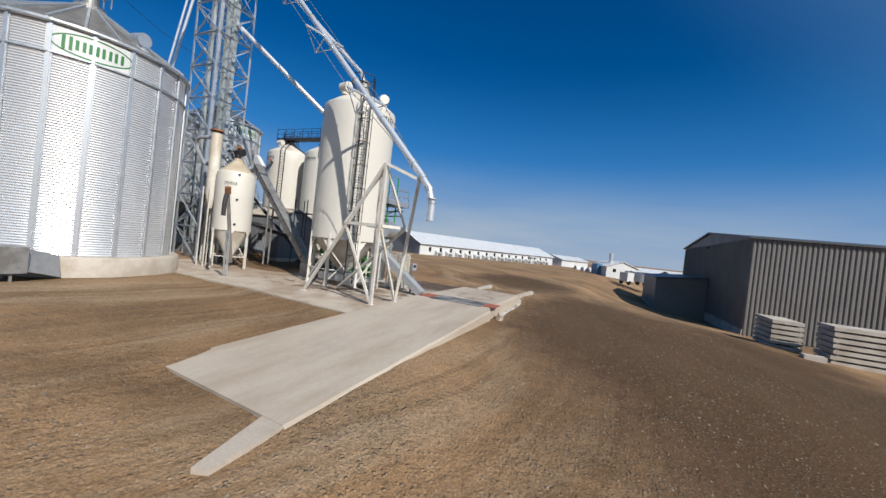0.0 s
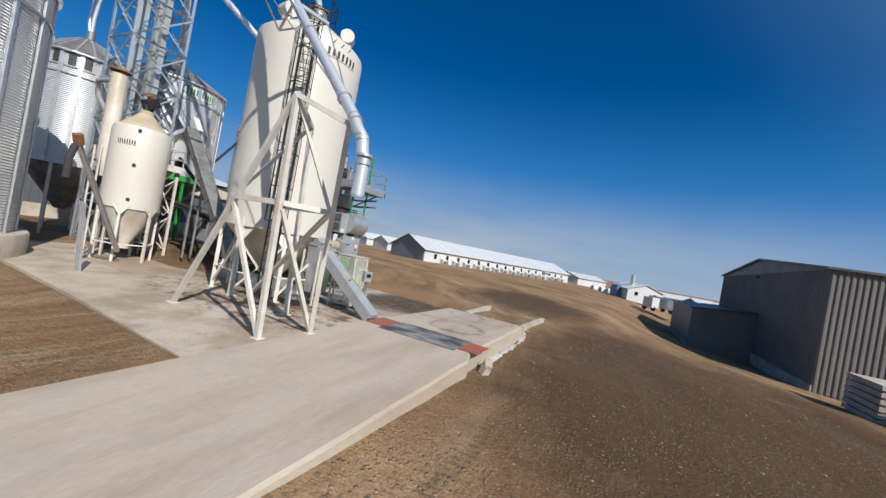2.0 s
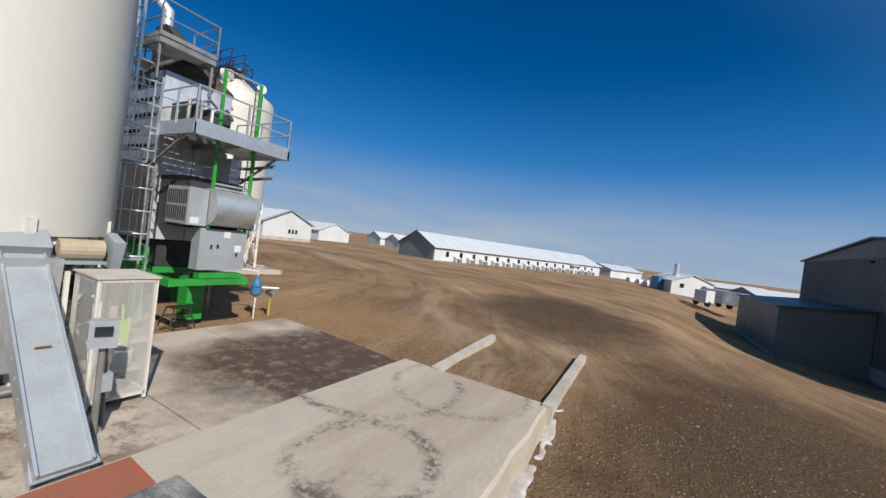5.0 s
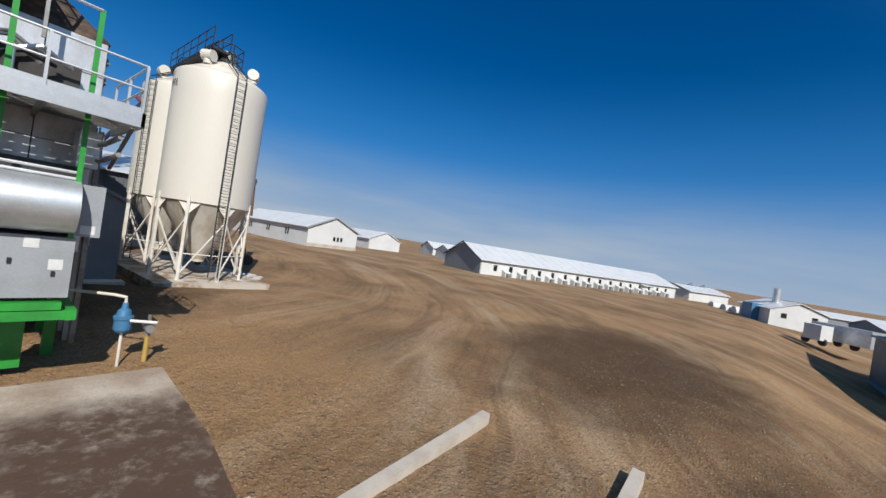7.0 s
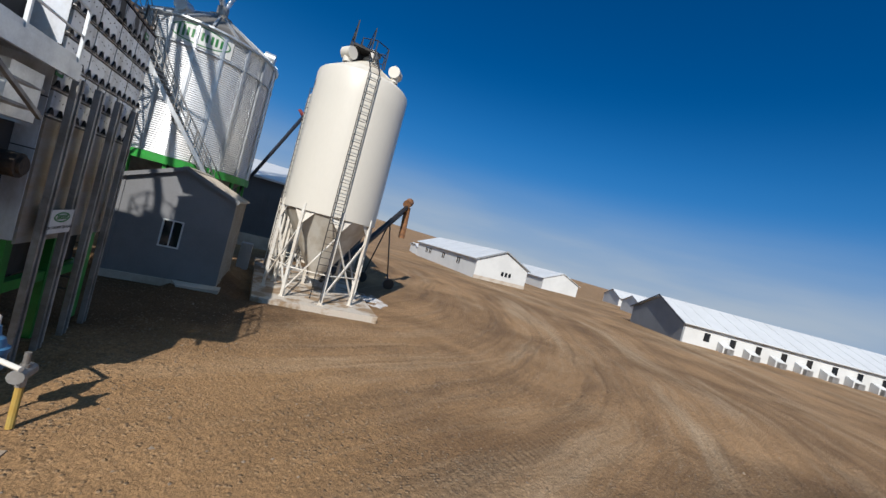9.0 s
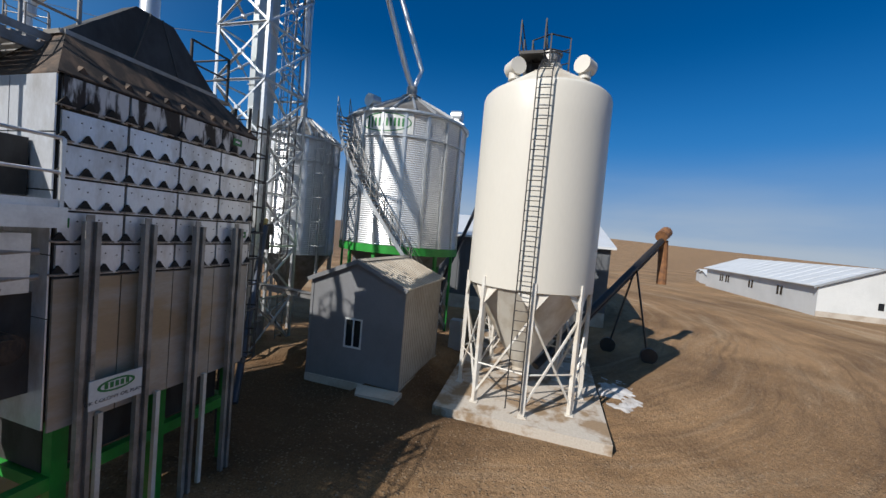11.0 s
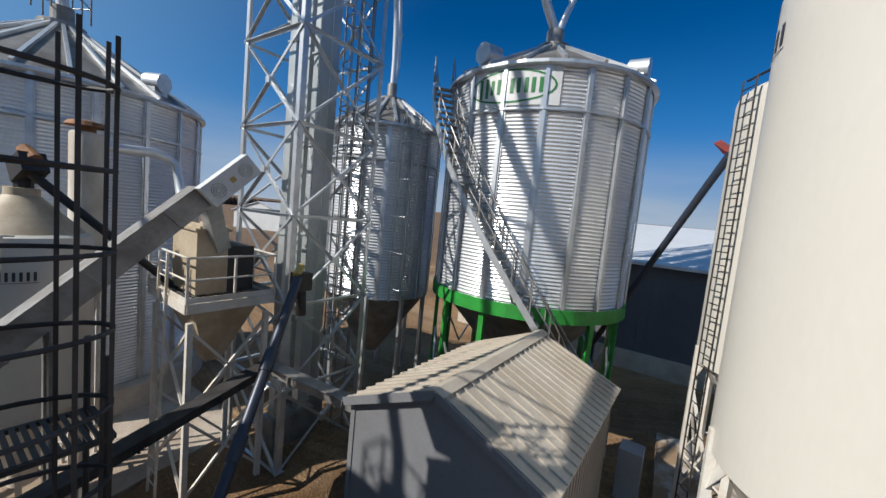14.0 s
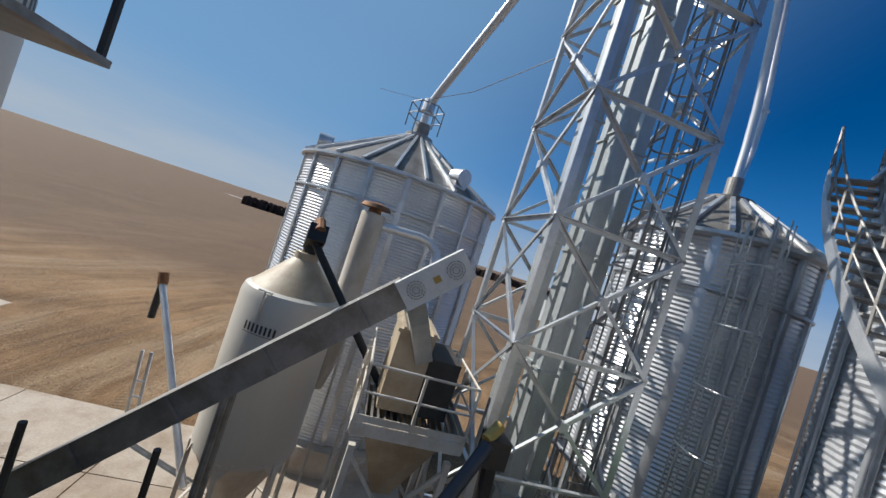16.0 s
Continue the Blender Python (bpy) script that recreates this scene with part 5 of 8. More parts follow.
# ---- grain dryer ----
def dryer():
    x0, x1, y0, y1 = -18.72, -15.2, 17.45, 19.47
    z0, ze = 3.0, 7.8
    TX0, TX1, TY0, TY1 = -15.95, -14.5, 16.95, 18.45
    root = thing("grain_dryer", ((x0 + x1) / 2, (y0 + y1) / 2, 0.6), "tall grey panelled grain dryer stained with soot, on green base", "grain dryer")
    bm = B()
    cbox(bm, (x0 + 0.03, y0 + 0.03, z0), (x1 - 0.03, y1 - 0.03, ze))
    part("core", bm, M_BLACK, root)
    rows = 6
    rh = 0.47
    cols = [-15.23 - 0.865 * k for k in range(5)]
    for face, yy, sg in (("north", y1, 1), ("south", y0, -1)):
        for i in range(rows):
            zt = ze - i * rh
            for a, b in zip(cols, cols[1:]):
                bm = B()
                cbox(bm, (b + 0.02, min(yy - 0.03 * sg, yy + 0.012 * sg), zt - rh + 0.02), (a - 0.02, max(yy - 0.03 * sg, yy + 0.012 * sg), zt - 0.012))
                part("vent_panel", bm, M_SOOT if i == 0 else M_DRYER, root)
        # solid black wedges: the dark inside each vent is put into their colour
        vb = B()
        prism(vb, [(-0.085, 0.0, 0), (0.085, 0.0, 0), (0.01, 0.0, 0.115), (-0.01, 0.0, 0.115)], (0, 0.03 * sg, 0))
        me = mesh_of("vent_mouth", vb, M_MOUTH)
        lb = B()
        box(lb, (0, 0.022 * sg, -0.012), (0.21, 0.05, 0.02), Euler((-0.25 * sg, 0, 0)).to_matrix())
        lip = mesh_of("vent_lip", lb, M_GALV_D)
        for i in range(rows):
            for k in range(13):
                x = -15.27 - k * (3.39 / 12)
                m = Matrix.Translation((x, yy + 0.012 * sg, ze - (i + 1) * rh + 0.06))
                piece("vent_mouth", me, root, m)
                if sg == 1:
                    piece("vent_lip", lip, root, m)
        if sg == 1:
            db = B()
            tube(db, (0, -0.003, 0), (0, 0.004, 0), 0.011, 6)
            me = mesh_of("bolt", db, M_BLACK)
            for i in range(1, rows):
                for a, b in zip(cols, cols[1:]):
                    for k in range(6):
                        piece("bolt", me, root, Matrix.Translation((a + (b - a) * (0.1 + 0.155 * k + 0.03 * (k % 2)), yy + 0.014, ze - i * rh - 0.1 - 0.035 * (k % 3))))
        # plain lower skirt
        zt = ze - rows * rh
        lower = [-15.23 - 0.4325 * k for k in range(9)]
        for a, b in zip(lower, lower[1:]):
            bm = B()
            cbox(bm, (b + 0.008, min(yy - 0.03 * sg, yy + 0.01 * sg), z0 - 0.25), (a - 0.008, max(yy - 0.03 * sg, yy + 0.01 * sg), zt - 0.02))
            part("skirt_panel", bm, M_SKIRT, root)
    # end walls
    for xx, sg in ((x1, 1), (x0, -1)):
        for i, (za, zb) in enumerate(((z0 - 0.2, 4.4), (4.4, 5.3), (5.3, 6.2), (6.2, 7.0), (7.0, ze))):
            for ya, yb in ((y0, (y0 + y1) / 2), ((y0 + y1) / 2, y1)):
                bm = B()
                cbox(bm, (min(xx, xx + 0.02 * sg), ya + 0.012, za + 0.01), (max(xx, xx + 0.02 * sg), yb - 0.012, zb - 0.01))
                part("end_panel", bm, M_DRYER, root)
    # uprights on the face
    for x in (-15.58, -16.4, -17.32, -18.23):
        bm = B()
        for s in (-0.07, 0.07):
            cbox(bm, (x + s - 0.03, y1 + 0.1, 0.5), (x + s + 0.03, y1 + 0.2, 5.8))
        cbox(bm, (x - 0.05, y1 + 0.1, 0.5), (x + 0.05, y1 + 0.125, 5.9))
        for k in range(26):
            box(bm, (x - 0.07, y1 + 0.203, 0.8 + k * 0.19), (0.02, 0.008, 0.03))
            box(bm, (x + 0.07, y1 + 0.203, 0.9 + k * 0.19), (0.02, 0.008, 0.03))
        part("upright", bm, M_GALV_D, root)
    for x in (-15.85, -16.75, -17.7):
        bm = B()
        cbox(bm, (x - 0.035, y1 + 0.02, 0.5), (x + 0.035, y1 + 0.1, 2.8))
        part("short_post", bm, M_LEG, root)
    # green maker's plates on the panels
    for x, z in ((-18.47, 5.66), (-18.2, 7.62), (-15.27, 5.76)):
        bm = B()
        cbox(bm, (x - 0.11, y1 + 0.013, z - 0.07), (x + 0.11, y1 + 0.022, z + 0.07))
        plate = part("maker_plate", bm, M_LOGO_G, root, "small green maker's plate")
        bm = B()
        cbox(bm, (x - 0.06, y1 + 0.023, z - 0.02), (x + 0.06, y1 + 0.026, z + 0.025))
        part("plate_bar", bm, M_LOGO_W, plate)
    # dusty sloped roof and dark hood
    for sg, ya, yb in ((1, y1, y1 - 0.85), (-1, y0, y0 + 0.85)):
        bm = B()
        prism(bm, [(x1 + 0.03, ya + 0.03 * sg, ze), (x0 - 0.03, ya + 0.03 * sg, ze), (x0 + 0.45, yb, ze + 0.85), (x1 - 0.5, yb, ze + 0.85)], (0, 0, 0.03))
        part("roof_slope", bm, M_BROWN, root)
        tb = B()
        prism(tb, [(-0.07, 0, 0), (0.07, 0, 0), (0, 0, 0.1)], (0, 0.1 * sg, -0.03))
        me = mesh_of("roof_louvre", tb, M_BROWN)
        for k in range(11):
            piece("roof_louvre", me, root, Matrix.Translation((-15.5 - k * 0.31, ya - 0.15 * sg, ze + 0.13)))
    for xx, sg, xi in ((x1, 1, x1 - 0.5), (x0, -1, x0 + 0.45)):
        bm = B()
        prism(bm, [(xx, y0, ze), (xx, y1, ze), (xi, y1 - 0.85, ze + 0.85), (xi, y0 + 0.85, ze + 0.85)], (0, 0, 0.025))
        part("roof_slope", bm, M_BROWN, root)
    bm = B()
    zh = ze + 0.84
    ring = [(x1 - 0.45, y1 - 0.8), (x0 + 0.4, y1 - 0.8), (x0 + 0.4, y0 + 0.8), (x1 - 0.45, y0 + 0.8)]
    tip = [(-16.85, 18.35), (-17.55, 18.35), (-17.55, 18.0), (-16.85, 18.0)]
    lo = [bm.verts.new((*p, zh)) for p in ring]
    hi = [bm.verts.new((*p, 9.75)) for p in tip]
    for i in range(4):
        j = (i + 1) % 4
        bm.faces.new((lo[i], lo[j], hi[j], hi[i]))
    bm.faces.new(hi)
    bmesh.ops.recalc_face_normals(bm, faces=bm.faces)
    part("hood", bm, M_HOOD, root)
    for s in (0.36, 0.68):
        for r_ in (0, 2):
            bm = B()
            a, b = Vector((*ring[r_], zh)).lerp(Vector((*ring[(r_ + 1) % 4], zh)), s), Vector((*tip[r_], 9.75)).lerp(Vector((*tip[(r_ + 1) % 4], 9.75)), s)
            beam(bm, a, b, 0.035)
            part("hood_rib", bm, M_HOOD, root)
    for i in range(4):
        bm = B()
        beam(bm, (*ring[i], zh), (*ring[(i + 1) % 4], zh), 0.07)
        part("hood_trim", bm, M_GALV_D, root)
    bm = B()
    pipe(bm, [(-17.2, 18.18, 9.6), (-17.2, 18.18, 10.3), (-17.6, 17.6, 11.0), (-20.5, 15.6, 13.8), (-24.6, 13.6, 17.5)], 0.16, 12)
    part("fill_spout", bm, M_GALV, root, smooth=40)
    # green base frame
    for x in (-15.5, -17.0, -18.6):
        for y in (17.2, 19.2):
            bm = B()
            cbox(bm, (x - 0.1, y - 0.1, 0.25), (x + 0.1, y + 0.1, 2.75))
            part("base_leg", bm, M_GREEN, root, "green square steel leg")
    for y in (17.2, 19.2):
        bm = B()
        cbox(bm, (x0, y - 0.08, 1.75), (-12.9, y + 0.08, 1.95))
        part("base_beam", bm, M_GREEN, root, "green base beam")
    for x in (-13.0, -15.4, -18.6):
        bm = B()
        cbox(bm, (x - 0.08, 17.28, 1.76), (x + 0.08, 19.12, 1.94))
        part("base_beam", bm, M_GREEN, root, "green base beam")
    bm = B()
    cbox(bm, (x0 + 0.3, y0 + 0.4, 1.96), (x1 - 0.2, y1 - 0.4, 2.95))
    part("discharge_trough", bm, M_HOOD, root)
    bm = B()
    cbox(bm, (-14.6, 18.2, 0.5), (-14.1, 18.7, 1.78))
    cbox(bm, (-15.3, 17.0, 0.5), (-15.0, 17.5, 2.6))
    part("pedestal", bm, M_GREEN, root)
    # burner end
    before = set(root.children)
    bm = B()
    cbox(bm, (-15.2, 17.55, 3.3), (-13.5, 19.05, 4.75))
    part("burner_housing", bm, M_HOOD, root)
    bm = B()
    tube(bm, (-13.05, 17.82, 3.95), (-13.05, 18.98, 3.95), 0.52, 24)
    part("burner_drum", bm, M_GALV_B, root, smooth=40)
    for ya, yb in ((17.3, 17.8), (18.98, 19.36)):
        bm = B()
        cbox(bm, (-14.1, ya, 3.4), (-12.98, yb, 4.42))
        b_ = part("side_box", bm, M_GREY, root)
        lb = B()
        cbox(lb, (-12.979, ya + 0.08, 3.45), (-12.974, ya + 0.3, 3.62))
        part("label_plate", lb, M_LOGO_W, b_)
        face = ya - 0.007 if ya < 18 else yb + 0.007
        for k in range(9):
            for za in (3.5, 3.95):
                lb = B()
                cbox(lb, (-14.05 + k * 0.115, face - 0.005, za), (-13.99 + k * 0.115, face + 0.005, za + 0.38))
                part("louvre_slot", lb, M_BLACK, b_)
    bm = B()
    tube(bm, (-14.75, 19.1, 4.1), (-14.75, 19.45, 4.1), 0.2, 18)
    tube(bm, (-14.75, 19.45, 4.1), (-14.75, 19.5, 4.1), 0.14, 18)
    part("fan_motor", bm, M_BROWN, root, "dusty brown fan motor")
    for z in (5.0, 5.35):
        bm = B()
        pipe(bm, [(-15.1, 19.3, z), (-13.8, 19.35, z), (-12.6, 19.4, z + 0.1)], 0.05, 8)
        part("gas_pipe", bm, M_GALV_D, root)
    bm = B()
    cbox(bm, (-15.0, 19.0, 4.8), (-14.2, 19.35, 5.6))
    part("valve_box", bm, M_GALV_B, root)
    bm = B()
    cbox(bm, (-13.4, 17.7, 2.18), (-13.0, 19.03, 3.35))
    cab = part("control_cabinet", bm, M_GREY, root, "grey steel control cabinet")
    for y, z, s in ((18.0, 2.8, 0.05), (18.18, 2.82, 0.05), (18.75, 2.6, 0.05)):
        bm = B()
        cbox(bm, (-13.0, y, z), (-12.97, y + s, z + 0.1))
        part("latch", bm, M_BLACK, cab)
    for y, z in ((18.35, 3.12), (18.7, 2.72)):
        bm = B()
        cbox(bm, (-12.999, y, z), (-12.993, y + 0.2, z + 0.2))
        part("label_plate", bm, M_LOGO_W, cab)
    bm = B()
    cbox(bm, (-13.2, 17.75, 1.96), (-12.9, 18.95, 2.1))
    part("lamp_bar", bm, M_GREEN, root)
    for y in (17.87, 18.94):
        bm = B()
        beam(bm, (-12.97, y, 3.35), (-13.0, y, 7.8), 0.08, 0.06)
        part("hoist_post", bm, M_GREEN, root, "green hoist post")
    for z in (4.5, 4.62, 7.78):
        bm = B()
        tube(bm, (-12.98, 17.87, z), (-12.98, 18.94, z), 0.03, 6)
        part("hoist_bar", bm, M_GALV_B, root)
    # burner pipes seen above the platform
    rnd = random.Random(7)
    for k in range(7):
        bm = B()
        a = Vector((-14.6 + 0.22 * k, 17.5 + 0.2 * (k % 3), 6.05))
        pipe(bm, [a, a + Vector((0, 0, 0.5 + 0.1 * (k % 4))), a + Vector((-0.3 + 0.15 * (k % 3), 0.35, 0.7 + 0.1 * (k % 4))), a + Vector((-0.4, 0.8, 0.65))], 0.04 + 0.015 * (k % 2), 8)
        part("gas_pipe", bm, (M_GALV_D, M_BLACK, M_GALV_B)[k % 3], root)
    bm = B()
    cbox(bm, (-15.15, 17.6, 6.1), (-14.3, 18.9, 6.9))
    part("burner_throat", bm, M_HOOD, root)
    # mid platform
    bm = B()
    cbox(bm, (-15.2, 18.3, 5.72), (-12.35, 18.36, 5.86))
    deck = part("platform_beam", bm, M_GALV_D, root)
    sb = B()
    box(sb, (0, 0, 0), (0.14, 2.7, 0.04))
    me = mesh_of("grating_slat", sb, M_GALV_D)
    for k in range(14):
        piece("grating_slat", me, deck, Matrix.Translation((-15.03 + k * 0.2, 18.3, 5.88)))
    bm = B()
    cbox(bm, (-12.4, 16.92, 5.7), (-12.34, 19.68, 5.98))
    cbox(bm, (-15.2, 19.62, 5.7), (-12.34, 19.68, 5.98))
    cbox(bm, (-15.2, 16.9, 5.7), (-12.34, 16.96, 5.98))
    part("platform_edge", bm, M_GALV_B, root)
    for y in (17.0, 19.6):
        bm = B()
        beam(bm, (-12.9, y, 5.7), (-14.6, y, 4.9), 0.06)
        part("knee_brace", bm, M_GALV_D, root)
    railing(root, [(-15.15, 19.62, 5.95), (-12.38, 19.62, 5.95), (-12.38, 16.95, 5.95), (-14.3, 16.95, 5.95)], M_GALV_B, 0.95, name="platform_rail")
    for ob in set(root.children) - before:
        ob.location.y += 0.1
    # top platform
    bm = B()
    cbox(bm, (TX0, TY0, 8.27), (TX1, TY0 + 0.06, 8.41))
    cbox(bm, (TX0, TY1 - 0.06, 8.27), (TX1, TY1, 8.41))
    cbox(bm, (TX1 - 0.06, TY0 + 0.06, 8.27), (TX1, TY1 - 0.06, 8.41))
    deck = part("top_platform_frame", bm, M_GALV_D, root)
    sb = B()
    box(sb, (0, 0, 0), (0.12, TY1 - TY0, 0.03))
    me = mesh_of("grating_slat", sb, M_GALV_D)
    for k in range(int((TX1 - TX0) / 0.16)):
        piece("grating_slat", me, deck, Matrix.Translation((TX0 + 0.08 + k * 0.16, (TY0 + TY1) / 2, 8.43)))
    for a in ((TX0 + 0.1, TY0 + 0.05), (TX1 - 0.1, TY0 + 0.05), (TX0 + 0.1, TY1 - 0.05), (TX1 - 0.1, TY1 - 0.05)):
        bm = B()
        beam(bm, (*a, 7.3), (*a, 8.29), 0.06)
        part("platform_bracket", bm, M_GALV_D, root)
    railing(root, [(TX0, TY1, 8.45), (TX1, TY1, 8.45), (TX1, TY0, 8.45), (TX0, TY0, 8.45)], M_GALV_D, 1.0, name="top_rail")
    railing(root, [(-18.0, 18.3, 8.75), (-18.95, 18.3, 8.75), (-18.95, 17.2, 8.75)], M_BLACK, 1.0, name="far_rail", toe=False)
    bm = B()
    cbox(bm, (-19.0, 17.15, 8.68), (-18.0, 18.35, 8.74))
    part("far_landing", bm, M_GALV_D, root)
    # caged ladders at the south-east corner and at the far end
    ladder(root, (-14.3, 17.05, 0.6), (-14.3, 17.05, 4.9), 0.42, (1, 0, 0), M_GALV_B, 2.4, (0, -1, 0), hoop_gap=0.6)
    ladder(root, (-14.3, 16.98, 4.95), (-14.3, 16.98, 7.2), 0.42, (1, 0, 0), M_GALV_B, 5.2, (0, -1, 0), hoop_gap=0.6)
    for z, xa in ((2.3, -14.75), (4.9, -15.2)):
        bm = B()
        cbox(bm, (xa, 16.15, z), (xa + 0.85, 16.9, z + 0.06))
        part("rest_landing", bm, M_GALV_B, root)
    ladder(root, (-15.1, 16.7, 5.9), (-15.1, 16.7, 9.9), 0.42, (1, 0, 0), M_GALV_B, 7.2, (0, -1, 0))
    ladder(root, (-18.82, 18.95, 0.8), (-18.82, 18.95, 8.55), 0.42, (0, 1, 0), M_HOOD, 2.6, (-1, 0, 0), hoop_gap=0.62)
    for z in (2.3, 4.5):
        bm = B()
        beam(bm, (x0, 17.4, z), (-20.0, 17.4, z), 0.06)
        beam(bm, (-20.0, 17.4, z), (-20.0, 16.5, z), 0.06)
        beam(bm, (-20.0, 16.5, z), (x0, 16.5, z), 0.06)
        lad = part("service_landing", bm, M_HOOD, root)
        sb = B()
        box(sb, (0, 0, 0), (0.05, 0.9, 0.02))
        me = mesh_of("grating_slat", sb, M_BLACK)
        for k in range(15):
            piece("grating_slat", me, lad, Matrix.Translation((-18.8 - k * 0.083, 16.95, z + 0.03)))
    for x, y in ((-19.95, 17.38), (-19.95, 16.52), (-18.8, 16.5)):
        bm = B()
        tube(bm, (x, y, 0.5), (x, y, 5.5), 0.035, 8)
        part("landing_post", bm, M_HOOD, root)
    # sign on the uprights
    sign = thing("dryer_sign", (-16.1, y1 + 0.22, 2.95), "white sign with green oval and dark bars on the dryer uprights", "sign")
    bm = B()
    cbox(bm, (-16.35, y1 + 0.21, 2.95), (-15.6, y1 + 0.23, 3.4))
    part("board", bm, M_LOGO_W, sign)
    bm = B()
    for i in range(20):
        a, b = i * math.tau / 20, (i + 1) * math.tau / 20
        prism(bm, [(-15.97 + 0.27 * math.cos(a), y1 + 0.231, 3.26 + 0.1 * math.sin(a)), (-15.97 + 0.27 * math.cos(b), y1 + 0.231, 3.26 + 0.1 * math.sin(b)), (-15.97 + 0.23 * math.cos(b), y1 + 0.231, 3.26 + 0.07 * math.sin(b)), (-15.97 + 0.23 * math.cos(a), y1 + 0.231, 3.26 + 0.07 * math.sin(a))], (0, 0.004, 0))
    mark = part("brand_mark", bm, M_LOGO_G, sign)
    for k in range(5):
        bm = B()
        cbox(bm, (-16.15 + k * 0.075, y1 + 0.231, 3.22), (-16.1 + k * 0.075, y1 + 0.236, 3.31))
        part("letter_bar", bm, M_LOGO_G, mark)
    words = bpy.data.curves.new("lettering", "FONT")
    words.body, words.size, words.extrude = "OK COLONY OIL PLANT", 0.078, 0.002
    words.align_x = "CENTER"
    words.materials.append(M_INK)
    txt = new("lettering", words)
    txt.parent = sign
    txt.matrix_basis = Matrix.Translation(Vector((-15.975, y1 + 0.234, 3.04)) - sign.location) @ Matrix.Rotation(math.pi, 4, "Z") @ Matrix.Rotation(math.pi / 2, 4, "X")
    txt["label"] = "dark printed words"


dryer()


# ---- conveyor, hopper stand and augers ----
def trough(name, a, b, w, h, material, label, rail=True):
    a, b = Vector(a), Vector(b)
    root = thing(name, a, label, "conveyor")
    m = basis(a, b)
    bm = B()
    beam(bm, a, b, w, h)
    part("casing", bm, material, root)
    bm = B()
    d = (b - a).normalized()
    up = m @ Vector((0, -1, 0))
    if up.z < 0:
        up = -up
    side = d.cross(up).normalized()
    beam(bm, a + up * (h / 2 + 0.008), b + up * (h / 2 + 0.008), w + 0.1, 0.016)
    L = (b - a).length
    s = 0.8
    while s < L:
        p = a + d * s
        beam(bm, p + side * (w / 2 + 0.03) - up * h / 2, p + side * (w / 2 + 0.03) + up * h / 2, 0.04, 0.04)
        beam(bm, p - side * (w / 2 + 0.03) - up * h / 2, p - side * (w / 2 + 0.03) + up * h / 2, 0.04, 0.04)
        s += 1.5
    part("lid_and_ribs", bm, material, root)
    return root, d, side, up


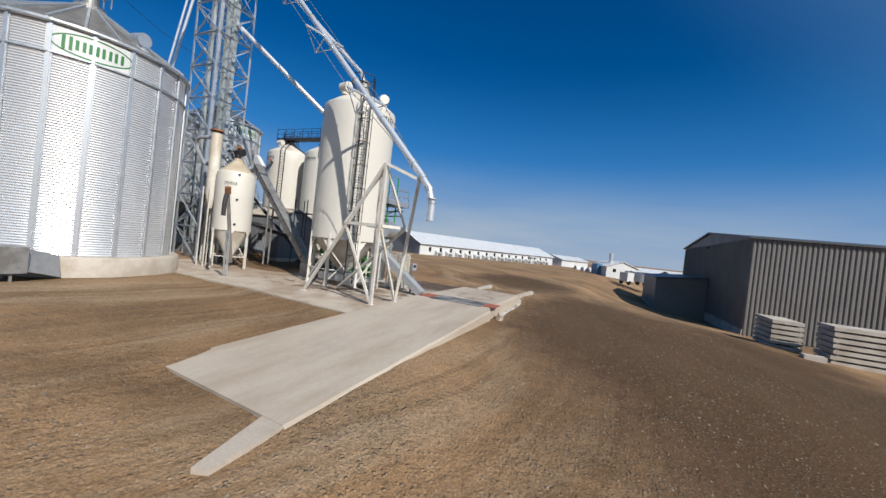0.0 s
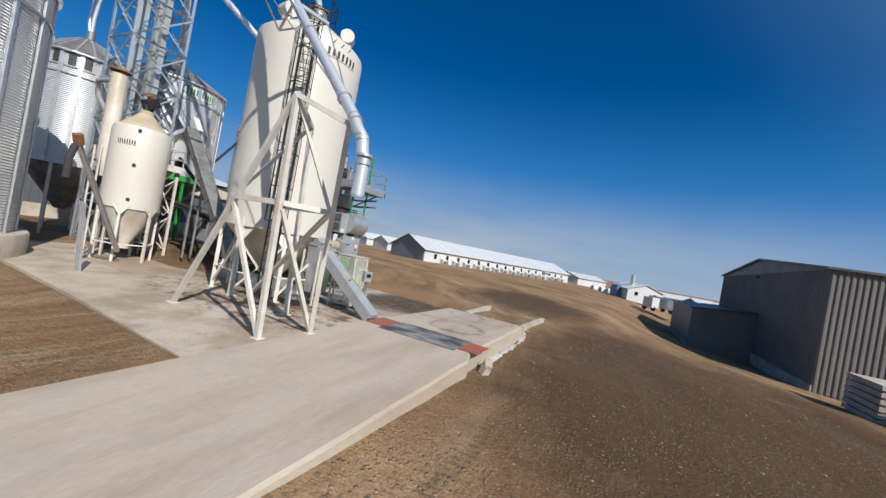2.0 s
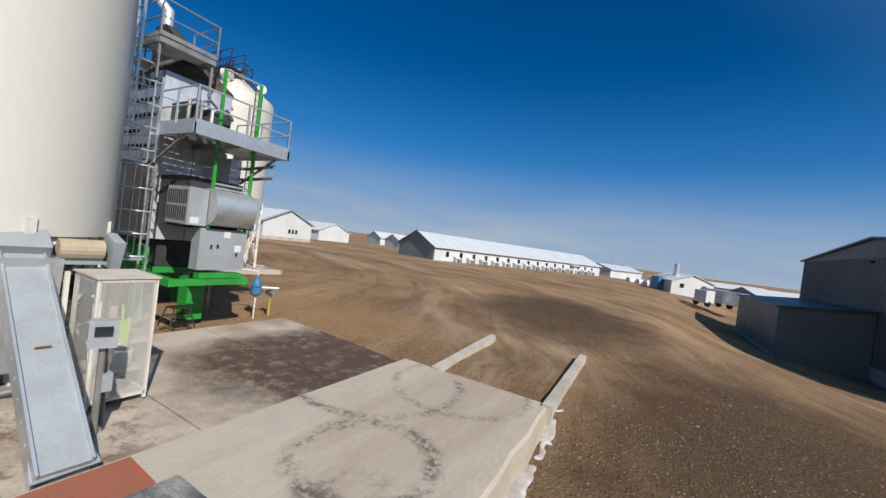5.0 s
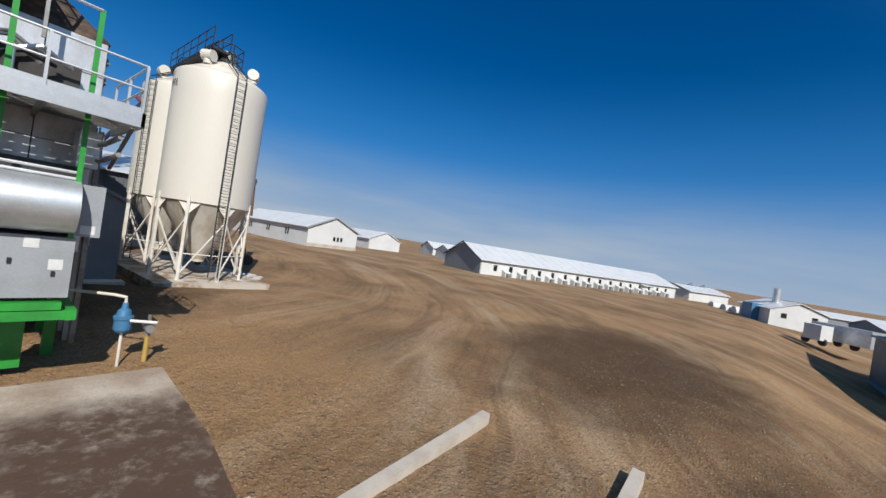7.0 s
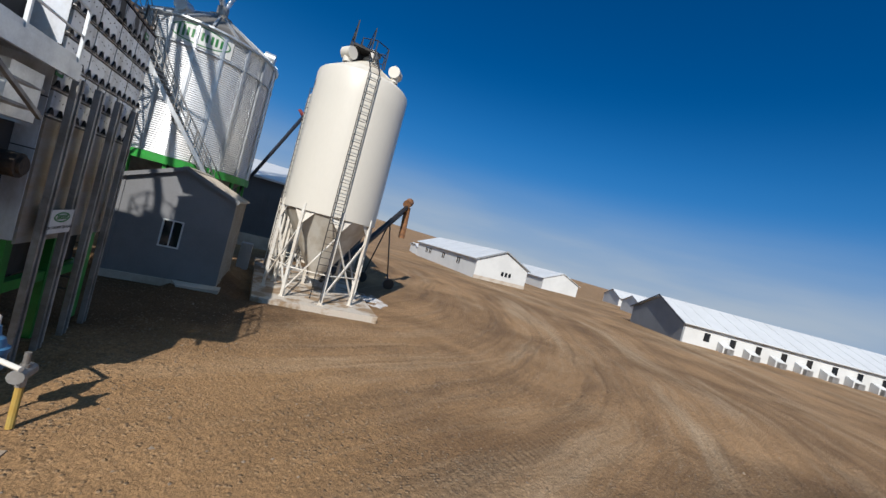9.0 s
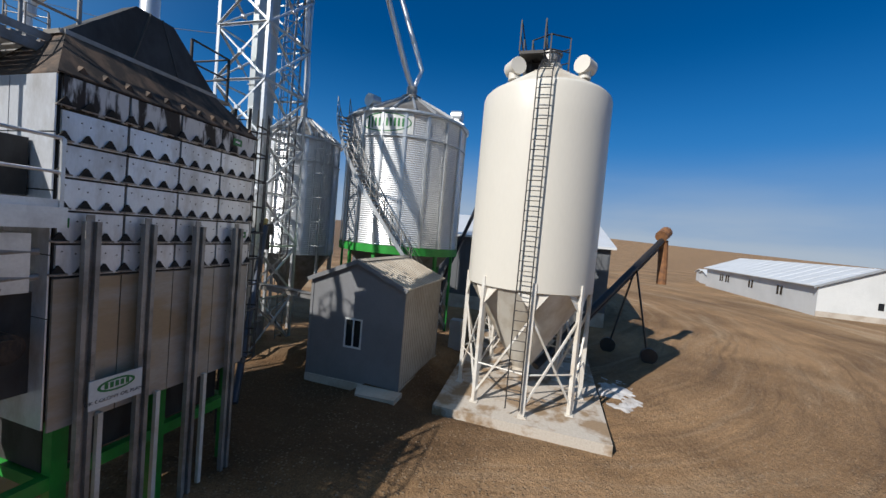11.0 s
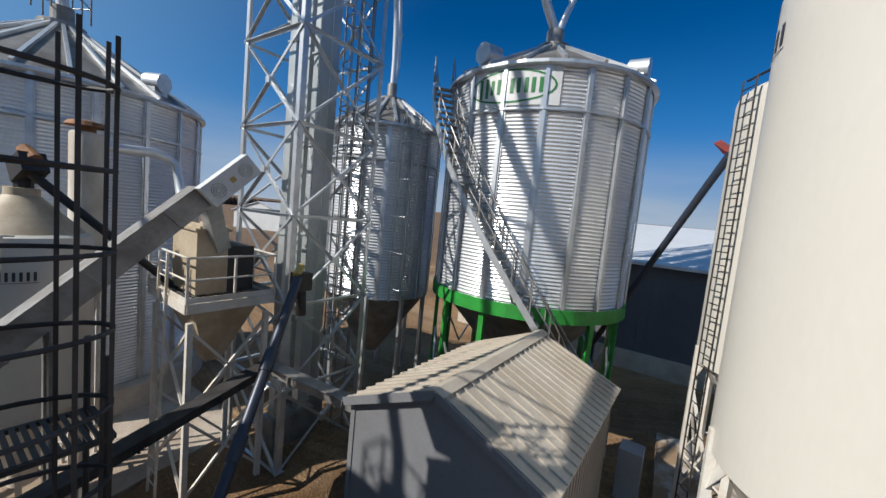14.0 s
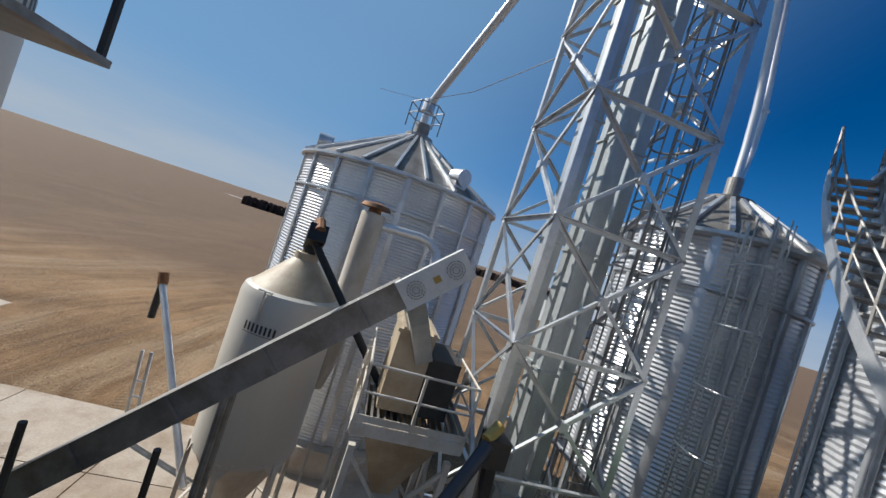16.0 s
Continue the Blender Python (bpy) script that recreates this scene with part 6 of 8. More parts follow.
def conveyors():
    a, b = Vector((-15.6, 13.9, 1.1)), Vector((-22.0, 14.6, 7.4))
    root, d, side, up = trough("incline_conveyor", a, b, 0.5, 0.42, M_GALV_D, "long grey inclined drag conveyor with white head guard", False)
    # white guard box with two round grilles
    c = Vector((-22.3, 15.05, 7.75))
    m = basis(a, b)
    bm = B()
    rot = Matrix((d, side, up)).transposed()
    box(bm, c, (1.1, 0.3, 0.44), rot)
    g = part("head_guard", bm, M_LOGO_W, root, "white belt guard box")
    n = -side if (-side).y > 0 else side
    for s in (-0.32, 0.32):
        gb = B()
        p = c + d * s + n * 0.155
        for r_ in (0.05, 0.09, 0.13):
            for k in range(16):
                u, v = k * math.tau / 16, (k + 0.7) * math.tau / 16
                beam(gb, p + (d * math.cos(u) + up * math.sin(u)) * r_, p + (d * math.cos(v) + up * math.sin(v)) * r_, 0.02, 0.006)
        part("fan_grille", gb, M_INK, g)
    gb = B()
    box(gb, c + d * 0.02 + n * 0.153, (0.11, 0.006, 0.1), rot)
    part("warning_plate", gb, M_YEL, g)
    bm = B()
    pipe(bm, [(-22.15, 14.55, 7.35), (-22.4, 14.2, 6.95), (-22.75, 13.85, 6.25)], 0.22, 4)
    part("discharge_chute", bm, M_GALV_B, root)
    bm = B()
    q = a.lerp(b, 0.68)
    for s in (-0.2, 0.2):
        tube(bm, (q.x, q.y + s, 0.7), (q.x, q.y + s, q.z - 0.2), 0.06, 8)
    part("support_post", bm, M_GALV_D, root)
    bm = B()
    q2 = a.lerp(b, 0.9)
    pipe(bm, [q + side * -0.3 + up * 0.1, a.lerp(b, 0.75) - side * 0.34 - up * 0.05, q2 - side * 0.36 + up * 0.02, b - side * 0.3 + up * 0.2], 0.02, 6)
    part("power_cable", bm, M_BLACK, root)
    bm = B()
    cbox(bm, (-16.0, 13.5, SLAB), (-15.1, 14.3, 1.3))
    part("tail_box", bm, M_GALV_D, root)
    # second, flat conveyor under the dryer and its branch
    trough("transfer_conveyor", (-18.6, 15.6, 2.6), (-23.5, 14.75, 3.5), 0.26, 0.2, M_HOOD, "dark flat transfer conveyor between dryer and tower")
    trough("transfer_conveyor", (-23.5, 14.75, 3.5), (-24.2, 17.9, 3.2), 0.24, 0.2, M_GALV_D, "short grey transfer conveyor beside the shed")
    # tube auger with yellow motor
    root = thing("tube_auger", (-20.0, 18.2, 0.7), "dark blue tube auger with yellow motor at its head", "auger")
    p, q = Vector((-20.0, 18.1, 0.9)), Vector((-23.7, 15.45, 5.75))
    bm = B()
    tube(bm, p, q, 0.1, 14)
    for s in (0.2, 0.45, 0.68):
        a1 = p.lerp(q, s)
        tube(bm, a1, a1 + (q - p).normalized() * 0.4, 0.125, 14)
    part("auger_tube", bm, M_NAVY, root, smooth=40)
    bm = B()
    tube(bm, q + Vector((0.05, 0, 0.06)), q + Vector((-0.16, -0.15, 0.24)), 0.09, 14)
    part("motor", bm, M_YEL, root, "small yellow electric motor")
    bm = B()
    box(bm, q + Vector((-0.15, -0.1, -0.1)), (0.35, 0.35, 0.4))
    tube(bm, q + Vector((-0.15, -0.1, -0.2)), q + Vector((-0.2, -0.1, -0.9)), 0.12, 10)
    part("head", bm, M_BLACK, root)
    # hopper on its stand
    root = thing("hopper_stand", (-22.85, 13.35, 0.5), "cream surge hopper on a braced stand with railed deck", "hopper")
    cx = [Vector((-21.85, 14.5, 5.08)), Vector((-23.75, 14.45, 5.08)), Vector((-23.85, 12.3, 5.08)), Vector((-21.95, 12.2, 5.08))]
    ctr = sum(cx, Vector()) / 4
    bm = B()
    for p, q in zip(cx, cx[1:] + cx[:1]):
        beam(bm, p, q, 0.06, 0.2)
    part("deck_edge", bm, M_LEG, root)
    bm = B()
    k = 16
    for i in range(k):
        p, q = cx[0].lerp(cx[1], (i + 0.5) / k), cx[3].lerp(cx[2], (i + 0.5) / k)
        beam(bm, p + Vector((0, 0, 0.06)), q + Vector((0, 0, 0.06)), 0.04, 0.03)
    part("deck_grating", bm, M_GALV_D, root)
    railing(root, [p + Vector((0, 0, 0.1)) for p in cx], M_LEG, 0.95, True, 1.0, "deck_rail")
    u, v = (cx[1] - cx[0]).normalized(), (cx[3] - cx[0]).normalized()
    rot = Matrix((u, v, Vector((0, 0, 1)))).transposed()
    bm = B()
    box(bm, ctr - u * 0.28 + Vector((0, -0.1, 0.85)), (0.66, 1.4, 1.4), rot)
    hop = part("hopper_box", bm, M_TANBOX, root)
    bm = B()
    box(bm, ctr + u * 0.36 + Vector((0, -0.05, 0.68)), (0.6, 1.3, 1.06), rot)
    part("curtain_box", bm, M_RUBBER, hop, "black rubber-sided box")
    bm = B()
    box(bm, ctr - u * 0.28 + Vector((0, -0.1, 1.58)), (0.76, 1.5, 0.06), rot)
    for s in (-0.55, -0.28, 0):
        box(bm, ctr + u * s + Vector((0, -0.1, 1.63)), (0.05, 1.5, 0.05), rot)
    part("hopper_lid", bm, M_TANBOX, hop)
    bm = B()
    lo = [ctr + u * a_ + v * b_ + Vector((0, 0, -1.6)) for a_, b_ in ((-0.18, -0.18), (0.18, -0.18), (0.18, 0.18), (-0.18, 0.18))]
    hi = [ctr + u * a_ + v * b_ + Vector((0, 0, -0.05)) for a_, b_ in ((-0.75, -0.85), (0.75, -0.85), (0.75, 0.85), (-0.75, 0.85))]
    lv, hv = [bm.verts.new(p) for p in lo], [bm.verts.new(p) for p in hi]
    for i in range(4):
        j = (i + 1) % 4
        bm.faces.new((lv[i], lv[j], hv[j], hv[i]))
    bm.faces.new(lv[::-1])
    part("hopper_cone", bm, M_TANBOX, root)
    legs = [p.lerp(ctr, 0.12) for p in cx]
    for p in legs:
        bm = B()
        beam(bm, (p.x, p.y, 0.5), (p.x, p.y, 4.75), 0.11)
        part("leg", bm, M_LEG, root)
    for p, q in zip(legs, legs[1:] + legs[:1]):
        bm = B()
        beam(bm, (p.x, p.y, 2.7), (q.x, q.y, 4.6), 0.055)
        beam(bm, (q.x, q.y, 2.7), (p.x, p.y, 4.6), 0.055)
        beam(bm, (p.x, p.y, 0.8), (q.x, q.y, 2.6), 0.055)
        beam(bm, (q.x, q.y, 0.8), (p.x, p.y, 2.6), 0.055)
        part("brace", bm, M_LEG, root)
    ladder(root, (-21.75, 13.3, 0.5), (-21.85, 13.3, 6.1), 0.42, (0, -1, 0), M_LEG)
    # augers by the second pad
    root = thing("tube_auger", (-27.5, 26.4, 0.73), "black tube auger with rusty spout and orange motor", "auger")
    p, q = Vector((-26.9, 25.9, 1.2)), Vector((-35.8, 32.1, 6.9))
    bm = B()
    tube(bm, p, q, 0.16, 12)
    beam(bm, p.lerp(q, 0.1) + Vector((0, 0, -0.35)), p.lerp(q, 0.95) + Vector((0, 0, -0.35)), 0.07)
    part("auger_tube", bm, M_BLACK, root, smooth=40)
    bm = B()
    tube(bm, q + Vector((0.3, -0.2, 0.1)), q + Vector((-0.4, 0.2, 0.4)), 0.33, 14)
    part("motor", bm, M_RUST, root, "orange-brown motor with guards")
    bm = B()
    pipe(bm, [q + Vector((0, 0, -0.1)), q + Vector((-0.1, 0.1, -1.2)), q + Vector((-0.05, 0.15, -2.6))], 0.26, 12)
    part("spout", bm, M_RUST, root, "rusty drop spout")
    bm = B()
    for s in (-0.9, 0.9):
        w = p.lerp(q, 0.72)
        beam(bm, (w.x + s * 0.6, w.y + s, 0.5), w, 0.08)
        tube(bm, (w.x + s * 0.6 - 0.1, w.y + s, 0.85), (w.x + s * 0.6 + 0.1, w.y + s, 0.85), 0.4, 16)
    part("undercarriage", bm, M_BLACK, root)
    root = thing("drill_fill_auger", (-33.0, 20.6, 1.0), "dark auger with red spout tip leaning between bins", "auger")
    bm = B()
    tube(bm, (-33.4, 19.9, 3.2), (-30.2, 23.1, 9.7), 0.1, 12)
    part("auger_tube", bm, M_NAVY, root)
    bm = B()
    prism(bm, [(-30.4, 22.95, 9.7), (-30.1, 23.2, 9.55), (-30.5, 22.7, 10.0)], (0.1, 0.15, 0.06))
    part("spout_tip", bm, M_SPOUT, root, "red spout tip")
    bm = B()
    beam(bm, (-33.4, 19.9, 0.9), (-33.4, 19.9, 3.2), 0.2)
    part("stand", bm, M_NAVY, root)
    # catwalk over the twin bins
    root = thing("catwalk", (-28, 25.3, 12.2), "dark steel catwalk with rails linking the tops of twin bins", "catwalk")
    bm = B()
    cbox(bm, (-31.5, 24.4, 12.3), (-24.6, 25.2, 12.4))
    for x in (-30.3, -25.4):
        cbox(bm, (x - 0.1, 24.5, 11.5), (x + 0.1, 25.1, 12.3))
    part("deck", bm, M_BLACK, root)
    railing(root, [(-31.5, 24.4, 12.4), (-24.6, 24.4, 12.4)], M_BLACK, 1.0)
    railing(root, [(-31.5, 25.2, 12.4), (-24.6, 25.2, 12.4)], M_BLACK, 1.0)


conveyors()


# ---- grey shed ----
def shed():
    x0, x1, y0, y1, z0, ze, zr = -27.26, -23.06, 18.2, 21.66, 0.78, 4.14, 4.87
    ym = (y0 + y1) / 2
    root = thing("shed", ((x0 + x1) / 2, ym, 0.9), "small slate-grey gabled shed with tan ribbed roof and side", "shed")
    t = 0.1
    win = (19.62, 20.18, 1.98, 2.9)
    # gable wall with its window opening
    bm = B()
    for ya, yb, za, zb in ((y0, win[0], z0, ze), (win[1], y1, z0, ze), (win[0], win[1], z0, win[2]), (win[0], win[1], win[3], ze)):
        cbox(bm, (x1 - t, ya, za), (x1, yb, zb))
    prism(bm, [(x1 - t, y0, ze), (x1 - t, y1, ze), (x1 - t, ym, zr)], (t, 0, 0))
    part("gable_wall", bm, M_SHED, root)
    bm = B()
    cbox(bm, (x0, y0, z0), (x0 + t, y1, ze))
    prism(bm, [(x0, y0, ze), (x0, y1, ze), (x0, ym, zr)], (t, 0, 0))
    part("rear_wall", bm, M_SHED, root)
    for ya, yb, mt in ((y1 - t, y1, M_TAN), (y0, y0 + t, M_SHED)):
        bm = B()
        cbox(bm, (x0 + t, ya, z0), (x1 - t, yb, ze))
        wall = part("side_wall", bm, mt, root)
        rb = B()
        box(rb, (0, 0, (ze - z0) / 2), (0.035, 0.02, ze - z0))
        me = mesh_of("wall_rib", rb, mt)
        for k in range(21):
            piece("wall_rib", me, wall, Matrix.Translation((x0 + 0.22 + k * 0.19, yb + 0.01 if ya > ym else ya - 0.01, z0)))
    for sg in (1, -1):
        ye = y1 + 0.12 if sg > 0 else y0 - 0.12
        bm = B()
        prism(bm, [(x0 - 0.1, ym, zr + 0.03), (x0 - 0.1, ye, ze - 0.02), (x0 - 0.1, ye, ze + 0.02), (x0 - 0.1, ym, zr + 0.07)], (x1 - x0 + 0.22, 0, 0))
        part("roof_plane", bm, M_TAN, root)
        rb = B()
        a, b = Vector((0, ym, zr + 0.085)), Vector((0, ye, ze + 0.035))
        beam(rb, a, b, 0.05, 0.03)
        me = mesh_of("roof_rib", rb, M_TAN)
        for k in range(19):
            piece("roof_rib", me, root, Matrix.Translation((x0 + 0.02 + k * 0.235, 0, 0)))
    bm = B()
    prism(bm, [(x0 - 0.12, ym - 0.17, zr + 0.05), (x0 - 0.12, ym, zr + 0.12), (x0 - 0.12, ym + 0.17, zr + 0.05), (x0 - 0.12, ym, zr + 0.09)], (x1 - x0 + 0.26, 0, 0))
    part("ridge_cap", bm, M_TAN, root)
    bm = B()
    for sg in (1, -1):
        ye = y1 + 0.14 if sg > 0 else y0 - 0.14
        beam(bm, (x1 + 0.125, ym, zr + 0.03), (x1 + 0.125, ye, ze - 0.03), 0.02, 0.14)
    for y in (y0, y1):
        cbox(bm, (x1 - 0.01, y - 0.05, z0), (x1 + 0.02, y + 0.05, ze))
    part("corner_trim", bm, M_SHED, root)
    bm = B()
    wy0, wy1, wz0, wz1 = win
    for lo, hi in (((x1 - 0.04, wy0 - 0.05, wz0 - 0.05), (x1 + 0.03, wy1 + 0.05, wz0)), ((x1 - 0.04, wy0 - 0.05, wz1), (x1 + 0.03, wy1 + 0.05, wz1 + 0.05)), ((x1 - 0.04, wy0 - 0.05, wz0), (x1 + 0.03, wy0, wz1)), ((x1 - 0.04, wy1, wz0), (x1 + 0.03, wy1 + 0.05, wz1)), ((x1 - 0.04, (wy0 + wy1) / 2 - 0.02, wz0), (x1 + 0.02, (wy0 + wy1) / 2 + 0.02, wz1))):
        cbox(bm, lo, hi)
    w = part("window", bm, M_LOGO_W, root, "white sliding window frame")
    bm = B()
    cbox(bm, (x1 - 0.03, wy0, wz0), (x1 - 0.02, wy1, wz1))
    part("pane", bm, M_PANE, w)
    # door with a light on the side toward the bins
    bm = B()
    cbox(bm, (-25.6, y0 - 0.03, z0), (-24.7, y0 - 0.004, z0 + 2.05))
    d = part("door", bm, M_GREY, root, "grey steel door with small window")
    bm = B()
    cbox(bm, (-25.4, y0 - 0.04, z0 + 1.25), (-24.9, y0 - 0.028, z0 + 1.85))
    part("pane", bm, M_PANE, d)
    bm = B()
    cbox(bm, (x0 - 0.05, y0 - 0.05, 0.4), (x1 + 0.05, y1 + 0.05, z0))
    part("footing", bm, M_CONC_W, root)
    bm = B()
    prism(bm, [(-22.9, 20.3, 0.5), (-22.2, 20.6, 0.5), (-22.3, 21.9, 0.5), (-22.95, 21.9, 0.5)], (0, 0, 0.33))
    solo("door_slab", bm, M_CONC_W, "small pale concrete slab beside the shed", "slab")
    bm = B()
    cbox(bm, (-29.6, 21.75, ground_height(-29.3, 22.0) - 0.05), (-29.0, 22.3, 2.0))
    solo("utility_box", bm, M_GREY, "grey upright utility box behind the shed", "cabinet")


shed()


# ---- pit conveyor, booth and small machines on the slab ----
def pit_conveyor():
    root = thing("pit_conveyor", (-9.0, 13.9, SLAB), "grey steel inclined conveyor rising from the dump pit", "conveyor")
    a, b = Vector((-7.65, 13.85, 0.62)), Vector((-10.75, 14.0, 2.75))
    d = (b - a).normalized()
    bm = B()
    beam(bm, a, b, 0.44, 0.28)
    part("casing", bm, M_GREY, root)
    bm = B()
    for s in (-0.235, 0.235):
        beam(bm, a + Vector((0, s, 0.0)), b + Vector((0, s, 0.0)), 0.03, 0.36)
        for k in range(12):
            p = a.lerp(b, (k + 0.5) / 12) + Vector((0, s * 1.05, 0.02))
            box(bm, p, (0.03, 0.02, 0.03))
    part("side_plate", bm, M_GALV_B, root)
    bm = B()
    box(bm, b + Vector((-0.1, 0, 0.05)), (0.62, 0.6, 0.5), basis(a, b))
    part("head_box", bm, M_GREY, root)
    bm = B()
    prism(bm, [(-10.6, 13.6, 2.7), (-10.6, 14.4, 2.7), (-11.25, 14.4, 2.75), (-11.25, 13.6, 2.75)], (0.1, 0.0, 0.03))
    lo = [(-11.0, 13.6), (-11.0, 14.4), (-10.3, 14.4), (-10.3, 13.6)]
    hv = [bm.verts.new((x, y, 2.75)) for x, y in lo]
    lv = [bm.verts.new((x * 0.5 - 10.65 * 0.5 + (x + 10.65) * 0.0, y, 0.95)) for x, y in lo]
    for i in range(4):
        j = (i + 1) % 4
        bm.faces.new((lv[i], lv[j], hv[j], hv[i]))
    part("discharge_chute", bm, M_GALV_B, root)
    lb = B()
    p = a.lerp(b, 0.46) + d.cross(Vector((0, 1, 0))) * (0.165 if d.cross(Vector((0, 1, 0))).z > 0 else -0.165)
    box(lb, p, (0.006, 0.16, 0.12), Matrix.Rotation(-math.atan2(d.z, -d.x) + math.pi / 2, 3, "Y"))
    part("warning_plate", lb, M_YEL, root)
    bm = B()
    foot = Vector((-7.72, 13.87, 0.66))
    prism(bm, [foot + Vector((-0.34, -0.23, 0.24)), foot + Vector((-0.34, 0.23, 0.24)), foot + Vector((0.12, 0.3, -0.01)), foot + Vector((0.12, -0.3, -0.01))], (0, 0, 0.02))
    part("intake_lip", bm, M_GREY, root)
    for k in range(1, 5):
        bm = B()
        q = a.lerp(b, k / 5)
        beam(bm, q + Vector((0, -0.225, 0)) + d.cross(Vector((0, 1, 0))) * 0.142, q + Vector((0, 0.225, 0)) + d.cross(Vector((0, 1, 0))) * 0.142, 0.035, 0.012)
        part("cover_seam", bm, M_GALV_D, root)
    bm = B()
    tube(bm, (-10.9, 14.45, 2.85), (-10.9, 15.05, 2.85), 0.18, 16)
    part("motor", bm, M_TANBOX, root, "tan electric motor")
    bm = B()
    box(bm, (-10.9, 15.2, 2.8), (0.5, 0.16, 0.62), Matrix.Rotation(0.3, 3, "Y"))
    part("belt_guard", bm, M_GREY, root)
    bm = B()
    box(bm, (-10.9, 14.7, 2.64), (0.5, 0.7, 0.05))
    part("motor_plate", bm, M_GREY, root)
    bm = B()
    for x, y in ((-10.3, 13.55), (-10.3, 14.45), (-11.15, 13.6), (-11.15, 14.4)):
        beam(bm, (x, y, SLAB), (x, y, 2.55), 0.06)
    part("stand", bm, M_LEG, root)
    # drag conveyor along the slab under the bin
    r2, *_ = trough("drag_conveyor", (-11.0, 13.9, 0.78), (-14.4, 13.6, 0.78), 0.5, 0.42, M_GALV_B, "galvanised drag conveyor lying on the slab under the bin")
    bm = B()
    cbox(bm, (-12.2, 13.05, SLAB), (-11.5, 13.65, 1.25))
    part("transfer_box", bm, M_GALV_B, r2)
    bm = B()
    for k in range(5):
        tube(bm, (-10.95 + k * 0.09, 13.65, 0.62), (-10.95 + k * 0.09, 14.15, 0.62), 0.05, 8)
    part("roller", bm, M_GALV_D, r2)
    # rubber tub
    bm = B()
    lathe(bm, [(0.0, 0.04), (0.4, 0.04), (0.5, 0.24), (0.54, 0.26), (0.56, 0.23), (0.44, 0.0), (0, 0)], 28, (-10.75, 13.1, SLAB))
    solo("rubber_tub", bm, M_RUBBER, "wide black rubber tub standing on the slab", "tub", smooth=40)
    bm = B()
    pts = [(-10.75 + (0.3 - 0.03 * k / 9) * math.cos(k * 0.7), 13.1 + 0.3 * math.sin(k * 0.7), SLAB + 0.07 + 0.004 * k) for k in range(36)]
    pipe(bm, pts, 0.012, 5)
    solo("hose_coil", bm, M_GALV_D, "coil of thin grey wire lying in the tub", "coil")
    # wire stool
    root = thing("wire_stand", (-13.55, 17.75, 0.5), "low black steel lattice stand on the dirt", "stand")
    c = Vector((-13.55, 17.75, 0.5))
    bm = B()
    for sx in (-1, 1):
        for sy in (-1, 1):
            beam(bm, c + Vector((sx * 0.32, sy * 0.32, 0)), c + Vector((sx * 0.2, sy * 0.2, 0.55)), 0.03)
    part("leg", bm, M_BLACK, root)
    bm = B()
    for z, w in ((0.12, 0.3), (0.3, 0.25), (0.55, 0.2)):
        q = [c + Vector((sx * w, sy * w, z)) for sx, sy in ((-1, -1), (1, -1), (1, 1), (-1, 1))]
        for i in range(4):
            beam(bm, q[i], q[(i + 1) % 4], 0.02)
        if z > 0.5:
            box(bm, c + Vector((0, 0, z)), (0.4, 0.4, 0.02))
        else:
            beam(bm, q[0], q[2], 0.015)
            beam(bm, q[1], q[3], 0.015)
    part("lattice", bm, M_BLACK, root)


pit_conveyor()


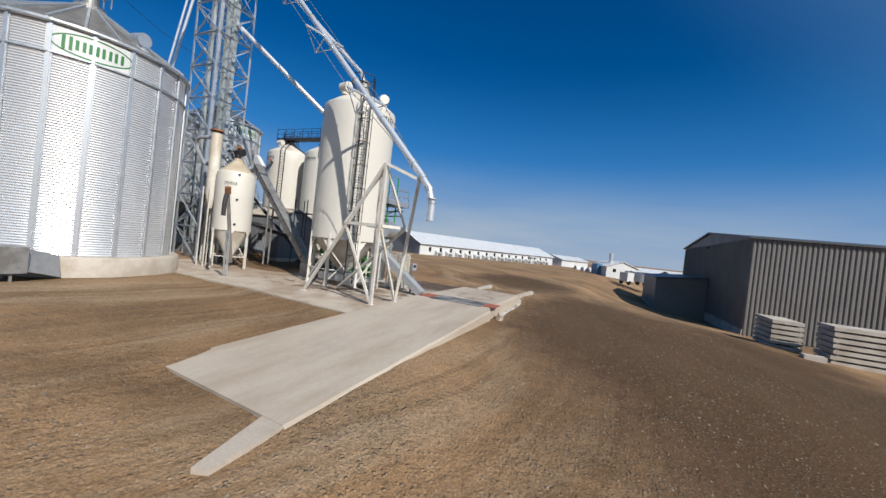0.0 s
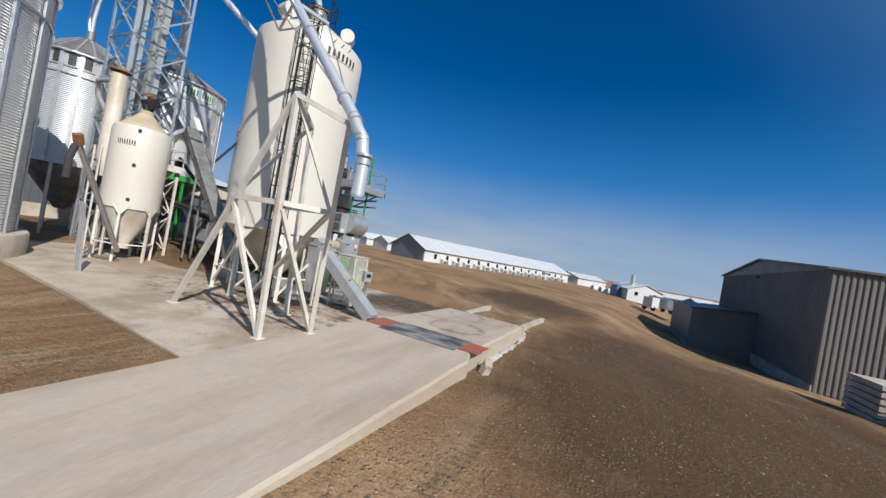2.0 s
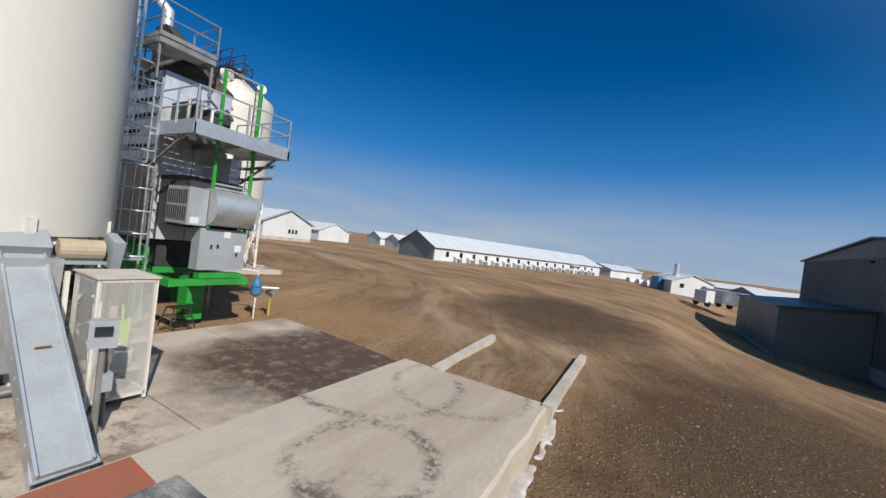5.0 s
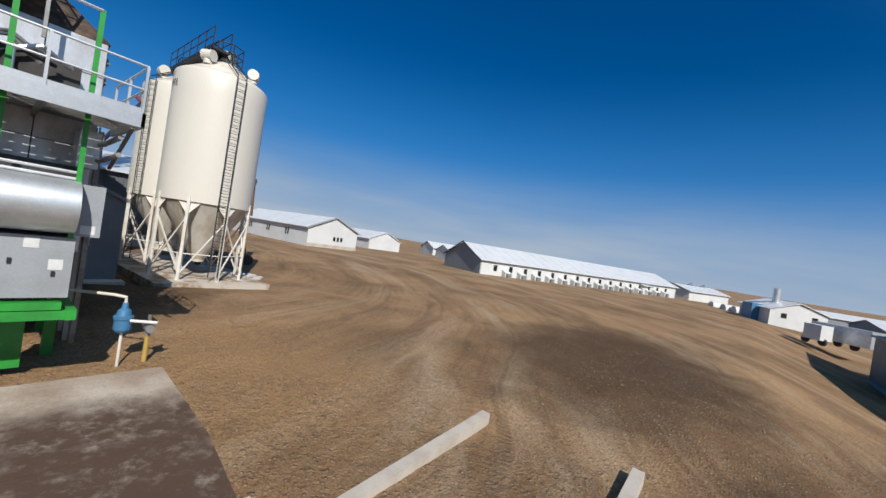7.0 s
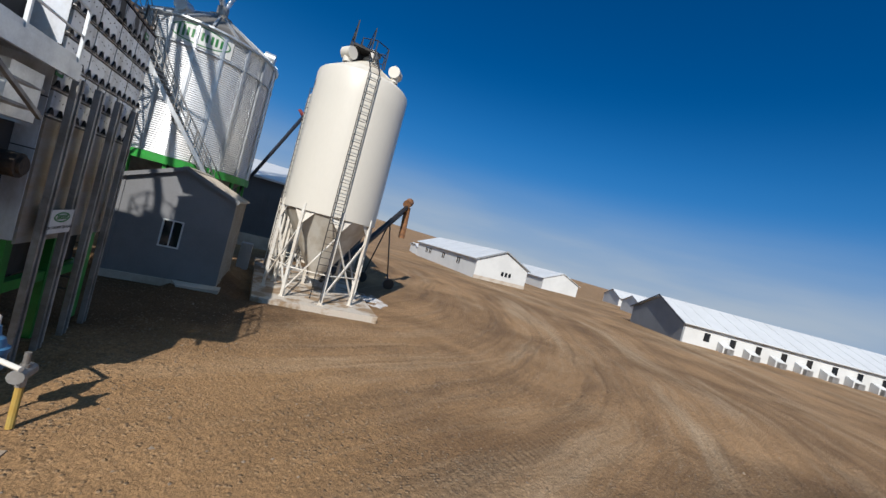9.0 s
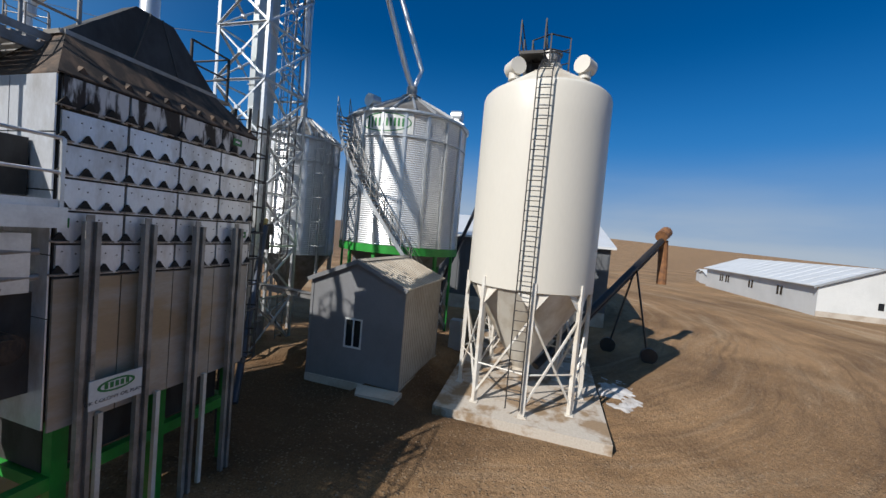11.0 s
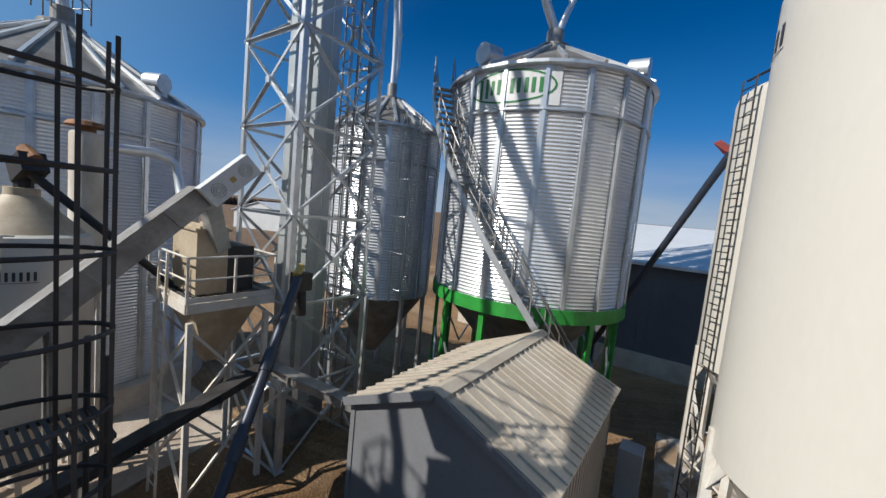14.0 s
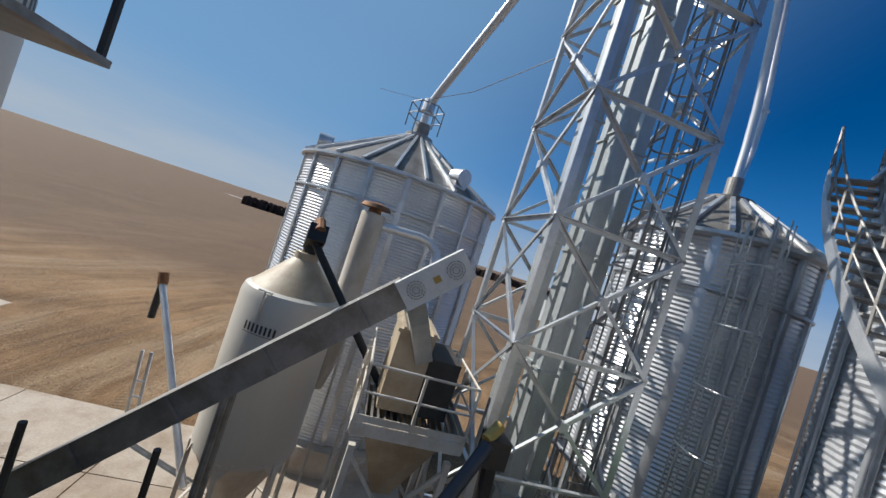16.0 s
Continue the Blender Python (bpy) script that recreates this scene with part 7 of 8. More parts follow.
def booth():
    x0, x1, y0, y1, z0, z1 = -10.210, -9.360, 14.550, 15.300, 0.55, 2.57
    root = thing("sampling_booth", ((x0 + x1) / 2, (y0 + y1) / 2, SLAB), "clear plastic-walled booth with white frame and dusty top", "booth")
    # posts
    for x in (x0, x1):
        for y in (y0, y1):
            bm = B()
            box(bm, (x, y, (z0 + z1) / 2), (0.05, 0.05, z1 - z0))
            part("corner_post", bm, M_LEG, root)
    bm = B()
    for z in (z0 + 0.1, z1 - 0.03):
        for p, q in (((x0, y0), (x1, y0)), ((x1, y0), (x1, y1)), ((x1, y1), (x0, y1)), ((x0, y1), (x0, y0))):
            beam(bm, (*p, z), (*q, z), 0.05)
    part("frame_rail", bm, M_LEG, root)
    bm = B()
    cbox(bm, (x0 - 0.05, y0 - 0.05, z1), (x1 + 0.05, y1 + 0.05, z1 + 0.03))
    part("roof_sheet", bm, M_CONC_W, root)
    for lo, hi in (((x0, y0 - 0.03, z0 + 0.1), (x1, y0 - 0.026, z1)), ((x1 + 0.026, y0, z0 + 0.1), (x1 + 0.03, y1, z1)), ((x0, y1 + 0.026, z0 + 0.1), (x1, y1 + 0.03, z1))):
        bm = B()
        cbox(bm, lo, hi)
        part("clear_panel", bm, M_ACRYL, root)
    for nm, x, y, z, r, h, mt, lab in (("bucket", -9.660, 14.750, z0 + 0.1, 0.15, 0.34, M_BUCKET, "white plastic bucket inside the booth"), ("bucket", -9.610, 15.050, z0 + 0.52, 0.12, 0.28, M_BUCKET, "white plastic bucket on a shelf in the booth")):
        bm = B()
        lathe(bm, [(0, z), (r * 0.85, z), (r, z + h), (r + 0.012, z + h), (r * 0.87, z + 0.02), (0, z + 0.02)], 20, (x, y, 0))
        solo(nm, bm, mt, lab, "bucket", smooth=40)
    bm = B()
    cbox(bm, (x0 + 0.05, y0 + 0.1, z0 + 0.48), (x1 - 0.05, y1 - 0.05, z0 + 0.515))
    cbox(bm, (x0 + 0.03, y0 + 0.1, z0 + 0.08), (x1 - 0.03, y1 - 0.05, z0 + 0.098))
    cbox(bm, (-9.960, 14.900, z0 + 0.5), (-9.860, 15.000, z1))
    part("shelf", bm, M_TANBOX, root)
    bm = B()
    prism(bm, [(-9.390, 14.780, 1.55), (-9.390, 15.000, 1.55), (-9.390, 14.980, 1.9), (-9.390, 14.800, 1.9)], (0.02, 0, 0))
    beam(bm, (-9.380, 14.900, 1.9), (-9.380, 14.880, 2.15), 0.03)
    solo("dustpan", bm, M_LIME, "lime green plastic scoop hanging in the booth", "scoop")
    # control box on a post
    root = thing("control_post", (-8.600, 14.400, SLAB), "grey control box with screen on a steel post", "control box")
    bm = B()
    tube(bm, (-8.620, 14.420, SLAB), (-8.620, 14.420, 1.9), 0.045, 10)
    beam(bm, (-8.700, 14.500, SLAB), (-8.700, 14.500, 1.5), 0.07)
    part("post", bm, M_GALV_D, root)
    bm = B()
    box(bm, (-8.580, 14.400, 1.95), (0.18, 0.31, 0.38), Matrix.Rotation(-0.35, 3, "Z"))
    bx = part("box", bm, M_GREY, root)
    bm = B()
    box(bm, (-8.475, 14.362, 2.0), (0.01, 0.19, 0.13), Matrix.Rotation(-0.35, 3, "Z"))
    part("screen", bm, M_PANE, bx)
    bm = B()
    box(bm, (-8.600, 14.480, 1.25), (0.14, 0.12, 0.25))
    part("switch_box", bm, M_GREY, root)
    bm = B()
    for k in range(3):
        pipe(bm, [(-8.660 + 0.03 * k, 14.460, 1.75), (-8.680 + 0.04 * k, 14.480, 1.2), (-8.660 + 0.03 * k, 14.500, 0.6)], 0.014, 6)
    part("cable", bm, M_BLACK, root)


booth()


def gas_set():
    root = thing("gas_vaporizer", (-13.65, 20.3, 0.5), "blue gas vaporizer with white pipes and yellow pipe post", "vaporizer")
    c = Vector((-13.75, 20.2, 0))
    bm = B()
    lathe(bm, [(0, 1.2), (0.12, 1.21), (0.17, 1.28), (0.17, 1.5), (0.19, 1.52), (0.19, 1.58), (0.15, 1.6), (0.12, 1.72), (0.07, 1.76), (0.05, 1.9), (0, 1.9)], 18, c)
    part("tank", bm, M_BLUE, root, smooth=35)
    bm = B()
    tube(bm, (c.x, c.y, 0.4), (c.x, c.y, 1.22), 0.03, 8)
    part("leg", bm, M_LEG, root)
    bm = B()
    pipe(bm, [(-13.75, 20.2, 1.9), (-13.75, 20.2, 2.02), (-13.9, 20.0, 2.05), (-14.5, 19.3, 2.05)], 0.035, 8)
    pipe(bm, [(-13.6, 20.3, 1.5), (-13.4, 20.6, 1.5), (-13.3, 20.75, 1.5)], 0.035, 8)
    part("white_pipe", bm, M_LEG, root)
    bm = B()
    tube(bm, (-13.6, 20.66, 0.5), (-13.6, 20.66, 1.12), 0.05, 10)
    part("yellow_post", bm, M_YEL, root)
    bm = B()
    tube(bm, (-13.6, 20.66, 1.12), (-13.6, 20.66, 1.45), 0.06, 10)
    tube(bm, (-13.75, 20.66, 1.32), (-13.42, 20.66, 1.32), 0.1, 12)
    tube(bm, (-13.6, 20.66, 1.45), (-13.6, 20.66, 1.62), 0.04, 10)
    part("valve", bm, M_GALV_D, root)
    bm = B()
    lathe(bm, [(1.6, 0), (1.1, 0.03), (0.5, 0.08), (0, 0.1)], 26, (-15.6, 16.2, 0.48))
    for v in bm.verts:
        v.co.x += 0.3 * noise.noise(v.co * 1.3)
        v.co.y += 0.3 * noise.noise(v.co * 1.3 + Vector((5, 0, 0)))
    solo("grain_spill", bm, M_GRAIN, "thin spread of spilled tan grain", "grain", kind="stuff", smooth=True)
    # pole auger near the storage bin
    root = thing("swing_auger", (-16.6, 9.1, SLAB), "upright grey auger pole with black flexible spout", "auger")
    bm = B()
    for s in (-0.12, 0.12):
        beam(bm, (-16.6 + s, 9.0, 0.45), (-16.3 + s, 8.7, 2.9), 0.07)
    for k in range(4):
        beam(bm, (-16.7 + 0.05 * k, 9.0 - 0.05 * k, 0.85 + k * 0.42), (-16.46 + 0.05 * k, 9.0 - 0.05 * k, 0.85 + k * 0.42), 0.04)
    part("stand", bm, M_GALV_B, root)
    bm = B()
    tube(bm, (-18.9, 11.0, 1.0), (-15.9, 8.2, 4.7), 0.09, 12)
    part("auger_tube", bm, M_GALV_B, root, smooth=40)
    bm = B()
    tube(bm, (-15.9, 8.2, 4.7), (-15.8, 8.1, 5.0), 0.14, 10)
    part("motor", bm, M_RUST, root)
    bm = B()
    pipe(bm, [(-15.85, 8.1, 4.65), (-15.8, 8.0, 4.2), (-15.8, 8.0, 3.6)], 0.1, 10)
    part("flexible_spout", bm, M_RUBBER, root)


gas_set()


# ---- buildings ----
def gabled(name, corner, heading, width, length, base, eave, ridge, wall, roof, label, category="building", rib=0.6, overhang=0.5, gable=None, gable_roof=True, windows=(), group=""):
    """A long building: corner is the near right corner of its front gable, heading the way the ridge runs, width goes to the left of it."""
    h = Vector((math.cos(heading), math.sin(heading), 0))
    w = Vector((-h.y, h.x, 0))
    o = Vector((corner[0], corner[1], 0))
    root = thing(name, (o.x, o.y, base), label, category, group)

    def P(u, v, z):
        return o + h * u + w * v + Vector((0, 0, z))
    t = 0.25
    for u in (0, length - t):
        bm = B()
        prism(bm, [P(u, 0, base - 0.5), P(u, width, base - 0.5), P(u, width, eave), P(u, width / 2, ridge), P(u, 0, eave)], h * t)
        part("gable_wall", bm, gable or wall, root)
    for v in (0, width - t):
        bm = B()
        prism(bm, [P(t, v, base - 0.5), P(length - t, v, base - 0.5), P(length - t, v, eave), P(t, v, eave)], w * t)
        part("side_wall", bm, wall, root)
    for s in (0, 1):
        ve = -overhang if s == 0 else width + overhang
        k = overhang * (ridge - eave) / (width / 2)
        bm = B()
        prism(bm, [P(-0.3, width / 2, ridge + 0.05), P(-0.3, ve, eave - k + 0.05), P(length + 0.3, ve, eave - k + 0.05), P(length + 0.3, width / 2, ridge + 0.05)], (0, 0, 0.12))
        plane = part("roof_plane", bm, roof, root)
        n = int(length / (rib * 4))
        rb = B()
        beam(rb, P(0, width / 2, ridge + 0.18) - o, P(0, ve, eave - k + 0.18) - o, 0.08, 0.05)
        me = mesh_of("roof_rib", rb, roof)
        for i in range(n):
            piece("roof_rib", me, plane, Matrix.Translation(o + h * ((i + 0.5) * length / n)))
    for face, u, v, z, ww, hh in windows:
        bm = B()
        if face == "side":
            a = P(u, -0.03, z)
            prism(bm, [a, a + h * ww, a + h * ww + Vector((0, 0, hh)), a + Vector((0, 0, hh))], w * 0.02)
        else:
            a = P(-0.03, v, z)
            prism(bm, [a, a + w * ww, a + w * ww + Vector((0, 0, hh)), a + Vector((0, 0, hh))], h * 0.02)
        part("window", bm, M_PANE, root)
    return root, P, h, w


def far_buildings():
    # long white barn with grey gable, windows and fan housings
    head = math.atan2(0.93, 0.37)
    root, P, h, w = gabled("livestock_barn", (-38.6, 73.4), head, 12.5, 62, 0.0, 3.1, 5.6, M_BARN, M_ROOFW, "long white livestock barn with grey gable and fans", "barn", gable=M_BARN_G, windows=[("side", 3 + i * 3.6, 0, 1.3, 0.8, 1.1) for i in range(16)])
    for i in range(15):
        u = 5 + i * 3.6
        bm = B()
        prism(bm, [P(u, -0.05, 0.1), P(u, -0.05, 1.7), P(u, -1.1, 1.3), P(u, -1.1, 0.1)], h * 1.3)
        part("fan_housing", bm, M_BARN, root)
        bm = B()
        box(bm, P(u + 0.65, -1.13, 0.75), (0.9, 0.9, 0.9), Matrix.Rotation(head, 3, "Z"))
        part("fan_shutter", bm, M_GALV_D, root)
    bm = B()
    prism(bm, [P(-0.35, -0.55, 2.75), P(-0.35, 6.25, 5.75), P(-0.35, 13.05, 2.75), P(-0.35, 13.05, 2.95), P(-0.35, 6.25, 5.95), P(-0.35, -0.55, 2.95)], h * 0.1)
    part("barge_board", bm, M_ROOFD, root)
    gabled("barn_annex", (-13.5, 140.0), head, 9, 22, -0.5, 2.6, 4.0, M_BARN, M_ROOFW, "small white building past the long barn", "barn")
    root, P, h, w = gabled("small_house", (-20.6, 116.5), math.atan2(1, 0.15), 8.4, 7, 0, 2.4, 3.6, M_BARN, M_ROOFW, "small white office building with grey gable", "house", windows=[("front", 0, 5.0, 1.1, 0.9, 0.7), ("front", 0, 1.2, 0.1, 0.9, 1.9)])
    # white barn to the north-west, gable toward the yard
    root, P, h, w = gabled("white_barn", (-64.5, 66.4), math.pi - 0.02, 10.9, 34, 0.3, 4.0, 6.3, M_BARN, M_ROOFW, "white steel barn with low gable and foundation band", "barn",
                           windows=[("front", 0, 3.4 + k * 0.8, 1.9, 0.5, 0.8) for k in range(3)])
    for u in (7.0, 15.0, 23.5, 26.0):
        for k in range(2):
            bm = B()
            a = P(u + k * 0.9, 10.93, 2.0)
            prism(bm, [a, a + h * 0.5, a + h * 0.5 + Vector((0, 0, 1.2)), a + Vector((0, 0, 1.2))], w * 0.02)
            part("window", bm, M_PANE, root)
    bm = B()
    prism(bm, [P(-0.06, -0.05, 0.2), P(-0.06, 10.95, 0.2), P(-0.06, 10.95, 1.1), P(-0.06, -0.05, 1.1)], h * 0.05)
    part("foundation_band", bm, M_CONC_W, root)
    bm = B()
    prism(bm, [P(-0.35, -0.55, 3.7), P(-0.35, 5.45, 6.35), P(-0.35, 11.45, 3.7), P(-0.35, 11.45, 3.95), P(-0.35, 5.45, 6.6), P(-0.35, -0.55, 3.95)], h * 0.1)
    part("barge_board", bm, M_GREY, root)
    gabled("white_barn", (-84, 98), math.pi * 0.97, 11, 60, 0, 3.2, 5.4, M_BARN, M_ROOFW, "long white barn farther back", "barn", windows=[("side", 4 + i * 5, 0, 1.2, 2.2, 0.9) for i in range(10)])
    gabled("white_barn", (-69, 104), head, 9, 30, 0, 2.8, 4.6, M_BARN, M_ROOFW, "low white barn with gable between longer barns", "barn")
    gabled("white_barn", (-96, 128), head, 11, 70, -0.5, 3.0, 5.2, M_BARN, M_ROOFW, "very long low white barn in the distance", "barn")
    for x, y, s in ((-120, 66, 5), (-112, 60, 4), (-104, 58, 4)):
        gabled("white_shelter", (x, y), math.pi / 2, s, s * 1.2, 0.3, 2.4, 3.0, M_BARN, M_ROOFW, "small white calf shelter in the distance", "shelter", group="white shelters")
    gabled("pale_shed", (-66, -52), radians(200), 13, 34, 0.0, 4.2, 6.4, M_BARN, M_ROOFW, "pale steel farm shed in the fields behind the storage bin", "shed")
    # feed tanks
    for x, y in ((-25.5, 285), (-19.5, 290)):
        root = thing("feed_tank", (x, y, -1.5), "small galvanised feed tank with cone top far away", "tank", "feed tanks")
        bm = B()
        lathe(bm, corrugated(2.5, -1.5, 4.2, 0.4, 0.03), 28, (x, y, 0))
        part("wall", bm, M_GALV, root, smooth=40)
        bm = B()
        lathe(bm, [(2.6, 4.2), (0.4, 5.6), (0, 5.6)], 28, (x, y, 0))
        part("roof", bm, M_GALV_B, root)
    # house with blue container and chimney
    root, P, h, w = gabled("white_workshop", (9.6, 112), radians(118), 9, 9, -0.8, 2.4, 3.9, M_BARN, M_ROOFW, "white workshop with low gable and dark window", "workshop", windows=[("front", 0, 1.5, 1.0, 0.9, 0.9), ("front", 0, 6.3, 1.0, 0.9, 0.9)])
    bm = B()
    lathe(bm, [(0.55, 2.6), (0.55, 6.2), (0, 6.2)], 14, (2.5, 113, 0))
    solo("chimney_drum", bm, M_GALV_B, "upright grey drum stack beside the workshop", "stack")
    bm = B()
    box(bm, (0.2, 112, 1.0), (4, 3, 3.6), Matrix.Rotation(0.5, 3, "Z"))
    solo("blue_container", bm, M_BLUE, "blue steel container beside the workshop", "container")
    for x, y in ((-5.5, 125), (-3.6, 124), (-8, 130)):
        bm = B()
        tube(bm, (x, y, 0.1), (x + 1.5, y + 1.0, 0.1), 1.1, 16)
        solo("round_tank", bm, M_BARN, "white round tank lying on the ground", "tank", "white tanks", smooth=40)
    # parked truck by the annex
    root = thing("parked_truck", (8.8, 92, -1.0), "grey parked truck with white cab beyond the annex", "truck")
    bm = B()
    box(bm, (8.8, 92, 0.9), (2.4, 6.5, 2.2), Matrix.Rotation(0.9, 3, "Z"))
    part("bed", bm, M_GALV_B, root)
    bm = B()
    box(bm, (5.9, 89.8, 0.7), (2.2, 2.0, 2.0), Matrix.Rotation(0.9, 3, "Z"))
    part("cab", bm, M_BARN, root)
    for dx, dy in ((-1.9, -2.4), (-3.4, -0.8), (1.5, 0.4), (0.2, 2.2)):
        bm = B()
        q = Vector((8.3 + dx, 91.6 + dy, -0.5))
        tube(bm, q - Vector((0.1, 0.1, 0)), q + Vector((0.1, 0.1, 0)), 0.5, 14)
        part("wheel", bm, M_RUBBER, root)
    # far roofs behind
    for x, y, L in ((24, 150, 40), (40, 170, 50), (14, 190, 26)):
        gabled("far_shed", (x, y), radians(20), 12, L, -3.0, 0.8, 2.4, M_BARN_G, M_ROOFW, "low farm shed with pale roof far off", "shed", group="far sheds")


far_buildings()


def big_shop():
    x, ya, yb, base, eave, ridge = 14.2, 41.8, 75.7, -2.2, 7.4, 9.0
    root = thing("machine_shop", (34, 58, base), "large taupe steel machine shop with ribbed walls", "building")
    ym = (ya + yb) / 2
    L = 44
    t = 0.3
    bm = B()
    prism(bm, [(x, ya, base - 1.6), (x, yb, base - 1.6), (x, yb, eave), (x, ym, ridge), (x, ya, eave)], (t, 0, 0))
    part("gable_wall", bm, M_BIG, root)
    rb = B()
    box(rb, (0, 0, (eave - base) / 2), (0.05, 0.06, eave - base))
    me = mesh_of("wall_rib", rb, M_BIG)
    for k in range(80):
        piece("wall_rib", me, root, Matrix.Translation((x - 0.02, ya + 0.2 + k * 0.42, base)))
    bm = B()
    prism(bm, [(x + L, ya, base - 1.6), (x + L, yb, base - 1.6), (x + L, yb, eave), (x + L, ym, ridge), (x + L, ya, eave)], (t, 0, 0))
    part("gable_wall", bm, M_BIG, root)
    for y in (ya, yb - t):
        bm = B()
        cbox(bm, (x + t, y, base - 1.6), (x + L, y + t, eave))
        part("side_wall", bm, M_BIG, root)
    rb = B()
    prism(rb, [(-0.14, 0, 0), (-0.07, -0.07, 0), (0.07, -0.07, 0), (0.14, 0, 0)], (0, 0, eave - base))
    me = mesh_of("wall_rib", rb, M_BIG)
    for k in range(110):
        piece("wall_rib", me, root, Matrix.Translation((x + 0.2 + k * 0.38, ya - 0.004, base)))
    for s in (0, 1):
        ye = ya - 0.3 if s == 0 else yb + 0.3
        bm = B()
        prism(bm, [(x - 0.3, ym, ridge + 0.05), (x - 0.3, ye, eave - 0.02), (x - 0.3, ye, eave + 0.16), (x - 0.3, ym, ridge + 0.23)], (L + 0.9, 0, 0))
        part("roof_plane", bm, M_ROOFD, root)
    bm = B()
    cbox(bm, (x - 0.06, ya - 0.06, base - 0.6), (x + 0.02, yb, base + 0.5))
    part("foundation_band", bm, M_CONC_W, root)
    bm = B()
    box(bm, (x - 0.15, 58.5, 7.0), (0.3, 0.5, 0.2))
    part("wall_lamp", bm, M_BLACK, root)
    # lean-to
    LX0, LY0, LY1 = 8.0, 56.5, 74.0
    root = thing("lean_to", (11, 65, -2.6), "low dark-roofed taupe steel lean-to at the shop", "building")
    a0, a1, b0, b1 = LX0, x - 0.06, LY0, LY1
    for y in (b0, b1 - 0.25):
        bm = B()
        prism(bm, [(a0, y, -3.6), (a1, y, -3.6), (a1, y, 2.65), (a0, y, 2.05)], (0, 0.25, 0))
        part("wall", bm, M_BIG, root)
    bm = B()
    cbox(bm, (a0, b0 + 0.25, -3.6), (a0 + 0.25, b1 - 0.25, 2.05))
    part("wall", bm, M_BIG, root)
    bm = B()
    prism(bm, [(a0 - 0.3, b0 - 0.3, 2.05), (a1, b0 - 0.3, 2.7), (a1, b1 + 0.3, 2.7), (a0 - 0.3, b1 + 0.3, 2.05)], (0, 0, 0.14))
    part("roof_plane", bm, M_ROOFD, root)
    bm = B()
    cbox(bm, (a0 - 0.05, b0 - 0.05, -3.6), (a0 + 0.0, b1, -2.2))
    part("foundation_band", bm, M_CONC_W, root)
    # stack of long concrete panels
    z = ground_height(17, 30)
    for k in range(7):
        bm = B()
        zz = z + 0.12 + k * 0.36
        off = 0.12 * noise.noise((k * 1.7, 0, 0))
        cbox(bm, (14.6 + off, 26.8, zz), (20.6 + off, 28.9, zz + 0.24))
        for xx in (14.8, 17.4, 20.2):
            cbox(bm, (xx + off, 26.9, zz - 0.12), (xx + 0.15 + off, 28.8, zz))
        solo("panel", bm, M_CONC_W, "long pale concrete panel on spacers in a stack", "panel", "stacked panels")
    for k in range(6):
        bm = B()
        zz = z + 0.12 + k * 0.36
        cbox(bm, (12.6, 30.0, zz), (14.4, 33.4, zz + 0.24))
        cbox(bm, (12.8, 30.1, zz - 0.12), (13.0, 33.3, zz))
        cbox(bm, (14.0, 30.1, zz - 0.12), (14.2, 33.3, zz))
        solo("panel", bm, M_CONC_W, "short pale concrete panel on spacers in a stack", "panel", "stacked panels")
    bm = B()
    cbox(bm, (13.0, 26.0, z), (14.1, 26.6, z + 0.6))
    solo("concrete_block", bm, M_CONC_W, "single pale concrete block beside the stack", "block")


big_shop()


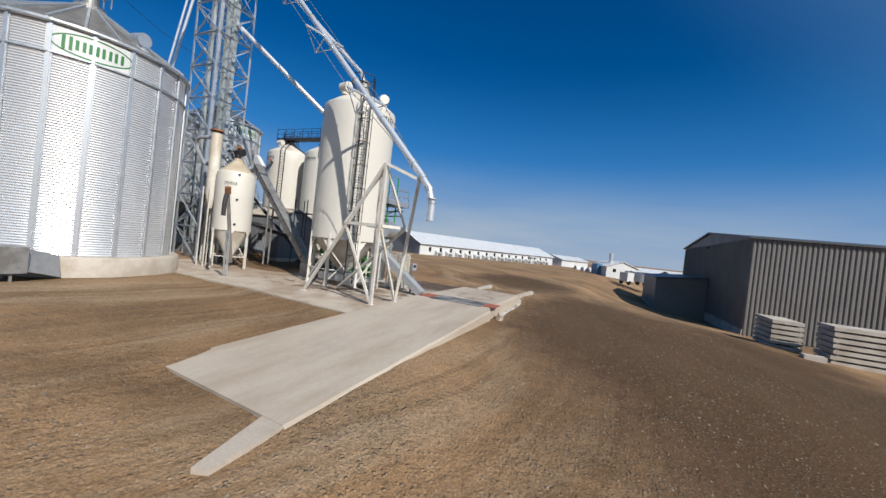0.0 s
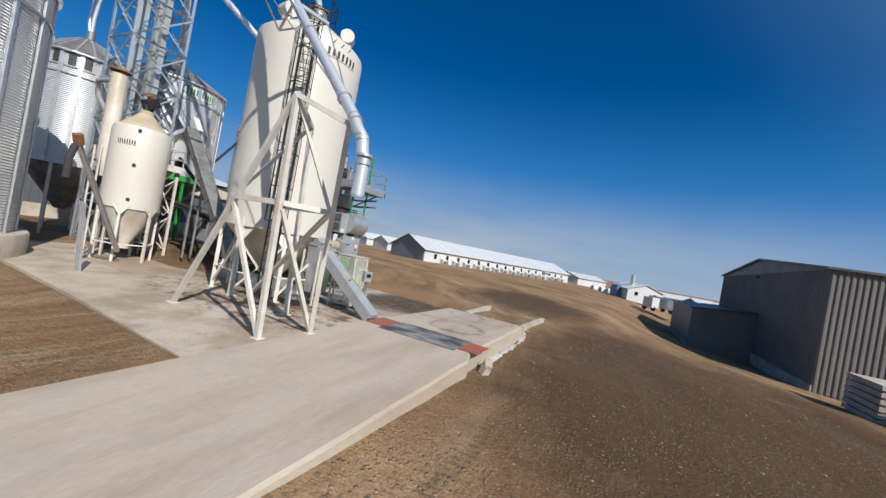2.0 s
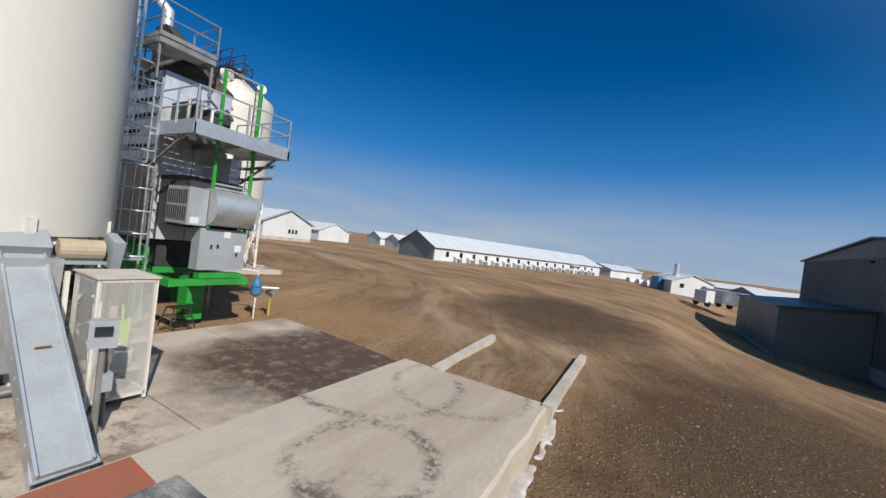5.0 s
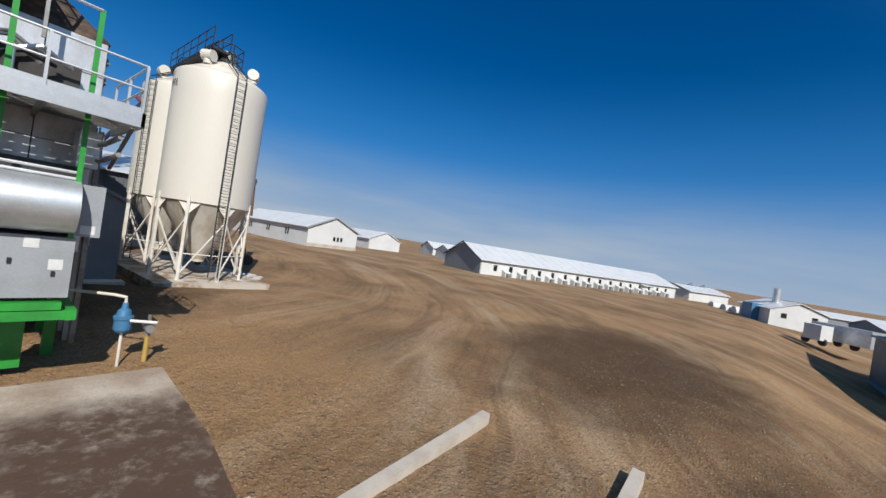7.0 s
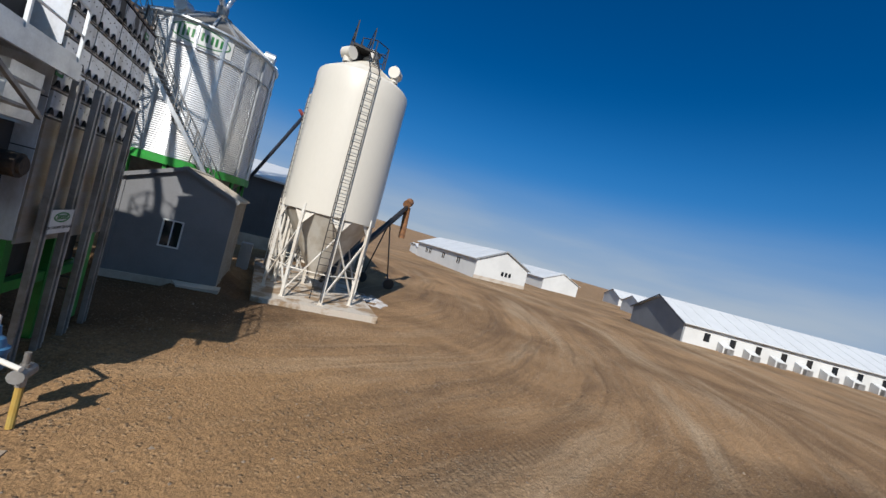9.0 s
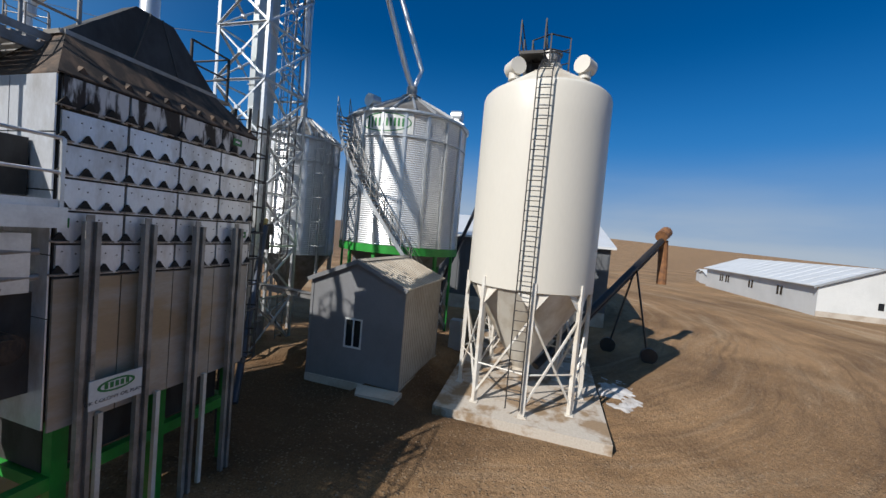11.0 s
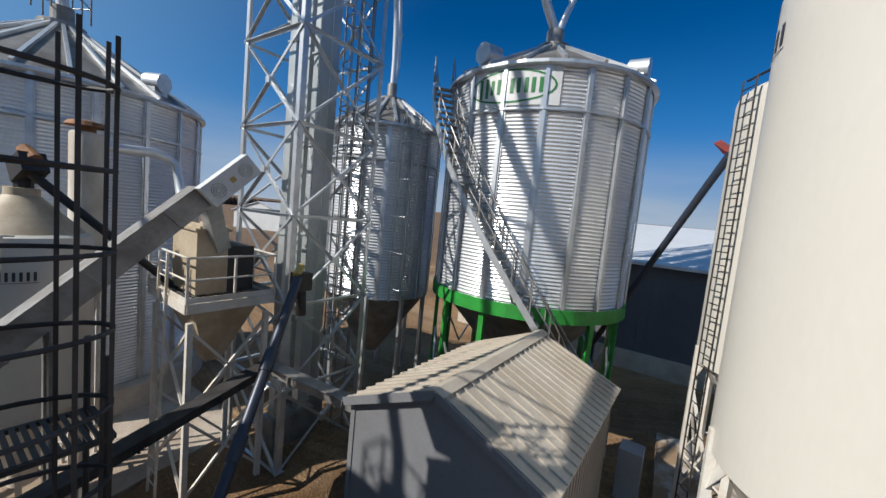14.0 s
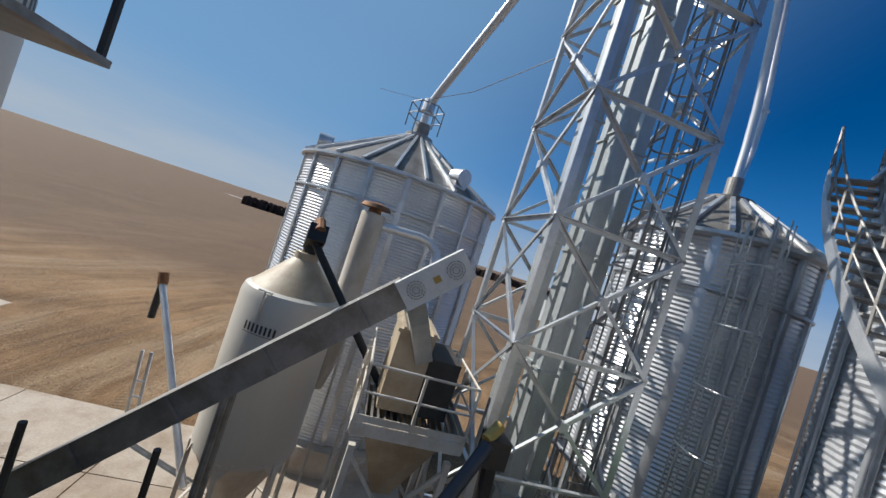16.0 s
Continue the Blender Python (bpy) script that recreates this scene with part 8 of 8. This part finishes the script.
def warehouse():
    x, ya, yb, base, eave, ridge = -40.0, 10.0, 30.0, 0.4, 6.0, 8.2
    root = thing("warehouse", (-52, 20, base), "dark grey steel warehouse with pale snowy roof", "building")
    for xx in (x - 0.3, x - 24):
        bm = B()
        cbox(bm, (xx, ya, base), (xx + 0.3, yb, eave))
        part("side_wall", bm, M_DARKW, root)
    xm = x - 12
    for y in (ya, yb - 0.3):
        bm = B()
        prism(bm, [(x - 0.3, y, base), (x - 23.7, y, base), (x - 23.7, y, eave), (xm, y, ridge), (x - 0.3, y, eave)], (0, 0.3, 0))
        part("gable_wall", bm, M_DARKW, root)
    for s in (1, -1):
        bm = B()
        xe = x + 0.4 if s > 0 else x - 24.4
        prism(bm, [(xm, ya - 0.3, ridge), (xe, ya - 0.3, eave), (xe, ya - 0.3, eave + 0.15), (xm, ya - 0.3, ridge + 0.15)], (0, yb - ya + 0.6, 0))
        part("roof_plane", bm, M_ROOFW, root)
    bm = B()
    cbox(bm, (x, ya, base), (x + 0.06, yb, 1.5))
    part("foundation_band", bm, M_CONC_W, root)
    rb = B()
    box(rb, (0, 0, 2.2), (0.05, 0.06, 4.4))
    me = mesh_of("wall_rib", rb, M_DARKW)
    for k in range(40):
        piece("wall_rib", me, root, Matrix.Translation((x + 0.02, ya + 0.3 + k * 0.49, 1.55)))


warehouse()


# ---- distance: brush belt, snow streaks, south slab ----
def distance():
    rnd = random.Random(11)
    verts, faces = [], []
    for i in range(2600):
        u = rnd.random()
        x, y = 60 - 330 * u + rnd.uniform(-8, 8), -250 - 60 * u + rnd.uniform(-9, 9)
        z = ground_height(x, y)
        hgt = rnd.uniform(2.5, 6.5)
        for k in range(3):
            a = rnd.uniform(0, math.tau)
            w = rnd.uniform(0.6, 1.5)
            n = len(verts)
            dx, dy = w * math.cos(a), w * math.sin(a)
            verts += [(x - dx, y - dy, z), (x + dx, y + dy, z), (x + dx * 1.3, y + dy * 1.3, z + hgt * rnd.uniform(0.6, 1)), (x - dx * 0.9, y - dy * 0.9, z + hgt)]
            faces.append((n, n + 1, n + 2, n + 3))
    me = bpy.data.meshes.new("brush_belt")
    me.from_pydata(verts, [], faces)
    me.materials.append(M_TREE)
    tagged(new("brush_belt", me), "dark leafless brush belt across the distant fields", "brush", kind="stuff")
    bm = B()
    for k in range(9):
        x, y = -150 + k * 34 + rnd.uniform(-9, 9), -330 - rnd.uniform(0, 160)
        z = ground_height(x, y) + 0.2
        L, W = rnd.uniform(15, 45), rnd.uniform(3, 8)
        lathe(bm, [(1, 0), (0.7, 0.3), (0, 0.4)], 12, (0, 0, 0))
        for v in bm.verts[-25:]:
            v.co = Vector((v.co.x * L + x, v.co.y * W + y, v.co.z + z))
    solo("snow_drift", bm, M_SNOW, "long thin snow drifts lying in far fields", "snow", kind="stuff")


distance()
